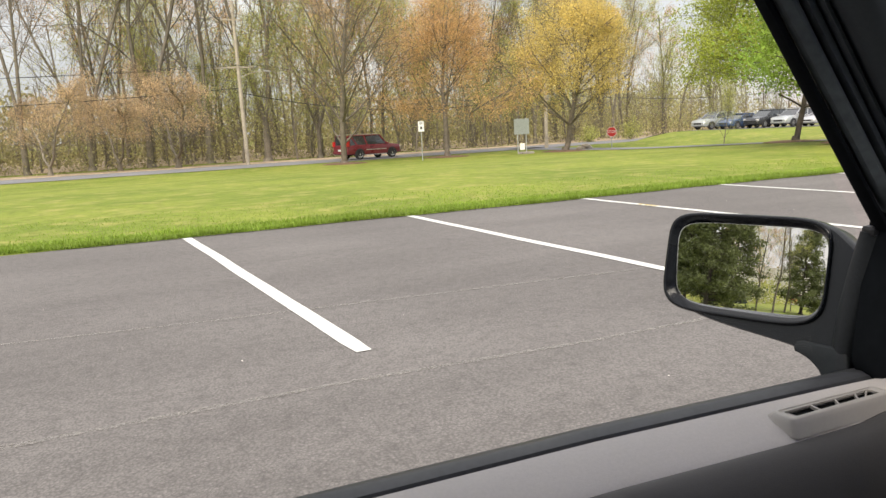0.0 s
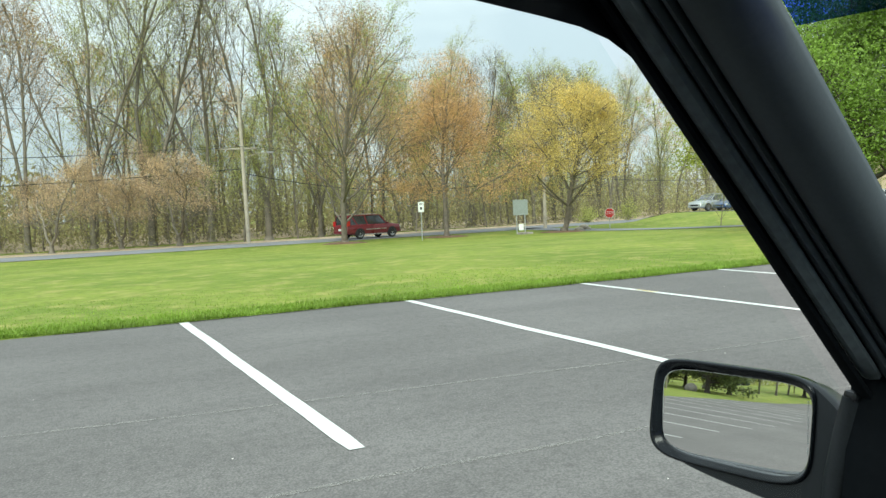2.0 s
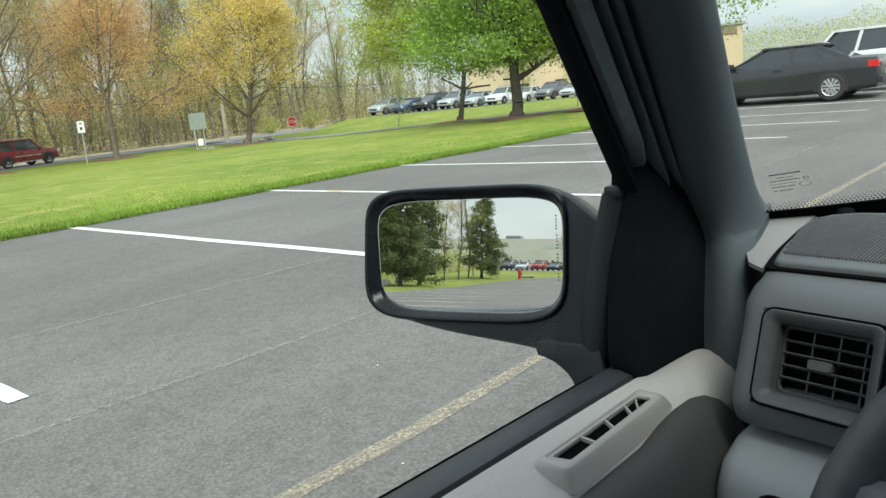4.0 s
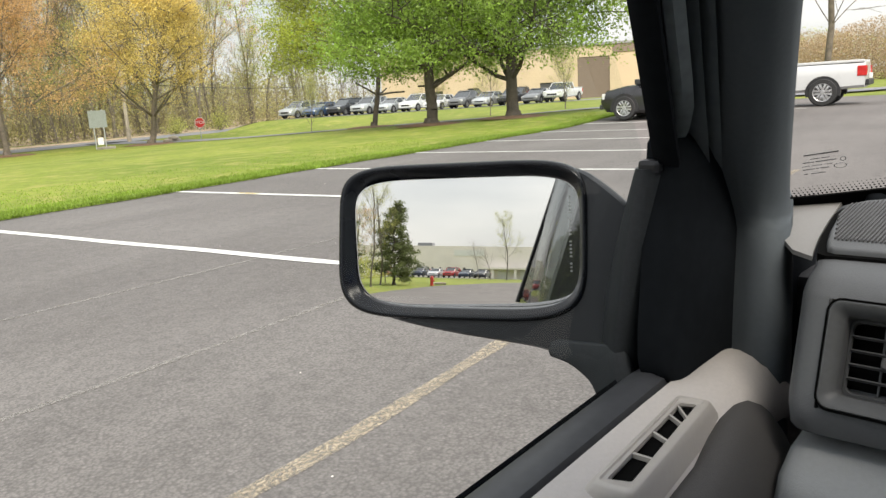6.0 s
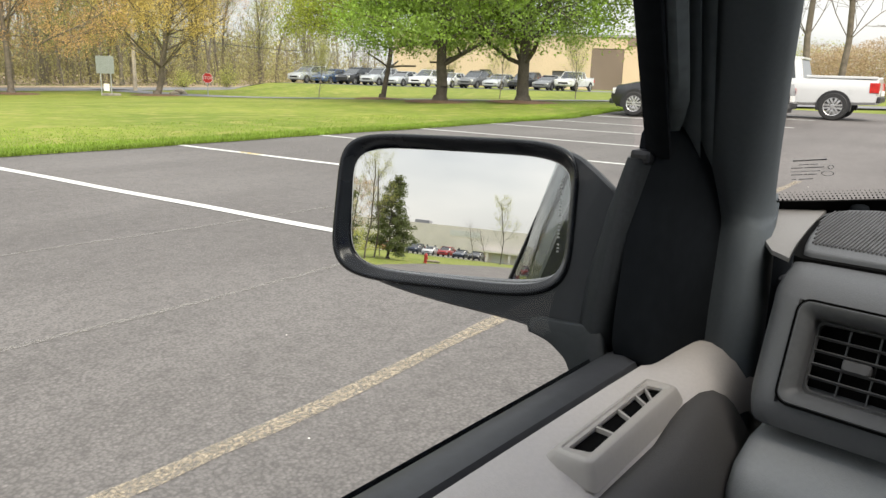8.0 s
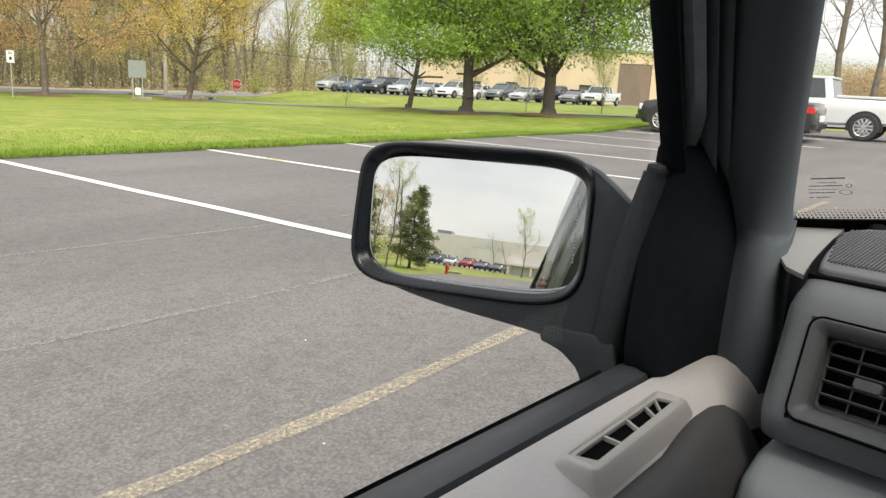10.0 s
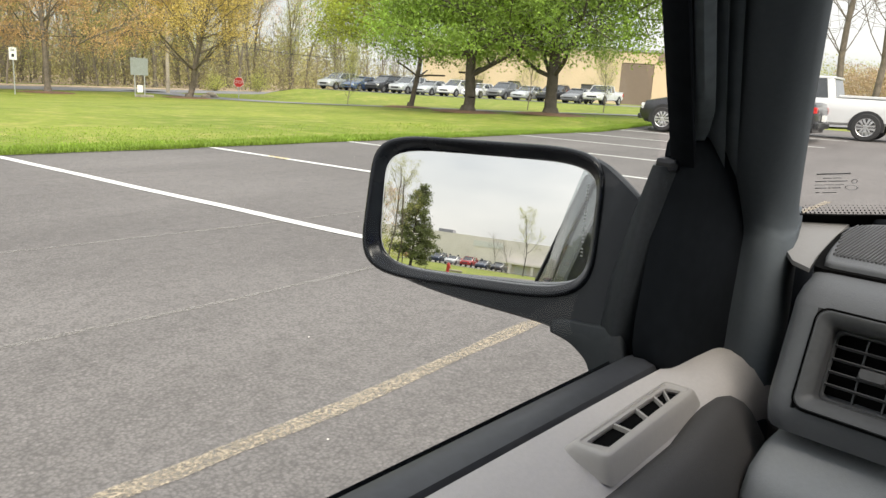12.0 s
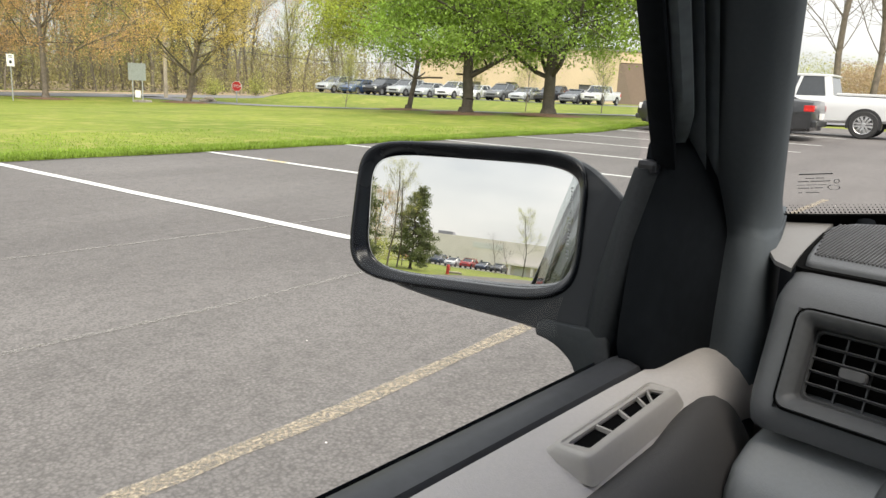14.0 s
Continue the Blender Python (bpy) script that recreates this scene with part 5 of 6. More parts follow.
    if style in ("suv", "large_suv"):
        for s in (1, -1):
            part("roof_rail", tube([(xr + 0.1, s * rw * 0.86, roof_z - 0.01), (xr + 0.2, s * rw * 0.86, roof_z + 0.05), (xf - 0.3, s * rw * 0.86, roof_z + 0.05), (xf - 0.2, s * rw * 0.86, roof_z - 0.01)], 0.018, 6), ALLOY if style == "large_suv" else BLACK_TRIM, car)
    return car


# red large SUV on the road, black sedan and white pickup in the stalls
vehicle("large_suv", "maroon", "dark red large SUV standing on the road", pose(20.7, 58.2, ground_z(20.7, 58.2) + 0.03, 0, 0, 17))
vehicle("long_sedan", "black", "black sedan parked nose to the lawn", pose(22.45, 7.12, lot_z(22.4), 0, 0, 90) @ Matrix.Diagonal((1.05, 1.0, 1.06, 1)))
vehicle("pickup", "white", "white pickup truck parked nose to the lawn", pose(25.75, 5.45, lot_z(25.7), 0, 0, 90))
# far parking row, noses towards the lawn
row = [("suv", "silver"), ("sedan", "blue"), ("suv", "black"), ("suv", "silver"), ("sedan", "silver"), ("suv", "white"), ("sedan", "white"), ("suv", "grey"), ("sedan", "silver"), ("suv", "black"), ("sedan", "grey"), ("pickup", "white")]
names = {"silver": "silver", "blue": "dark blue", "black": "black", "white": "white", "grey": "grey"}
for k, (style, paint) in enumerate(row):
    f = k / (len(row) - 1)
    x, y = 57.0 + 13.2 * f, 56.3 - 23.6 * f
    vehicle(style, paint, names[paint] + {"suv": " crossover", "sedan": " sedan", "pickup": " pickup"}[style] + " parked in a row by a tan building", pose(x, y, ground_z(x, y) + 0.03, 0, 0, 182), "cars in the far parking row")
# cars in front of the pale building behind
for k, (style, paint) in enumerate([("sedan", "red"), ("sedan", "white"), ("suv", "navy"), ("sedan", "white"), ("suv", "red"), ("sedan", "navy"), ("sedan", "black")]):
    cx, cy = -121.5, 16.4 - 2.5 * k
    vehicle(style, paint, {"red": "red", "white": "white", "navy": "dark blue", "black": "black"}[paint] + " car parked before the pale industrial building", pose(cx, cy, ground_z(cx, cy) + 0.03, 0, 0, 14), "cars by the industrial building")
vehicle("suv", "navy", "dark blue crossover on the lane beyond the pines", pose(-87, 19.6, ground_z(-87, 19.6), 0, 0, 58))


# ---------- the car that the camera sits in: x forward, y left, z up in its own frame ----------
own = thing("station_wagon", "grey station wagon with dark grey interior, side window closed", "car", pose(0, 0, 0, 0, 0, -9.6))


def sweep(profile, us, bm=None, cap=True):
    """A (y, z) profile drawn along the car at the given (x, y shift, z shift, scale about the first point)."""
    rings = []
    for u, dv, dz, sc in us:
        v0, z0 = profile[0]
        rings.append([(u, v0 + (v - v0) * sc + dv, z0 + (z - z0) * sc + dz) for v, z in profile])
    return loft(rings, (cap, cap), bm, True)


def sill(u):
    return 0.014 * (u + 0.57) + 0.003


def inward(u):
    """The belt line draws in towards the rear."""
    return -0.066 * max(0.0, -u - 0.48) - 0.25 * max(0.0, -u - 1.15)


# door: grey top trim, dark lower panel, belt seals
spots = (-1.45, -1.4, -1.2, -0.9, -0.7, -0.6, -0.55)
top = [(0.632, 0.909), (0.622, 0.907), (0.612, 0.903), (0.602, 0.8985), (0.590, 0.8925), (0.580, 0.885), (0.574, 0.876), (0.575, 0.86), (0.63, 0.86)]
door = new("driver_door")
door.parent = own
crest = [(0.632, 0.9076), (0.624, 0.9101), (0.612, 0.9106), (0.600, 0.9074), (0.588, 0.9006), (0.580, 0.8896), (0.575, 0.8776), (0.575, 0.86), (0.63, 0.86)]
rings = []
for u, dz in [(u, 0.0) for u in spots] + [(-0.525, 0.0), (-0.505, 0.0), (-0.488, 0.0), (-0.47, 0.0), (-0.458, -0.0015), (-0.447, -0.0045), (-0.436, -0.010), (-0.426, -0.019), (-0.419, -0.031), (-0.415, -0.048)]:
    w = smoothstep((u + 0.60) / 0.10)
    rings.append([(u, v0 + (v1 - v0) * w + inward(u) + (0.632 - v0) * dz * 3.0, max(0.8, z0 + (z1 - z0) * w + sill(u) + dz)) for (v0, z0), (v1, z1) in zip(top, crest)])
part("door_top_trim", loft(rings), SOFT_GREY, door, "grey soft-touch door top", smooth=60)
low = [(0.60, 0.868), (0.581, 0.884), (0.578, 0.8885), (0.572, 0.8905), (0.565, 0.8895), (0.558, 0.885), (0.550, 0.874), (0.542, 0.855), (0.534, 0.815), (0.528, 0.74), (0.528, 0.5), (0.60, 0.5)]
part("door_lower_panel", sweep(low, [(u, inward(u), sill(u), 1) for u in spots[:4]] + [(-0.7, -0.012, 0.001, 1), (-0.62, -0.005, 0.004, 1), (-0.56, 0.008, 0.009, 1), (-0.535, 0.010, 0.010, 1), (-0.515, 0.011, 0.007, 1), (-0.498, 0.012, -0.001, 1), (-0.482, 0.013, -0.014, 1), (-0.468, 0.014, -0.032, 1), (-0.459, 0.016, -0.056, 1), (-0.454, 0.018, -0.09, 1)]), SOFT_DARK, door, "dark padded door panel", smooth=50)
seal = [(0.667, 0.893), (0.666, 0.907), (0.660, 0.912), (0.645, 0.914), (0.636, 0.911), (0.633, 0.90), (0.633, 0.885), (0.667, 0.88)]
part("belt_seal", sweep(seal, [(u, inward(u), sill(u), 1) for u in spots] + [(-0.51, 0, 0.0, 1)]), BELT, door, "black rubber belt seal", smooth=40)
lip = [(0.677, 0.892), (0.676, 0.902), (0.673, 0.905), (0.670, 0.90), (0.670, 0.88), (0.677, 0.88)]
part("outer_weatherstrip", sweep(lip, [(u, inward(u), sill(u), 1) for u in (-1.45, -1.2, -0.9, -0.7, -0.5)]), SEAL, door, smooth=40)

# demister outlet in the door top
vent = new("door_vent")
vent.parent = own


def vent_pt(u, v, dz=0.0):
    return (u, v + inward(u), 0.909 + sill(u) + dz)


def toward(a, b, f):
    return [tuple(p[i] + (q[i] - p[i]) * f for i in range(2)) for p, q in zip(a, b)]


crown = [(-0.706, 0.6125), (-0.704, 0.5865), (-0.563, 0.5935), (-0.565, 0.6175)]
slot = [(-0.6965, 0.6068), (-0.6915, 0.5930), (-0.573, 0.6003), (-0.577, 0.6113)]
skirt = [(-0.714, 0.6215), (-0.703, 0.5815), (-0.551, 0.5885), (-0.556, 0.622)]
drop = [(-0.010, -0.019, -0.018, -0.007), (-0.004, -0.006, -0.006, -0.003), (-0.0012, -0.0012, -0.0012, -0.0012)]
rings = [[vent_pt(u, v, dz) for (u, v), dz in zip(loop, dzs)] for loop, dzs in (
    (skirt, drop[0]), (toward(skirt, crown, 0.62), drop[1]), (toward(skirt, crown, 0.92), drop[2]), (toward(crown, slot, 0.1), (0,) * 4), (toward(crown, slot, 0.45), (0.0004,) * 4), (toward(crown, slot, 0.55), (-0.0008,) * 4), (slot, (-0.0008,) * 4), (slot, (-0.003,) * 4))]


def round_corners(ring, r):
    """Cuts each corner of a ring of points into a short arc."""
    out = []
    for a, p, b in zip(ring[-1:] + ring[:-1], ring, ring[1:] + ring[:1]):
        a, p, b = Vector(a), Vector(p), Vector(b)
        e, f = p + (a - p).normalized() * r, p + (b - p).normalized() * r
        out += [e, e.lerp(p, 0.55).lerp(p.lerp(f, 0.45), 0.5), f]
    return out


rings = [round_corners(ring, r) for ring, r in zip(rings, (0.0055, 0.0055, 0.005, 0.004, 0.003, 0.0025, 0.002, 0.002))]
part("vent_frame", loft(rings, (False, False)), VENT_GREY, vent, "grey plastic vent frame", smooth=55)
# shallow black floor: its colour imitates the darkness of a deep duct
part("vent_duct", loft([[vent_pt(u, v, dz) for u, v in toward(slot, crown, 0.04)] for dz in (-0.0055, -0.0045)]), BLACKEST, vent)
for (ua, va), (ub, vb) in (((-0.6593, 0.608), (-0.6593, 0.5945)), ((-0.6264, 0.6092), (-0.633, 0.596)), ((-0.5969, 0.6105), (-0.6056, 0.598)), ((-0.5805, 0.611), (-0.5947, 0.599))):
    part("vent_bar", loft([[vent_pt(ua - 0.0011, va, dz), vent_pt(ua + 0.0011, va, dz), vent_pt(ub + 0.0011, vb, dz), vent_pt(ub - 0.0011, vb, dz)] for dz in (-0.0042, -0.0012)]), VENT_GREY, vent)

# windscreen pillar: outer edge along the door opening, inner edge along the windscreen
O0, O1 = Vector((-0.553, 0.632, 1.085)), Vector((-0.902, 0.506, 1.421))
I0, I1 = Vector((-0.338, 0.624, 1.023)), Vector((-0.820, 0.436, 1.44))


def pillar_strip(name, prof, mat, back, label="", s_from=-0.5, s_to=1.12, sink=0.0):
    """A moulding along the pillar; sink lets its lower end run out into the pillar."""
    rings = []
    for k in range(25):
        s = s_from + (s_to - s_from) * k / 24
        o, i = O0.lerp(O1, s), I0.lerp(I1, s)
        across = i - o
        along = (O1 - O0).normalized()
        out = across.cross(along).normalized()
        if out.y > 0:
            out = -out
        low = sink * smoothstep(min(1.0, max(0.0, (0.16 - s) / 0.2)))
        ring = [o + across * f + out * (d - low) for f, d in prof]
        ring += [o + across * f - out * back for f, _ in prof[::-1]]
        rings.append(ring)
    return part(name, loft(rings), mat, frame_part, label, smooth=40)


frame_part = new("windscreen_pillar")
frame_part.parent = own
CHANNEL = [(0.0, -0.007), (0.008, -0.001), (0.035, 0.004), (0.07, 0.008), (0.10, 0.006), (0.115, -0.006)]
FRAME = [(0.118, -0.008), (0.125, 0.004), (0.16, 0.008), (0.23, 0.008), (0.265, 0.003), (0.272, -0.01)]
RIBBED = [(0.275, -0.012), (0.285, 0.0), (0.32, 0.006), (0.36, 0.0), (0.375, -0.008), (0.39, 0.002), (0.42, 0.006), (0.45, 0.0), (0.455, -0.01)]
pillar_strip("door_frame", CHANNEL, SEAL, 0.009, "black window channel", -0.4)
pillar_strip("window_frame", FRAME, PILLAR_GREY, 0.018, "blue-grey door frame trim", -0.06, sink=0.024)
pillar_strip("frame_backing", [(0.10, -0.02), (0.12, -0.012), (0.19, -0.009), (0.27, -0.012), (0.285, -0.02)], SEAL, 0.024, "", -0.4)
pillar_strip("door_seal", RIBBED, PILLAR_SEAL, 0.022, "ribbed dark door seal", -0.4)

# moulded pillar cover, its foot flaring over the end of the dashboard
across_foot = [(0.46, -0.006), (0.48, 0.006), (0.53, 0.0145), (0.64, 0.0225), (0.78, 0.0235), (0.9, 0.0165), (0.97, 0.0045), (1.0, -0.0095)]


def on_pillar(s, f, d):
    o, i = O0.lerp(O1, s), I0.lerp(I1, s)
    out = (i - o).cross((O1 - O0).normalized()).normalized()
    return o + (i - o) * f + (out if out.y < 0 else -out) * d


FOOT = ((-0.437, 0.630), (-0.446, 0.613), (-0.450, 0.597), (-0.444, 0.585), (-0.420, 0.586), (-0.390, 0.594), (-0.350, 0.607), (-0.314, 0.622))
foot_plan = [(z, [(u - lean, v - lean * 0.6) for u, v in FOOT]) for z, lean in ((None, 0.0), (0.975, 0.004), (0.94, 0.008), (0.90, 0.010), (0.60, 0.010))]
plan_rings = [[Vector((u, v, z if z else 1.009 + 0.12 * (u + 0.469))) for u, v in line] for z, line in foot_plan]
rings = [[on_pillar(1.12 - 0.72 * k / 10, f, d) for f, d in across_foot] for k in range(11)]
for k in range(1, 13):
    w = k / 12
    rings.append([on_pillar(0.40 - 0.44 * w, f, d).lerp(m, w ** 2.2) for (f, d), m in zip(across_foot, plan_rings[0])])
rings += plan_rings[1:]
part("pillar_trim", loft([r + [r[-1] + Vector((0.004, 0.03, 0)), r[0] + Vector((0.004, 0.03, 0))] for r in rings]), PILLAR_DARK, frame_part, "slate grey moulded pillar cover", smooth=70)

# window head along the roof
head = [(0.0, -0.02), (0.004, 0.0), (-0.006, 0.016), (-0.05, 0.05), (-0.03, 0.075), (0.05, 0.06)]
rings = []
for u, v, z in ((-0.872, 0.516, 1.416), (-0.885, 0.511, 1.424), (-0.905, 0.505, 1.4335), (-0.93, 0.501, 1.441), (-0.96, 0.497, 1.446), (-1.07, 0.49, 1.464), (-1.25, 0.44, 1.475), (-1.5, 0.385, 1.485)):
    rings.append([(u, v + a, z + b) for a, b in head])
part("window_head", loft(rings), SEAL, own, "black rubber-lined door head", smooth=40)

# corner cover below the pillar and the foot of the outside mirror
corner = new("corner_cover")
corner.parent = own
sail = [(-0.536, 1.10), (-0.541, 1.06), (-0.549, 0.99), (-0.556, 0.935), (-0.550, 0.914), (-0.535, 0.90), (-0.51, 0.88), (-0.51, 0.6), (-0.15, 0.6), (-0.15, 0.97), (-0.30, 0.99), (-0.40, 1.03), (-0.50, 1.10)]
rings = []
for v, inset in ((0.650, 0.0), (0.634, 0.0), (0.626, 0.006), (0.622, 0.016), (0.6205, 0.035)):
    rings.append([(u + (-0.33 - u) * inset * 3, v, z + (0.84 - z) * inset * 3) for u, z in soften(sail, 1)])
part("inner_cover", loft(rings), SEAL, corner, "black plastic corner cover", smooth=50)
bar = [(-0.543, 0.648, 1.072, 0.006), (-0.546, 0.656, 1.03, 0.009), (-0.549, 0.666, 0.975, 0.011), (-0.549, 0.672, 0.935, 0.010), (-0.547, 0.675, 0.915, 0.007), (-0.544, 0.676, 0.90, 0.003), (-0.54, 0.676, 0.86, 0.001)]
rings = []
for u, v, z, wd in bar:
    rings.append([(u + x, v + y, z) for x, y in soften([(0.004, -0.012), (-0.004, -0.005), (-0.005, wd * 0.5), (-0.001, wd + 0.003), (0.012, wd + 0.007), (0.04, wd + 0.006), (0.04, -0.014), (0.012, -0.014)], 1)])
part("mirror_foot", loft(rings), HOUSING_SIDE, corner, "dark grey mirror foot plate", smooth=60)
part("foot_cap", box(-0.546, 0.636, 1.068, -0.522, 0.654, 1.079, 0.004), HOUSING, corner)

# outside mirror; its own axes: w towards the car, h up, n towards the driver
MC = Vector((-0.575, 0.809, 1.011))
MW = Vector((0.337, -0.941, 0.035)).normalized()
MN = Vector((-0.917, -0.320, 0.2385)).normalized()
MH = MN.cross(MW).normalized()


def on_mirror(w, h, n=0.0):
    return MC + MW * w + MH * h + MN * n


mirror = new("side_mirror")
mirror.parent = own


def mirror_outline(g):
    """The glass opening (g = 0) widening to the rim's outer edge (g = 1): bowed sides, lower corners rounder."""
    out = []
    for k in range(72):
        a = 2 * math.pi * k / 72
        c, d = math.cos(a), math.sin(a)
        p = 2 / (5.8 if d > 0 else 4.7)
        x = math.copysign(abs(c) ** p, c) * (0.1040 + 0.0125 * g) + 0.0010 - 0.0042 * g
        y = math.copysign(abs(d) ** p, d) * (0.0572 + 0.0118 * g) - 0.0020 + 0.0008 * g
        out.append((x, y - 0.014 * (x + 0.02) * (1 if d > 0 else 0)))
    return out


def rim_ring(g, n):
    return [on_mirror(x, y, n) for x, y in mirror_outline(g)]


opening = mirror_outline(0.0)
part("rim", loft([rim_ring(-0.25, -0.036), rim_ring(-0.06, -0.014), rim_ring(0.0, -0.006), rim_ring(0.05, -0.0035), rim_ring(0.12, -0.0022), rim_ring(0.3, 0.0002), rim_ring(0.46, 0.0034), rim_ring(0.6, 0.0052), rim_ring(0.74, 0.0056), rim_ring(0.86, 0.0042), rim_ring(0.95, 0.0012), rim_ring(1.0, -0.004), rim_ring(1.0, -0.02)], (False, False)), RIM_BLACK, mirror, "rounded glossy black rim", smooth=75)
# shell: the rim's outline with an arm that runs down and in to the foot
outline = soften([(-0.1185, -0.028), (-0.119, 0.02), (-0.116, 0.046), (-0.104, 0.060), (-0.085, 0.0655), (0.0, 0.0650), (0.085, 0.0615), (0.107, 0.0575), (0.128, 0.042), (0.152, 0.020), (0.158, -0.02),
           (0.146, -0.075), (0.138, -0.106), (0.118, -0.112), (0.098, -0.098), (0.078, -0.092), (0.055, -0.0885), (-0.02, -0.080), (-0.075, -0.069), (-0.106, -0.056)])


def shell_ring(sc, n, cw=0.02, ch=-0.005):
    return [on_mirror(cw + (x - cw) * sc, ch + (y - ch) * sc, n) for x, y in outline]


part("shell", loft([shell_ring(0.965, 0.0), shell_ring(0.992, -0.004), shell_ring(1.0, -0.012), shell_ring(0.985, -0.04), shell_ring(0.93, -0.065), shell_ring(0.80, -0.085), shell_ring(0.5, -0.098)], (False, True)), HOUSING, mirror, "textured black mirror housing", smooth=50)
bm = bmesh.new()
edges = []
for ring in (shell_ring(0.967, 0.0005), rim_ring(0.55, 0.0005)):
    vs = [bm.verts.new(p) for p in ring]
    edges += [bm.edges.new((a, b)) for a, b in zip(vs, vs[1:] + vs[:1])]
bmesh.ops.triangle_fill(bm, use_beauty=True, use_dissolve=False, edges=edges)
part("shell_front", bm, HOUSING, mirror)
arm = soften([(0.0785, -0.0955), (0.089, -0.0985), (0.099, -0.1025), (0.109, -0.110), (0.1157, -0.1165), (0.121, -0.128), (0.15, -0.13), (0.147, -0.1), (0.142, -0.0843), (0.108, -0.0832), (0.083, -0.0812)], 1)
rings = [[on_mirror(0.115 + (x - 0.115) * f, -0.1 + (y + 0.1) * f, n) for x, y in arm] for n, f in ((-0.035, 1.0), (-0.004, 1.0), (0.001, 0.98), (0.003, 0.93), (0.0038, 0.8))]
part("arm_cover", loft(rings), HOUSING_SIDE, mirror, "dark grey lower arm cover", smooth=60)
# the glass is set at its own angle in the housing
GN = Vector((-0.9010, -0.4148, 0.1271)).normalized()
gw = (MW - GN * MW.dot(GN)).normalized()
gh = GN.cross(gw)
gc = on_mirror(0.0, 0, -0.010)
part("mirror_glass", loft([[gc + gw * x * 0.985 + gh * y * 0.985 + GN * n for x, y in opening] for n in (-0.003, 0.0)]), MIRROR, mirror, "flat silvered mirror glass")
# bright metal ring paints the light that the ground glass edge catches
part("glass_edge", loft([[gc + gw * x * g + gh * y * g + GN * n for x, y in opening] for g, n in ((0.990, -0.0035), (0.990, 0.0003), (0.984, 0.0003))], (False, False)), BRIGHT, mirror, "thin ground edge of the glass with its glint drawn as a bright ring")
bm = bmesh.new()
for k in range(21):
    if k % 6 == 5:
        continue
    y = 0.034 - k * 0.0031
    quad = [gc + gw * (x + 0.0945) + gh * (y + dy) + GN * 0.0004 for x, dy in ((-0.0009, -0.0007), (0.0009, -0.0007), (0.0009, 0.0007), (-0.0009, 0.0007))]
    bm.faces.new([bm.verts.new(p) for p in quad])
part("etched_bars", bm, ETCHED, mirror, "pale etched warning print")
part("mirror_backing", loft([rim_ring(-0.2, -0.042), rim_ring(-0.2, -0.036)]), BLACKEST, mirror)

# side window and windscreen
pane = bmesh.new()
rings = []
for f in [k / 8 for k in range(9)]:
    z = 0.88 + (1.435 - 0.88) * f
    v = 0.6685 - 0.161 * f ** 1.74
    ufront = -0.562 if z < 1.085 else -0.562 - (z - 1.085) * 1.04
    rings.append([(-1.45, v + inward(-1.45) - 0.03, z), (-1.2, v + inward(-1.2), z), (-1.0, v + inward(-1.0), z), (ufront, v, z)])
glass = part("side_window", loft(rings, (False, False), pane, closed=False), WINDOW_PANE, own, "clear closed side window", smooth=60)
glass.visible_shadow = False
rings = []
for k in range(15):
    v = 0.64 - 1.28 * k / 14
    bow = 0.16 * (1 - (v / 0.64) ** 2)
    ring = []
    for f in (0, 0.33, 0.66, 0.9, 1.13):
        lo_p, hi_p = Vector((-0.33 + bow * 1.35, v, 1.005)), Vector((-0.84 + bow * 0.7, v * 0.67, 1.45))
        ring.append(lo_p.lerp(hi_p, f) + Vector((0.0, 0, 0.012 * math.sin(math.pi * f))))
    rings.append(ring)
screen = part("windscreen", loft(rings, (False, False), closed=False), WINDSCREEN, own, "clear sloping windscreen", smooth=60)


def on_screen(v, f, off=0.0):
    bow = 0.16 * (1 - (v / 0.64) ** 2)
    lo_p, hi_p = Vector((-0.33 + bow * 1.35, v, 1.005)), Vector((-0.84 + bow * 0.7, v * 0.67, 1.45))
    return lo_p.lerp(hi_p, f) + Vector((-off, 0, 0.012 * math.sin(math.pi * f) - off * 0.6))


shade = part("shade_band", loft([[on_screen(0.63 - 1.26 * k / 14, f, 0.003) for f in (0.91, 0.97, 1.04, 1.125)] for k in range(15)], (False, False), closed=False), SHADE_BAND, screen, "deep blue tinted shade band", smooth=60)
shade.visible_shadow = False
rings = []
for k in range(15):
    p = on_screen(0.64 - 1.28 * k / 14, 1.12)
    rings.append([p, p + Vector((0.004, 0, 0.012)), Vector((-1.0, p.y * 1.06, 1.512)), Vector((-1.7, p.y * 1.06, 1.512)), Vector((-1.7, p.y * 1.06, 1.47)), Vector((-1.0, p.y * 1.06, 1.478))])
part("roof_header", loft(rings), BODY, own, smooth=40)


# black band and dots along the windscreen's foot
def band_top(v):
    return 0.045 + 0.26 * min(0.117, max(0.0, 0.617 - v))


vs_ = [0.625 - 1.24 * k / 40 for k in range(41)]
part("screen_band", loft([[on_screen(v, band_top(v) - 0.05, 0.003), on_screen(v, band_top(v), 0.003), on_screen(v, band_top(v), 0.005), on_screen(v, band_top(v) - 0.05, 0.005)] for v in vs_]), BLACKEST, screen, "black printed edge band")
bm = bmesh.new()
for row_ in range(4):
    for k in range(150):
        v = 0.62 - k * 0.0031 - (row_ % 2) * 0.00155
        c = on_screen(v, band_top(v) + 0.0035 + 0.0055 * row_, 0.0032)
        s = 0.00095 - 0.00017 * row_
        bm.faces.new([bm.verts.new(c + Vector((-dy * s * 0.8, dx * s, dy * s))) for dx, dy in ((-1, 0), (-0.6, 0.8), (0.6, 0.8), (1, 0), (0.6, -0.8), (-0.6, -0.8))])
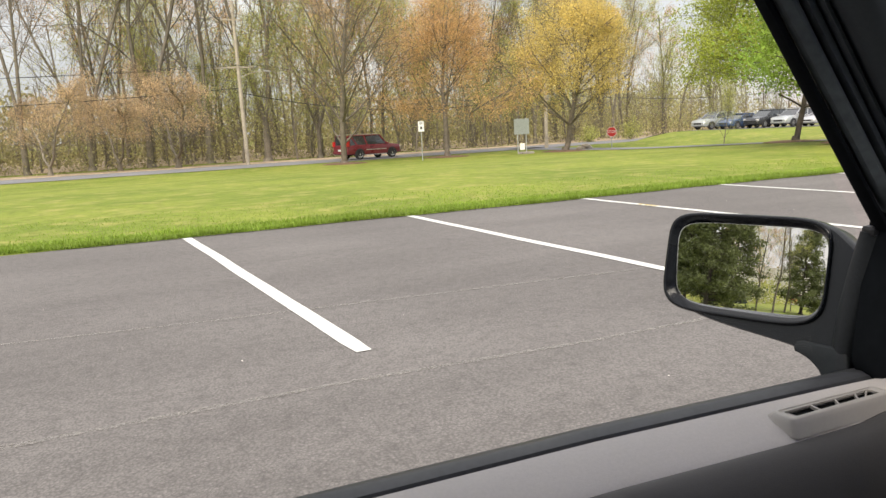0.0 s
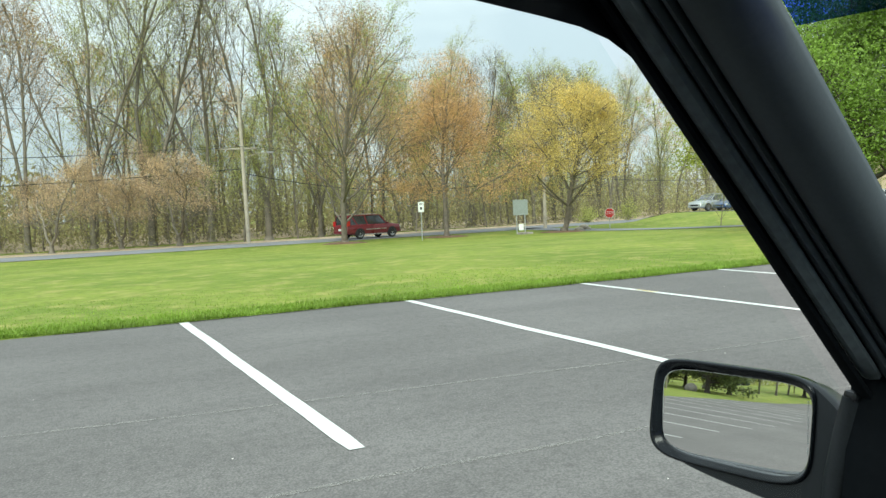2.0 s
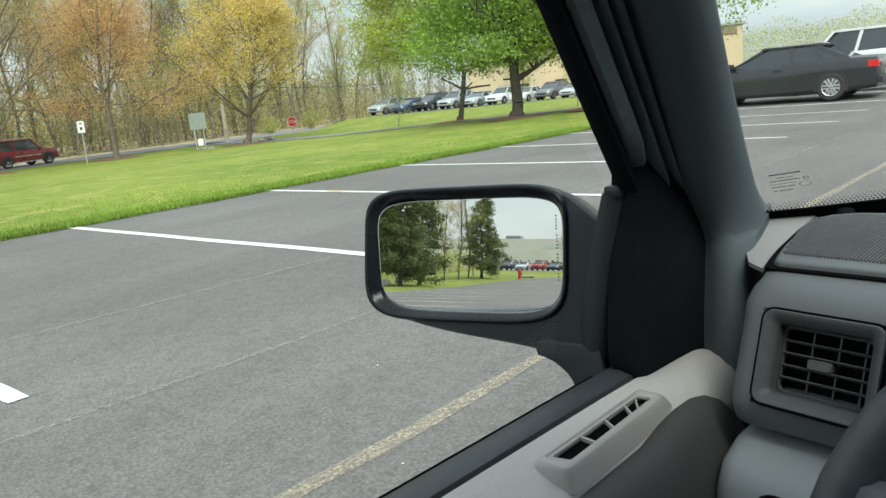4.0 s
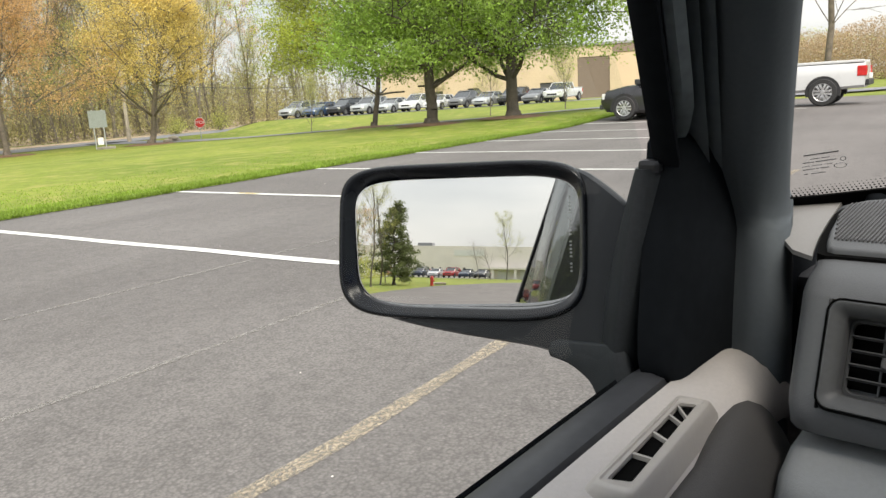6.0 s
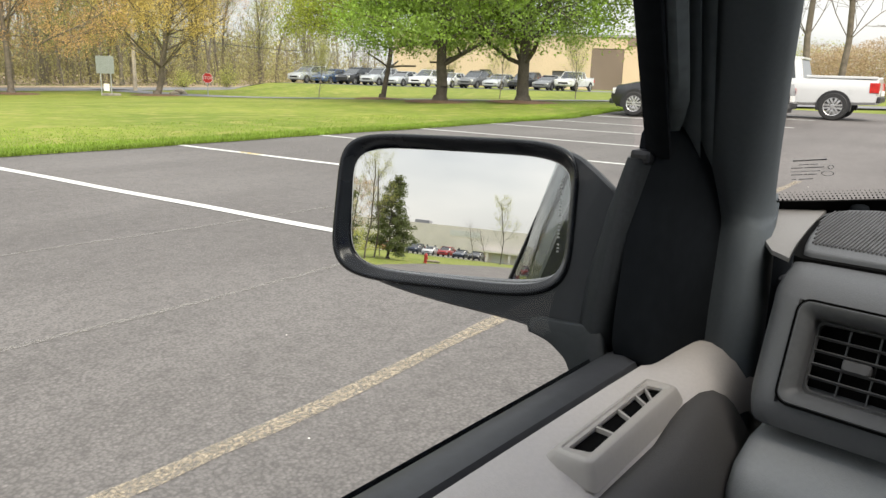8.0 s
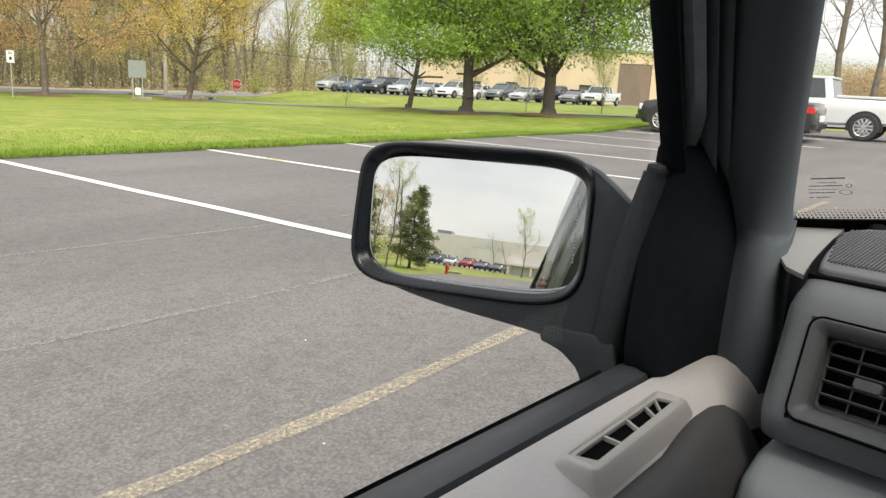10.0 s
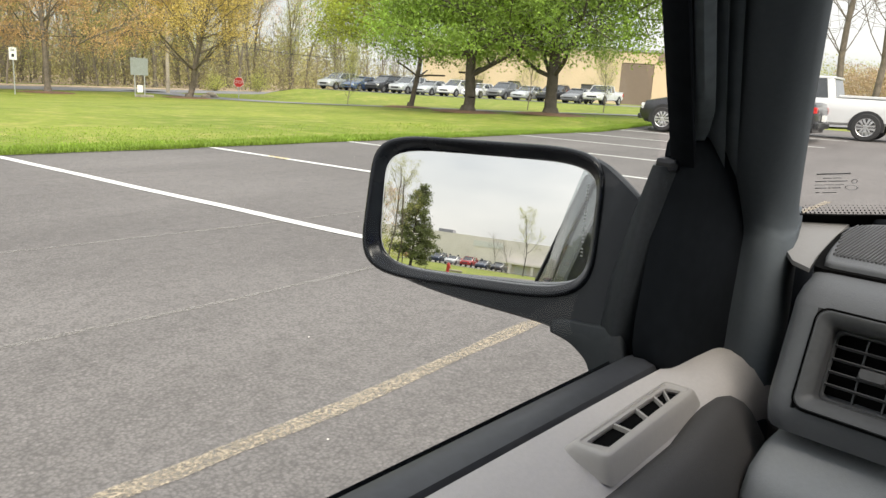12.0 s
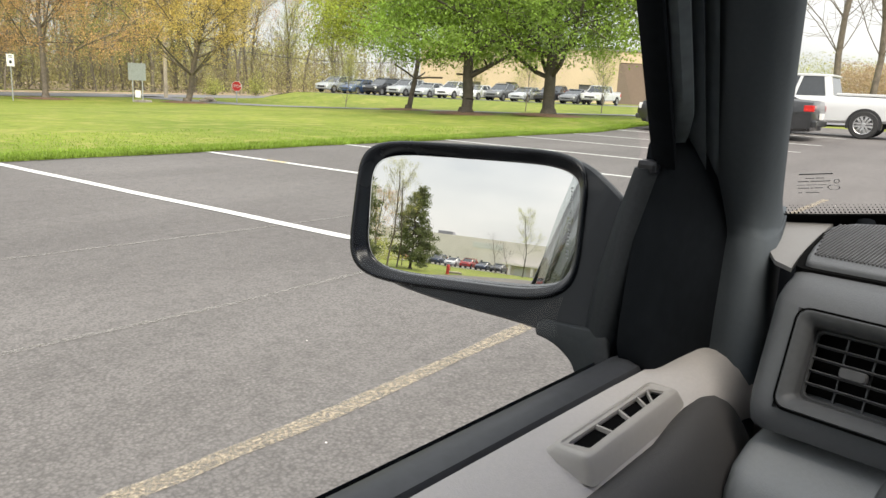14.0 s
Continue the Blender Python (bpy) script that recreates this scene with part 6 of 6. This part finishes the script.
part("screen_dots", bm, BLACKEST, screen)


def print_f(v, f):
    return f + 0.29 * (0.597 - v)


for v0, v1, f, h0 in ((0.597, 0.5735, 0.136, 0.0045), (0.592, 0.5855, 0.128, 0.0025), (0.5845, 0.579, 0.128, 0.0025), (0.597, 0.589, 0.1215, 0.003), (0.588, 0.574, 0.1215, 0.003), (0.597, 0.5915, 0.1145, 0.0018),
                        (0.5905, 0.583, 0.1145, 0.0018), (0.582, 0.576, 0.1145, 0.0018), (0.596, 0.588, 0.1075, 0.003), (0.587, 0.585, 0.1075, 0.003), (0.584, 0.578, 0.1075, 0.003), (0.595, 0.592, 0.098, 0.0028), (0.590, 0.580, 0.098, 0.0028)):
    va_, vb_, h_ = v0 + 0.0185, v1 + 0.0185, h0 * 0.62
    part("print_bar", loft([[on_screen(va_, print_f(va_, f), o), on_screen(vb_, print_f(vb_, f), o), on_screen(vb_, print_f(vb_, f) + h_, o), on_screen(va_, print_f(va_, f) + h_, o)] for o in (0.003, 0.0034)]), PRINT, screen)
for vc, fc, rv, rf, t in ((0.589, 0.1085, 0.0046, 0.0052, 0.86), (0.588, 0.1215, 0.0022, 0.0044, 0.74)):
    rings = []
    for k in range(21):
        a = 2 * math.pi * k / 20
        rings.append([on_screen(vc + rv * g * math.cos(a), print_f(vc, fc) + rf * g * math.sin(a), o) for g, o in ((1, 0.003), (t, 0.003), (t, 0.0034), (1, 0.0034))])
    part("print_ring", loft(rings, (False, False)), PRINT, screen)

# dashboard
dash = new("dashboard")
dash.parent = own


def top_z(u):
    return 1.003 + 0.12 * (u + 0.469)


def end_shift(u):
    """The dashboard's end widens towards the windscreen."""
    return 0.0 if u < -0.487 else 0.029 * min(1.0, (u + 0.487) / 0.17) ** 0.75


plain = [(-0.15, 0.94), (-0.28, 0.985), (-0.31, 1.013), (-0.33, top_z(-0.33)), (-0.40, top_z(-0.40)), (-0.46, top_z(-0.46)), (-0.485, 0.9998), (-0.503, 0.9955), (-0.514, 0.988), (-0.5165, 0.984), (-0.519, 0.975),
         (-0.537, 0.924), (-0.5405, 0.914), (-0.541, 0.905), (-0.537, 0.894), (-0.52, 0.888), (-0.47, 0.885), (-0.30, 0.875), (-0.15, 0.875)]
hollow = plain[:10] + [(-0.48, 0.972), (-0.497, 0.926)] + plain[12:]
rings = []
for v, sc, prof in ((0.5495, 0.86, plain), (0.5485, 0.92, plain), (0.545, 0.965, plain), (0.540, 0.99, plain), (0.533, 1.0, plain), (0.5275, 1.0, plain), (0.5255, 1.0, hollow), (0.4395, 1.0, hollow), (0.4375, 1.0, plain), (0.2, 1.0, plain), (-0.2, 1.0, plain), (-0.6, 1.0, plain)):
    rings.append([(-0.35 + (u + 0.35) * sc, v + (end_shift(u) if v > 0.43 else 0.0), 0.95 + (z - 0.95) * sc) for u, z in prof])
part("upper_dash", loft(rings), DASH_GREY, dash, "dark grey grained dashboard", smooth=50)
under = [(-0.20, 0.875), (-0.50, 0.884), (-0.535, 0.880), (-0.560, 0.868), (-0.570, 0.850), (-0.574, 0.82), (-0.570, 0.62), (-0.20, 0.62)]
rings = []
for v, sc in ((0.549, 0.86), (0.546, 0.93), (0.540, 0.98), (0.530, 1.0), (0.3, 1.0), (-0.6, 1.0)):
    rings.append([(-0.4 + (u + 0.4) * sc, v, 0.80 + (z - 0.80) * sc) for u, z in under])
part("lower_dash", loft(rings), DASH_LOW, dash, "mid-grey lower dashboard", smooth=50)
# no groove is cut: a proud black slab paints its shade round the panel
part("switch_gap", loft([[(u, 0.409 + x, 0.8165 + y) for x, y in rounded(0.2 + g, 0.076 + g, 0.016)] for u, g in ((-0.56, 0.006), (-0.5755, 0.006), (-0.577, 0.0))]), BLACKEST, dash)
part("switch_panel", loft([[(u, 0.409 + x, 0.8165 + y) for x, y in rounded(0.2 - g, 0.076 - g, 0.014)] for u, g in ((-0.56, 0.004), (-0.5775, 0.004), (-0.579, 0.009))]), DASH_GREY, dash, "grey switch panel", smooth=40)
pad = [(-0.466, 0.5545), (-0.455, 0.557), (-0.43, 0.562), (-0.388, 0.5685), (-0.347, 0.5735), (-0.312, 0.577), (-0.312, 0.634), (-0.354, 0.622), (-0.414, 0.598), (-0.455, 0.572)]
part("demist_panel", loft([[(u, v, top_z(u) + dz) for u, v in pad] for dz in (-0.0065, -0.003)]), DEMIST_GREY, dash, "pale grey demister panel")
# speaker cover with fine ribs; a wider black slab paints the shaded gap round it
edge = [(-0.469, 0.538), (-0.466, 0.5445), (-0.451, 0.549), (-0.425, 0.5545), (-0.40, 0.558), (-0.369, 0.5625), (-0.352, 0.562), (-0.338, 0.553), (-0.328, 0.535), (-0.322, 0.50), (-0.318, 0.27), (-0.463, 0.27)]


def edge_ring(grow_by, dz):
    return [(-0.4 + (u + 0.4) * (1 + grow_by / 0.07), 0.41 + (v - 0.41) * (1 + grow_by / 0.145), top_z(u) + dz) for u, v in edge]


part("cover_gap", loft([edge_ring(0.0055, -0.006), edge_ring(0.0055, 0.0008)]), BLACKEST, dash)
cover = part("speaker_cover", loft([edge_ring(0.0, -0.004), edge_ring(0.0, 0.0035), edge_ring(-0.001, 0.005), edge_ring(-0.003, 0.006)]), DASH_GREY, dash, smooth=50)
bm = bmesh.new()
for k in range(98):
    v = 0.5575 - k * 0.0028
    ua = -0.451 + max(0.0, (v - 0.543) / 0.0145) * 0.06
    ub = -0.334 - max(0.0, (v - 0.53) / 0.03) * 0.02
    loft([[(u, v + dv, top_z(u) + dz) for dv, dz in ((0, 0.005), (0.0003, 0.0073), (0.0013, 0.0073), (0.0016, 0.005))] for u in (ua, ub)], bm=bm)
part("speaker_ribs", bm, RIBS, cover, "black ribbed speaker grille")
part("sun_sensor", loft([[(-0.312 + 0.006 * g * math.cos(a), 0.55 + 0.007 * g * math.sin(a), top_z(-0.312) + dz) for a in [k * math.pi / 8 for k in range(16)]] for g, dz in ((1.2, -0.004), (1.2, 0.001), (1.0, 0.004), (0.5, 0.0055))]), SEAL, dash, smooth=50)

# dashboard air outlet, sunk into the dashboard
AW, AH = 0.088, 0.0725
AC = Vector((-0.528, 0.4825, 0.949))
AX = Vector((-0.03, -1.0, 0.0)).normalized()
AZ = Vector((0.3446, 0.0, 0.9387)).normalized()
AN = AZ.cross(AX).normalized()
if AN.x > 0:
    AN = -AN


def on_vent(a, b, c=0.0):
    return AC + AX * a + AZ * b + AN * c


outlet = new("air_vent")
outlet.parent = dash


def vent_ring(less, r, n):
    return [on_vent(x, y, n) for x, y in rounded(AW - less, AH - less, r)]


# raised black ring, colour standing in for the shaded groove round the bezel
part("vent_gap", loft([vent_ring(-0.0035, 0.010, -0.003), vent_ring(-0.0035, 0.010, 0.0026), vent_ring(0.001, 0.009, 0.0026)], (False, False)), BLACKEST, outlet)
part("vent_bezel", loft([vent_ring(0.0, 0.008, -0.002), vent_ring(0.0, 0.008, 0.003), vent_ring(0.0015, 0.008, 0.0044), vent_ring(0.004, 0.007, 0.0044), vent_ring(0.019, 0.004, -0.002), vent_ring(0.0205, 0.004, -0.005), vent_ring(0.0215, 0.004, -0.022)], (False, False)), VENT_DARK, outlet, "grey vent surround", smooth=40)
# black sheet painting the outlet's depth dark behind the slats
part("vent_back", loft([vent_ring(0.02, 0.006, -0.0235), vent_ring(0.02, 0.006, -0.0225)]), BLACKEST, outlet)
part("vent_frame", loft([vent_ring(0.0215, 0.004, -0.0145), vent_ring(0.0215, 0.004, -0.012), vent_ring(0.0245, 0.005, -0.0115), vent_ring(0.0255, 0.005, -0.0145)], (False, False)), VENT_DARK, outlet, smooth=40)
hw = (AW - 0.024) / 2
for k in range(1, 5):
    b = -0.0235 + k * 0.0094
    part("vent_slat", loft([[on_vent(a, b - 0.0010, -0.0135), on_vent(a, b + 0.0004, -0.0112), on_vent(a, b + 0.0012, -0.0125), on_vent(a, b + 0.0002, -0.0185)] for a in (-hw, hw)]), VENT_DARK, outlet)
for a in (-0.0135, 0.006, 0.0245):
    part("vent_fin", loft([[on_vent(a - 0.0006, y, -0.0195), on_vent(a + 0.0006, y, -0.0195), on_vent(a + 0.0006, y, -0.022), on_vent(a - 0.0006, y, -0.022)] for y in (-0.0245, 0.0245)]), VENT_DARK, outlet)
part("vent_tab", loft([[on_vent(x - 0.003, y - 0.0003, n) for x, y in rounded(0.018 - g, 0.0078 - g, 0.002, 2)] for n, g in ((-0.016, 0), (-0.0105, 0), (-0.0095, 0.0015))]), RIBS, outlet, "dark thumb tab")

# steering wheel
SC, SR = Vector((-0.66, 0.24, 0.885)), 0.182
SX = Vector((0, 1, 0))
SY = Vector((0.38, 0, 0.92)).normalized()
stw = new("steering_wheel")
stw.parent = own
bm = bmesh.new()
ax_n = SX.cross(SY).normalized()
rings = []
for k in range(49):
    a = 2 * math.pi * k / 48
    d = SX * math.cos(a) + SY * math.sin(a)
    rings.append([SC + d * (SR + 0.015 * math.cos(t)) + ax_n * 0.016 * math.sin(t) for t in [j * 2 * math.pi / 12 for j in range(12)]])
part("rim", loft(rings, (False, False), bm), LEATHER, stw, "dark leather-covered rim", smooth=60)
part("hub", loft([[SC + SX * x + SY * y + ax_n * n for x, y in rounded(0.17 * f, 0.13 * f, 0.03 * f)] for f, n in ((1, -0.03), (1, 0.0), (0.85, 0.02))]), DASH_GREY, stw, smooth=40)
for a in (15, 165, 270):
    d = SX * math.cos(radians(a)) + SY * math.sin(radians(a))
    part("spoke", tube([SC + d * 0.06, SC + d * SR], [0.02, 0.012], 8), DASH_GREY, stw, smooth=60)
part("instrument_hood", loft([[(u, v, z) for v, z in ((0.40, 0.98), (0.40, 1.03), (0.36, 1.055), (0.10, 1.055), (0.06, 1.03), (0.06, 0.98))] for u in (-0.57, -0.4)]), DASH_GREY, own, smooth=40)

# body shell: both flanks, wings, bonnet, front and rear ends, roof, floor
flank = [(0.682, 0.862), (0.735, 0.82), (0.775, 0.76), (0.785, 0.62), (0.77, 0.42), (0.73, 0.25), (0.66, 0.25), (0.66, 0.87)]
body = new("body_shell")
body.parent = own
BODY_TURN = Matrix.Translation((-0.55, 0.66, 0)) @ Matrix.Rotation(radians(10.0), 4, "Z") @ Matrix.Translation((0.55, -0.66, 0))
body.matrix_basis = BODY_TURN


def side_of(profile, s):
    return [(v * s, z) for v, z in profile]


def wing(outline, s):
    """A wing from its side outline (x, z), bulging outwards, with the wheel arch cut out of it."""
    rings = []
    for v, f in ((0.64, 1.0), (0.74, 1.0), (0.768, 0.995), (0.78, 0.975)):
        cu, cz = sum(p[0] for p in outline) / len(outline), 0.62
        rings.append([(cu + (u - cu) * f, s * (v - 0.06 * max(0.0, z - 0.7) / 0.2), cz + (z - cz) * f) for u, z in outline])
    return loft(rings)


def arch(cu, r=0.345, n=14):
    return [(cu + r * math.cos(radians(a)), max(0.25, 0.31 + r * math.sin(radians(a)))) for a in [i * 180 / n for i in range(n + 1)]]


FRONT_AXLE, REAR_AXLE = 0.12, -2.62
front_wing = [(-0.455, 0.25), (-0.455, 0.875), (-0.2, 0.885), (0.3, 0.87), (0.7, 0.83), (0.9, 0.78), (0.95, 0.6), (0.95, 0.3)] + arch(FRONT_AXLE)
rear_wing = [(-3.5, 0.36), (-3.52, 0.6), (-3.5, 0.865), (-2.295, 0.872), (-2.295, 0.42)] + arch(REAR_AXLE)
for s in (1, -1):
    part("front_door_skin", sweep(side_of(flank, s), [(-1.58, 0, 0, 1), (-1.2, 0, 0, 1), (-0.9, 0, 0, 1), (-0.48, -0.005 * s, 0, 1)]), BODY, body, smooth=35)
    part("rear_door_skin", sweep(side_of(flank, s), [(-2.28, 0, 0, 1), (-2.1, 0, 0, 1), (-1.595, 0, 0, 1)]), BODY, body, smooth=35)
    part("rear_wing", wing(rear_wing, s), BODY, body, smooth=35)
    part("front_wing", wing(front_wing, s), BODY, body, smooth=35)
    for a, b in ((-1.57, -0.5), (-2.27, -1.605), (-3.3, -2.31)):
        part("belt_moulding", box(a, 0.679 * s, 0.852, b, 0.692 * s, 0.868, 0.004), BRIGHT, body, "bright belt moulding")
    for a, b in ((-1.57, -0.5), (-2.25, -1.605)):
        part("rub_strip", box(a, 0.782 * s, 0.58, b, 0.800 * s, 0.63, 0.006), BLACK_TRIM, body)
    for u in (-1.5, -2.2):
        part("door_handle", box(u, 0.772 * s, 0.775, u + 0.16, 0.815 * s, 0.81, 0.01), BLACK_TRIM, body, "black door handle")
    for u, w, lean in ((-1.63, 0.05, 0.04), (-2.36, 0.055, 0.05), (-3.38, 0.06, -0.12)):
        part("window_post", loft([[(u + du, v * s, 0.88) for du, v in ((-w, 0.672), (w, 0.672), (w, 0.62), (-w, 0.62))], [(u + du * 0.8 - lean, v * s, 1.45) for du, v in ((-w, 0.50), (w, 0.50), (w, 0.45), (-w, 0.45))]]), BLACK_TRIM, body)
    for name, a, b in (("rear_door_window", -2.31, -1.68), ("load_bay_window", -3.32, -2.41)):
        part(name, loft([[(a, 0.664 * s, 0.88), (b, 0.664 * s, 0.88)], [(a - 0.04, 0.50 * s, 1.43), (b - 0.04, 0.50 * s, 1.43)]], (False, False), closed=False), DIMMING_PANE, body, "rear side window with a tint added to dim the cabin")
    part("roof_rail", tube([(-3.15, 0.47 * s, 1.50), (-3.1, 0.47 * s, 1.535), (-1.2, 0.48 * s, 1.545), (-1.12, 0.48 * s, 1.51)], 0.014, 8), BLACK_TRIM, body, smooth=60)
    part("side_sill", box(-2.27, 0.69 * s, 0.2, -0.27, 0.745 * s, 0.27, 0.015), BLACK_TRIM, body)
# far side window, unseen, tinted to hold light off the driver's door, and pillar
part("passenger_window", loft([[(-1.58, -0.664, 0.88), (-0.55, -0.664, 0.88)], [(-1.62, -0.50, 1.43), (-0.93, -0.50, 1.43)]], (False, False), closed=False), DIMMING_PANE, body)
part("passenger_pillar", loft([[(u, v, z) for u, v, z in ((-0.53, -0.668, 0.9), (-0.36, -0.64, 0.98), (-0.36, -0.61, 0.98), (-0.53, -0.62, 0.9))], [(u, v, z) for u, v, z in ((-0.93, -0.50, 1.45), (-0.83, -0.46, 1.47), (-0.83, -0.42, 1.455), (-0.93, -0.45, 1.44))]]), PILLAR_DARK, body, smooth=40)


def crowned(rows, thick, drop=0.03):
    """A panel crowned across the car: rows of (x, half width, z at the middle)."""
    rings = []
    for u, w, z in rows:
        line = [(f, z - drop * abs(f) ** 2.6) for f in [k / 6 - 1 for k in range(13)]]
        rings.append([(u, w * f, h) for f, h in line] + [(u, w * f, h - thick) for f, h in line[::-1]])
    return loft(rings)


part("roof_panel", crowned([(-3.36, 0.46, 1.44), (-3.25, 0.49, 1.485), (-2.6, 0.515, 1.515), (-1.6, 0.52, 1.525), (-1.12, 0.51, 1.522)], 0.02), BODY, body, smooth=40)
part("headliner", box(-2.8, -0.48, 1.452, -1.12, 0.48, 1.462, 0.004), HEADLINER, body)
part("floor_pan", box(-3.3, -0.66, 0.2, 0.8, 0.66, 0.26, 0.01), BLACK_TRIM, body)
part("scuttle", box(-0.30, -0.62, 0.90, 0.0, 0.62, 0.94, 0.01), BLACK_TRIM, body, "black wiper scuttle")
bonnet = part("bonnet", crowned([(-0.02, 0.67, 0.945), (0.25, 0.675, 0.925), (0.6, 0.675, 0.88), (0.82, 0.66, 0.835), (0.9, 0.65, 0.80), (0.92, 0.64, 0.76)], 0.02, 0.06), BODY, body, "grey bonnet", smooth=40)
part("grille", box(0.90, -0.3, 0.56, 0.955, 0.3, 0.74, 0.015), BLACK_TRIM, body)
for k in range(9):
    part("grille_bar", box(0.95, -0.27 + k * 0.0625, 0.575, 0.962, -0.255 + k * 0.0625, 0.725, 0.003), BRIGHT, body)
part("front_bumper", loft([[(u, v, z) for u, v in ((0.75, 0.77), (0.95, 0.755), (1.03, 0.6), (1.06, 0.0), (1.03, -0.6), (0.95, -0.755), (0.75, -0.77), (0.75, 0.0))] for z in (0.26, 0.34, 0.5, 0.54)]), BODY, body, smooth=40)
part("rear_bumper", loft([[(u, v, z) for u, v in ((-3.35, 0.77), (-3.55, 0.755), (-3.63, 0.6), (-3.66, 0.0), (-3.63, -0.6), (-3.55, -0.755), (-3.35, -0.77), (-3.35, 0.0))] for z in (0.30, 0.38, 0.54, 0.58)]), BODY, body, smooth=40)
for s in (1, -1):
    part("headlamp", loft([[(u - 0.05 * abs(v - 0.32), v * s, z) for v, z in [(0.49 + a * k, 0.66 + b * k) for a, b in rounded(0.34, 0.16, 0.035)]] for u, k in ((0.90, 1.0), (0.95, 1.0), (0.965, 0.9))]), LAMP_CLEAR, body, "clear headlamp", smooth=40)
    part("tail_lamp", box(-3.57, 0.56 * s, 0.6, -3.46, 0.665 * s, 0.85, 0.02), LAMP_RED, body, "red tail lamp")
tailgate = part("tailgate", loft([[(u0, v, z) for v in (0.57, 0.3, 0.0, -0.3, -0.57)] + [(u0 + 0.05, v, z) for v in (-0.57, -0.3, 0.0, 0.3, 0.57)] for u0, z in ((-3.53, 0.56), (-3.56, 0.75), (-3.54, 0.93))]), BODY, body, smooth=40)
part("rear_glass", loft([[(-3.53, 0.57, 0.935), (-3.53, -0.57, 0.935)], [(-3.36, 0.44, 1.435), (-3.36, -0.44, 1.435)]], (False, False), closed=False), DIMMING_PANE, body)
for u in (FRONT_AXLE, REAR_AXLE):
    for s in (1, -1):
        wheel(own, u, 0.69 * s, 0.31, s).matrix_basis = BODY_TURN
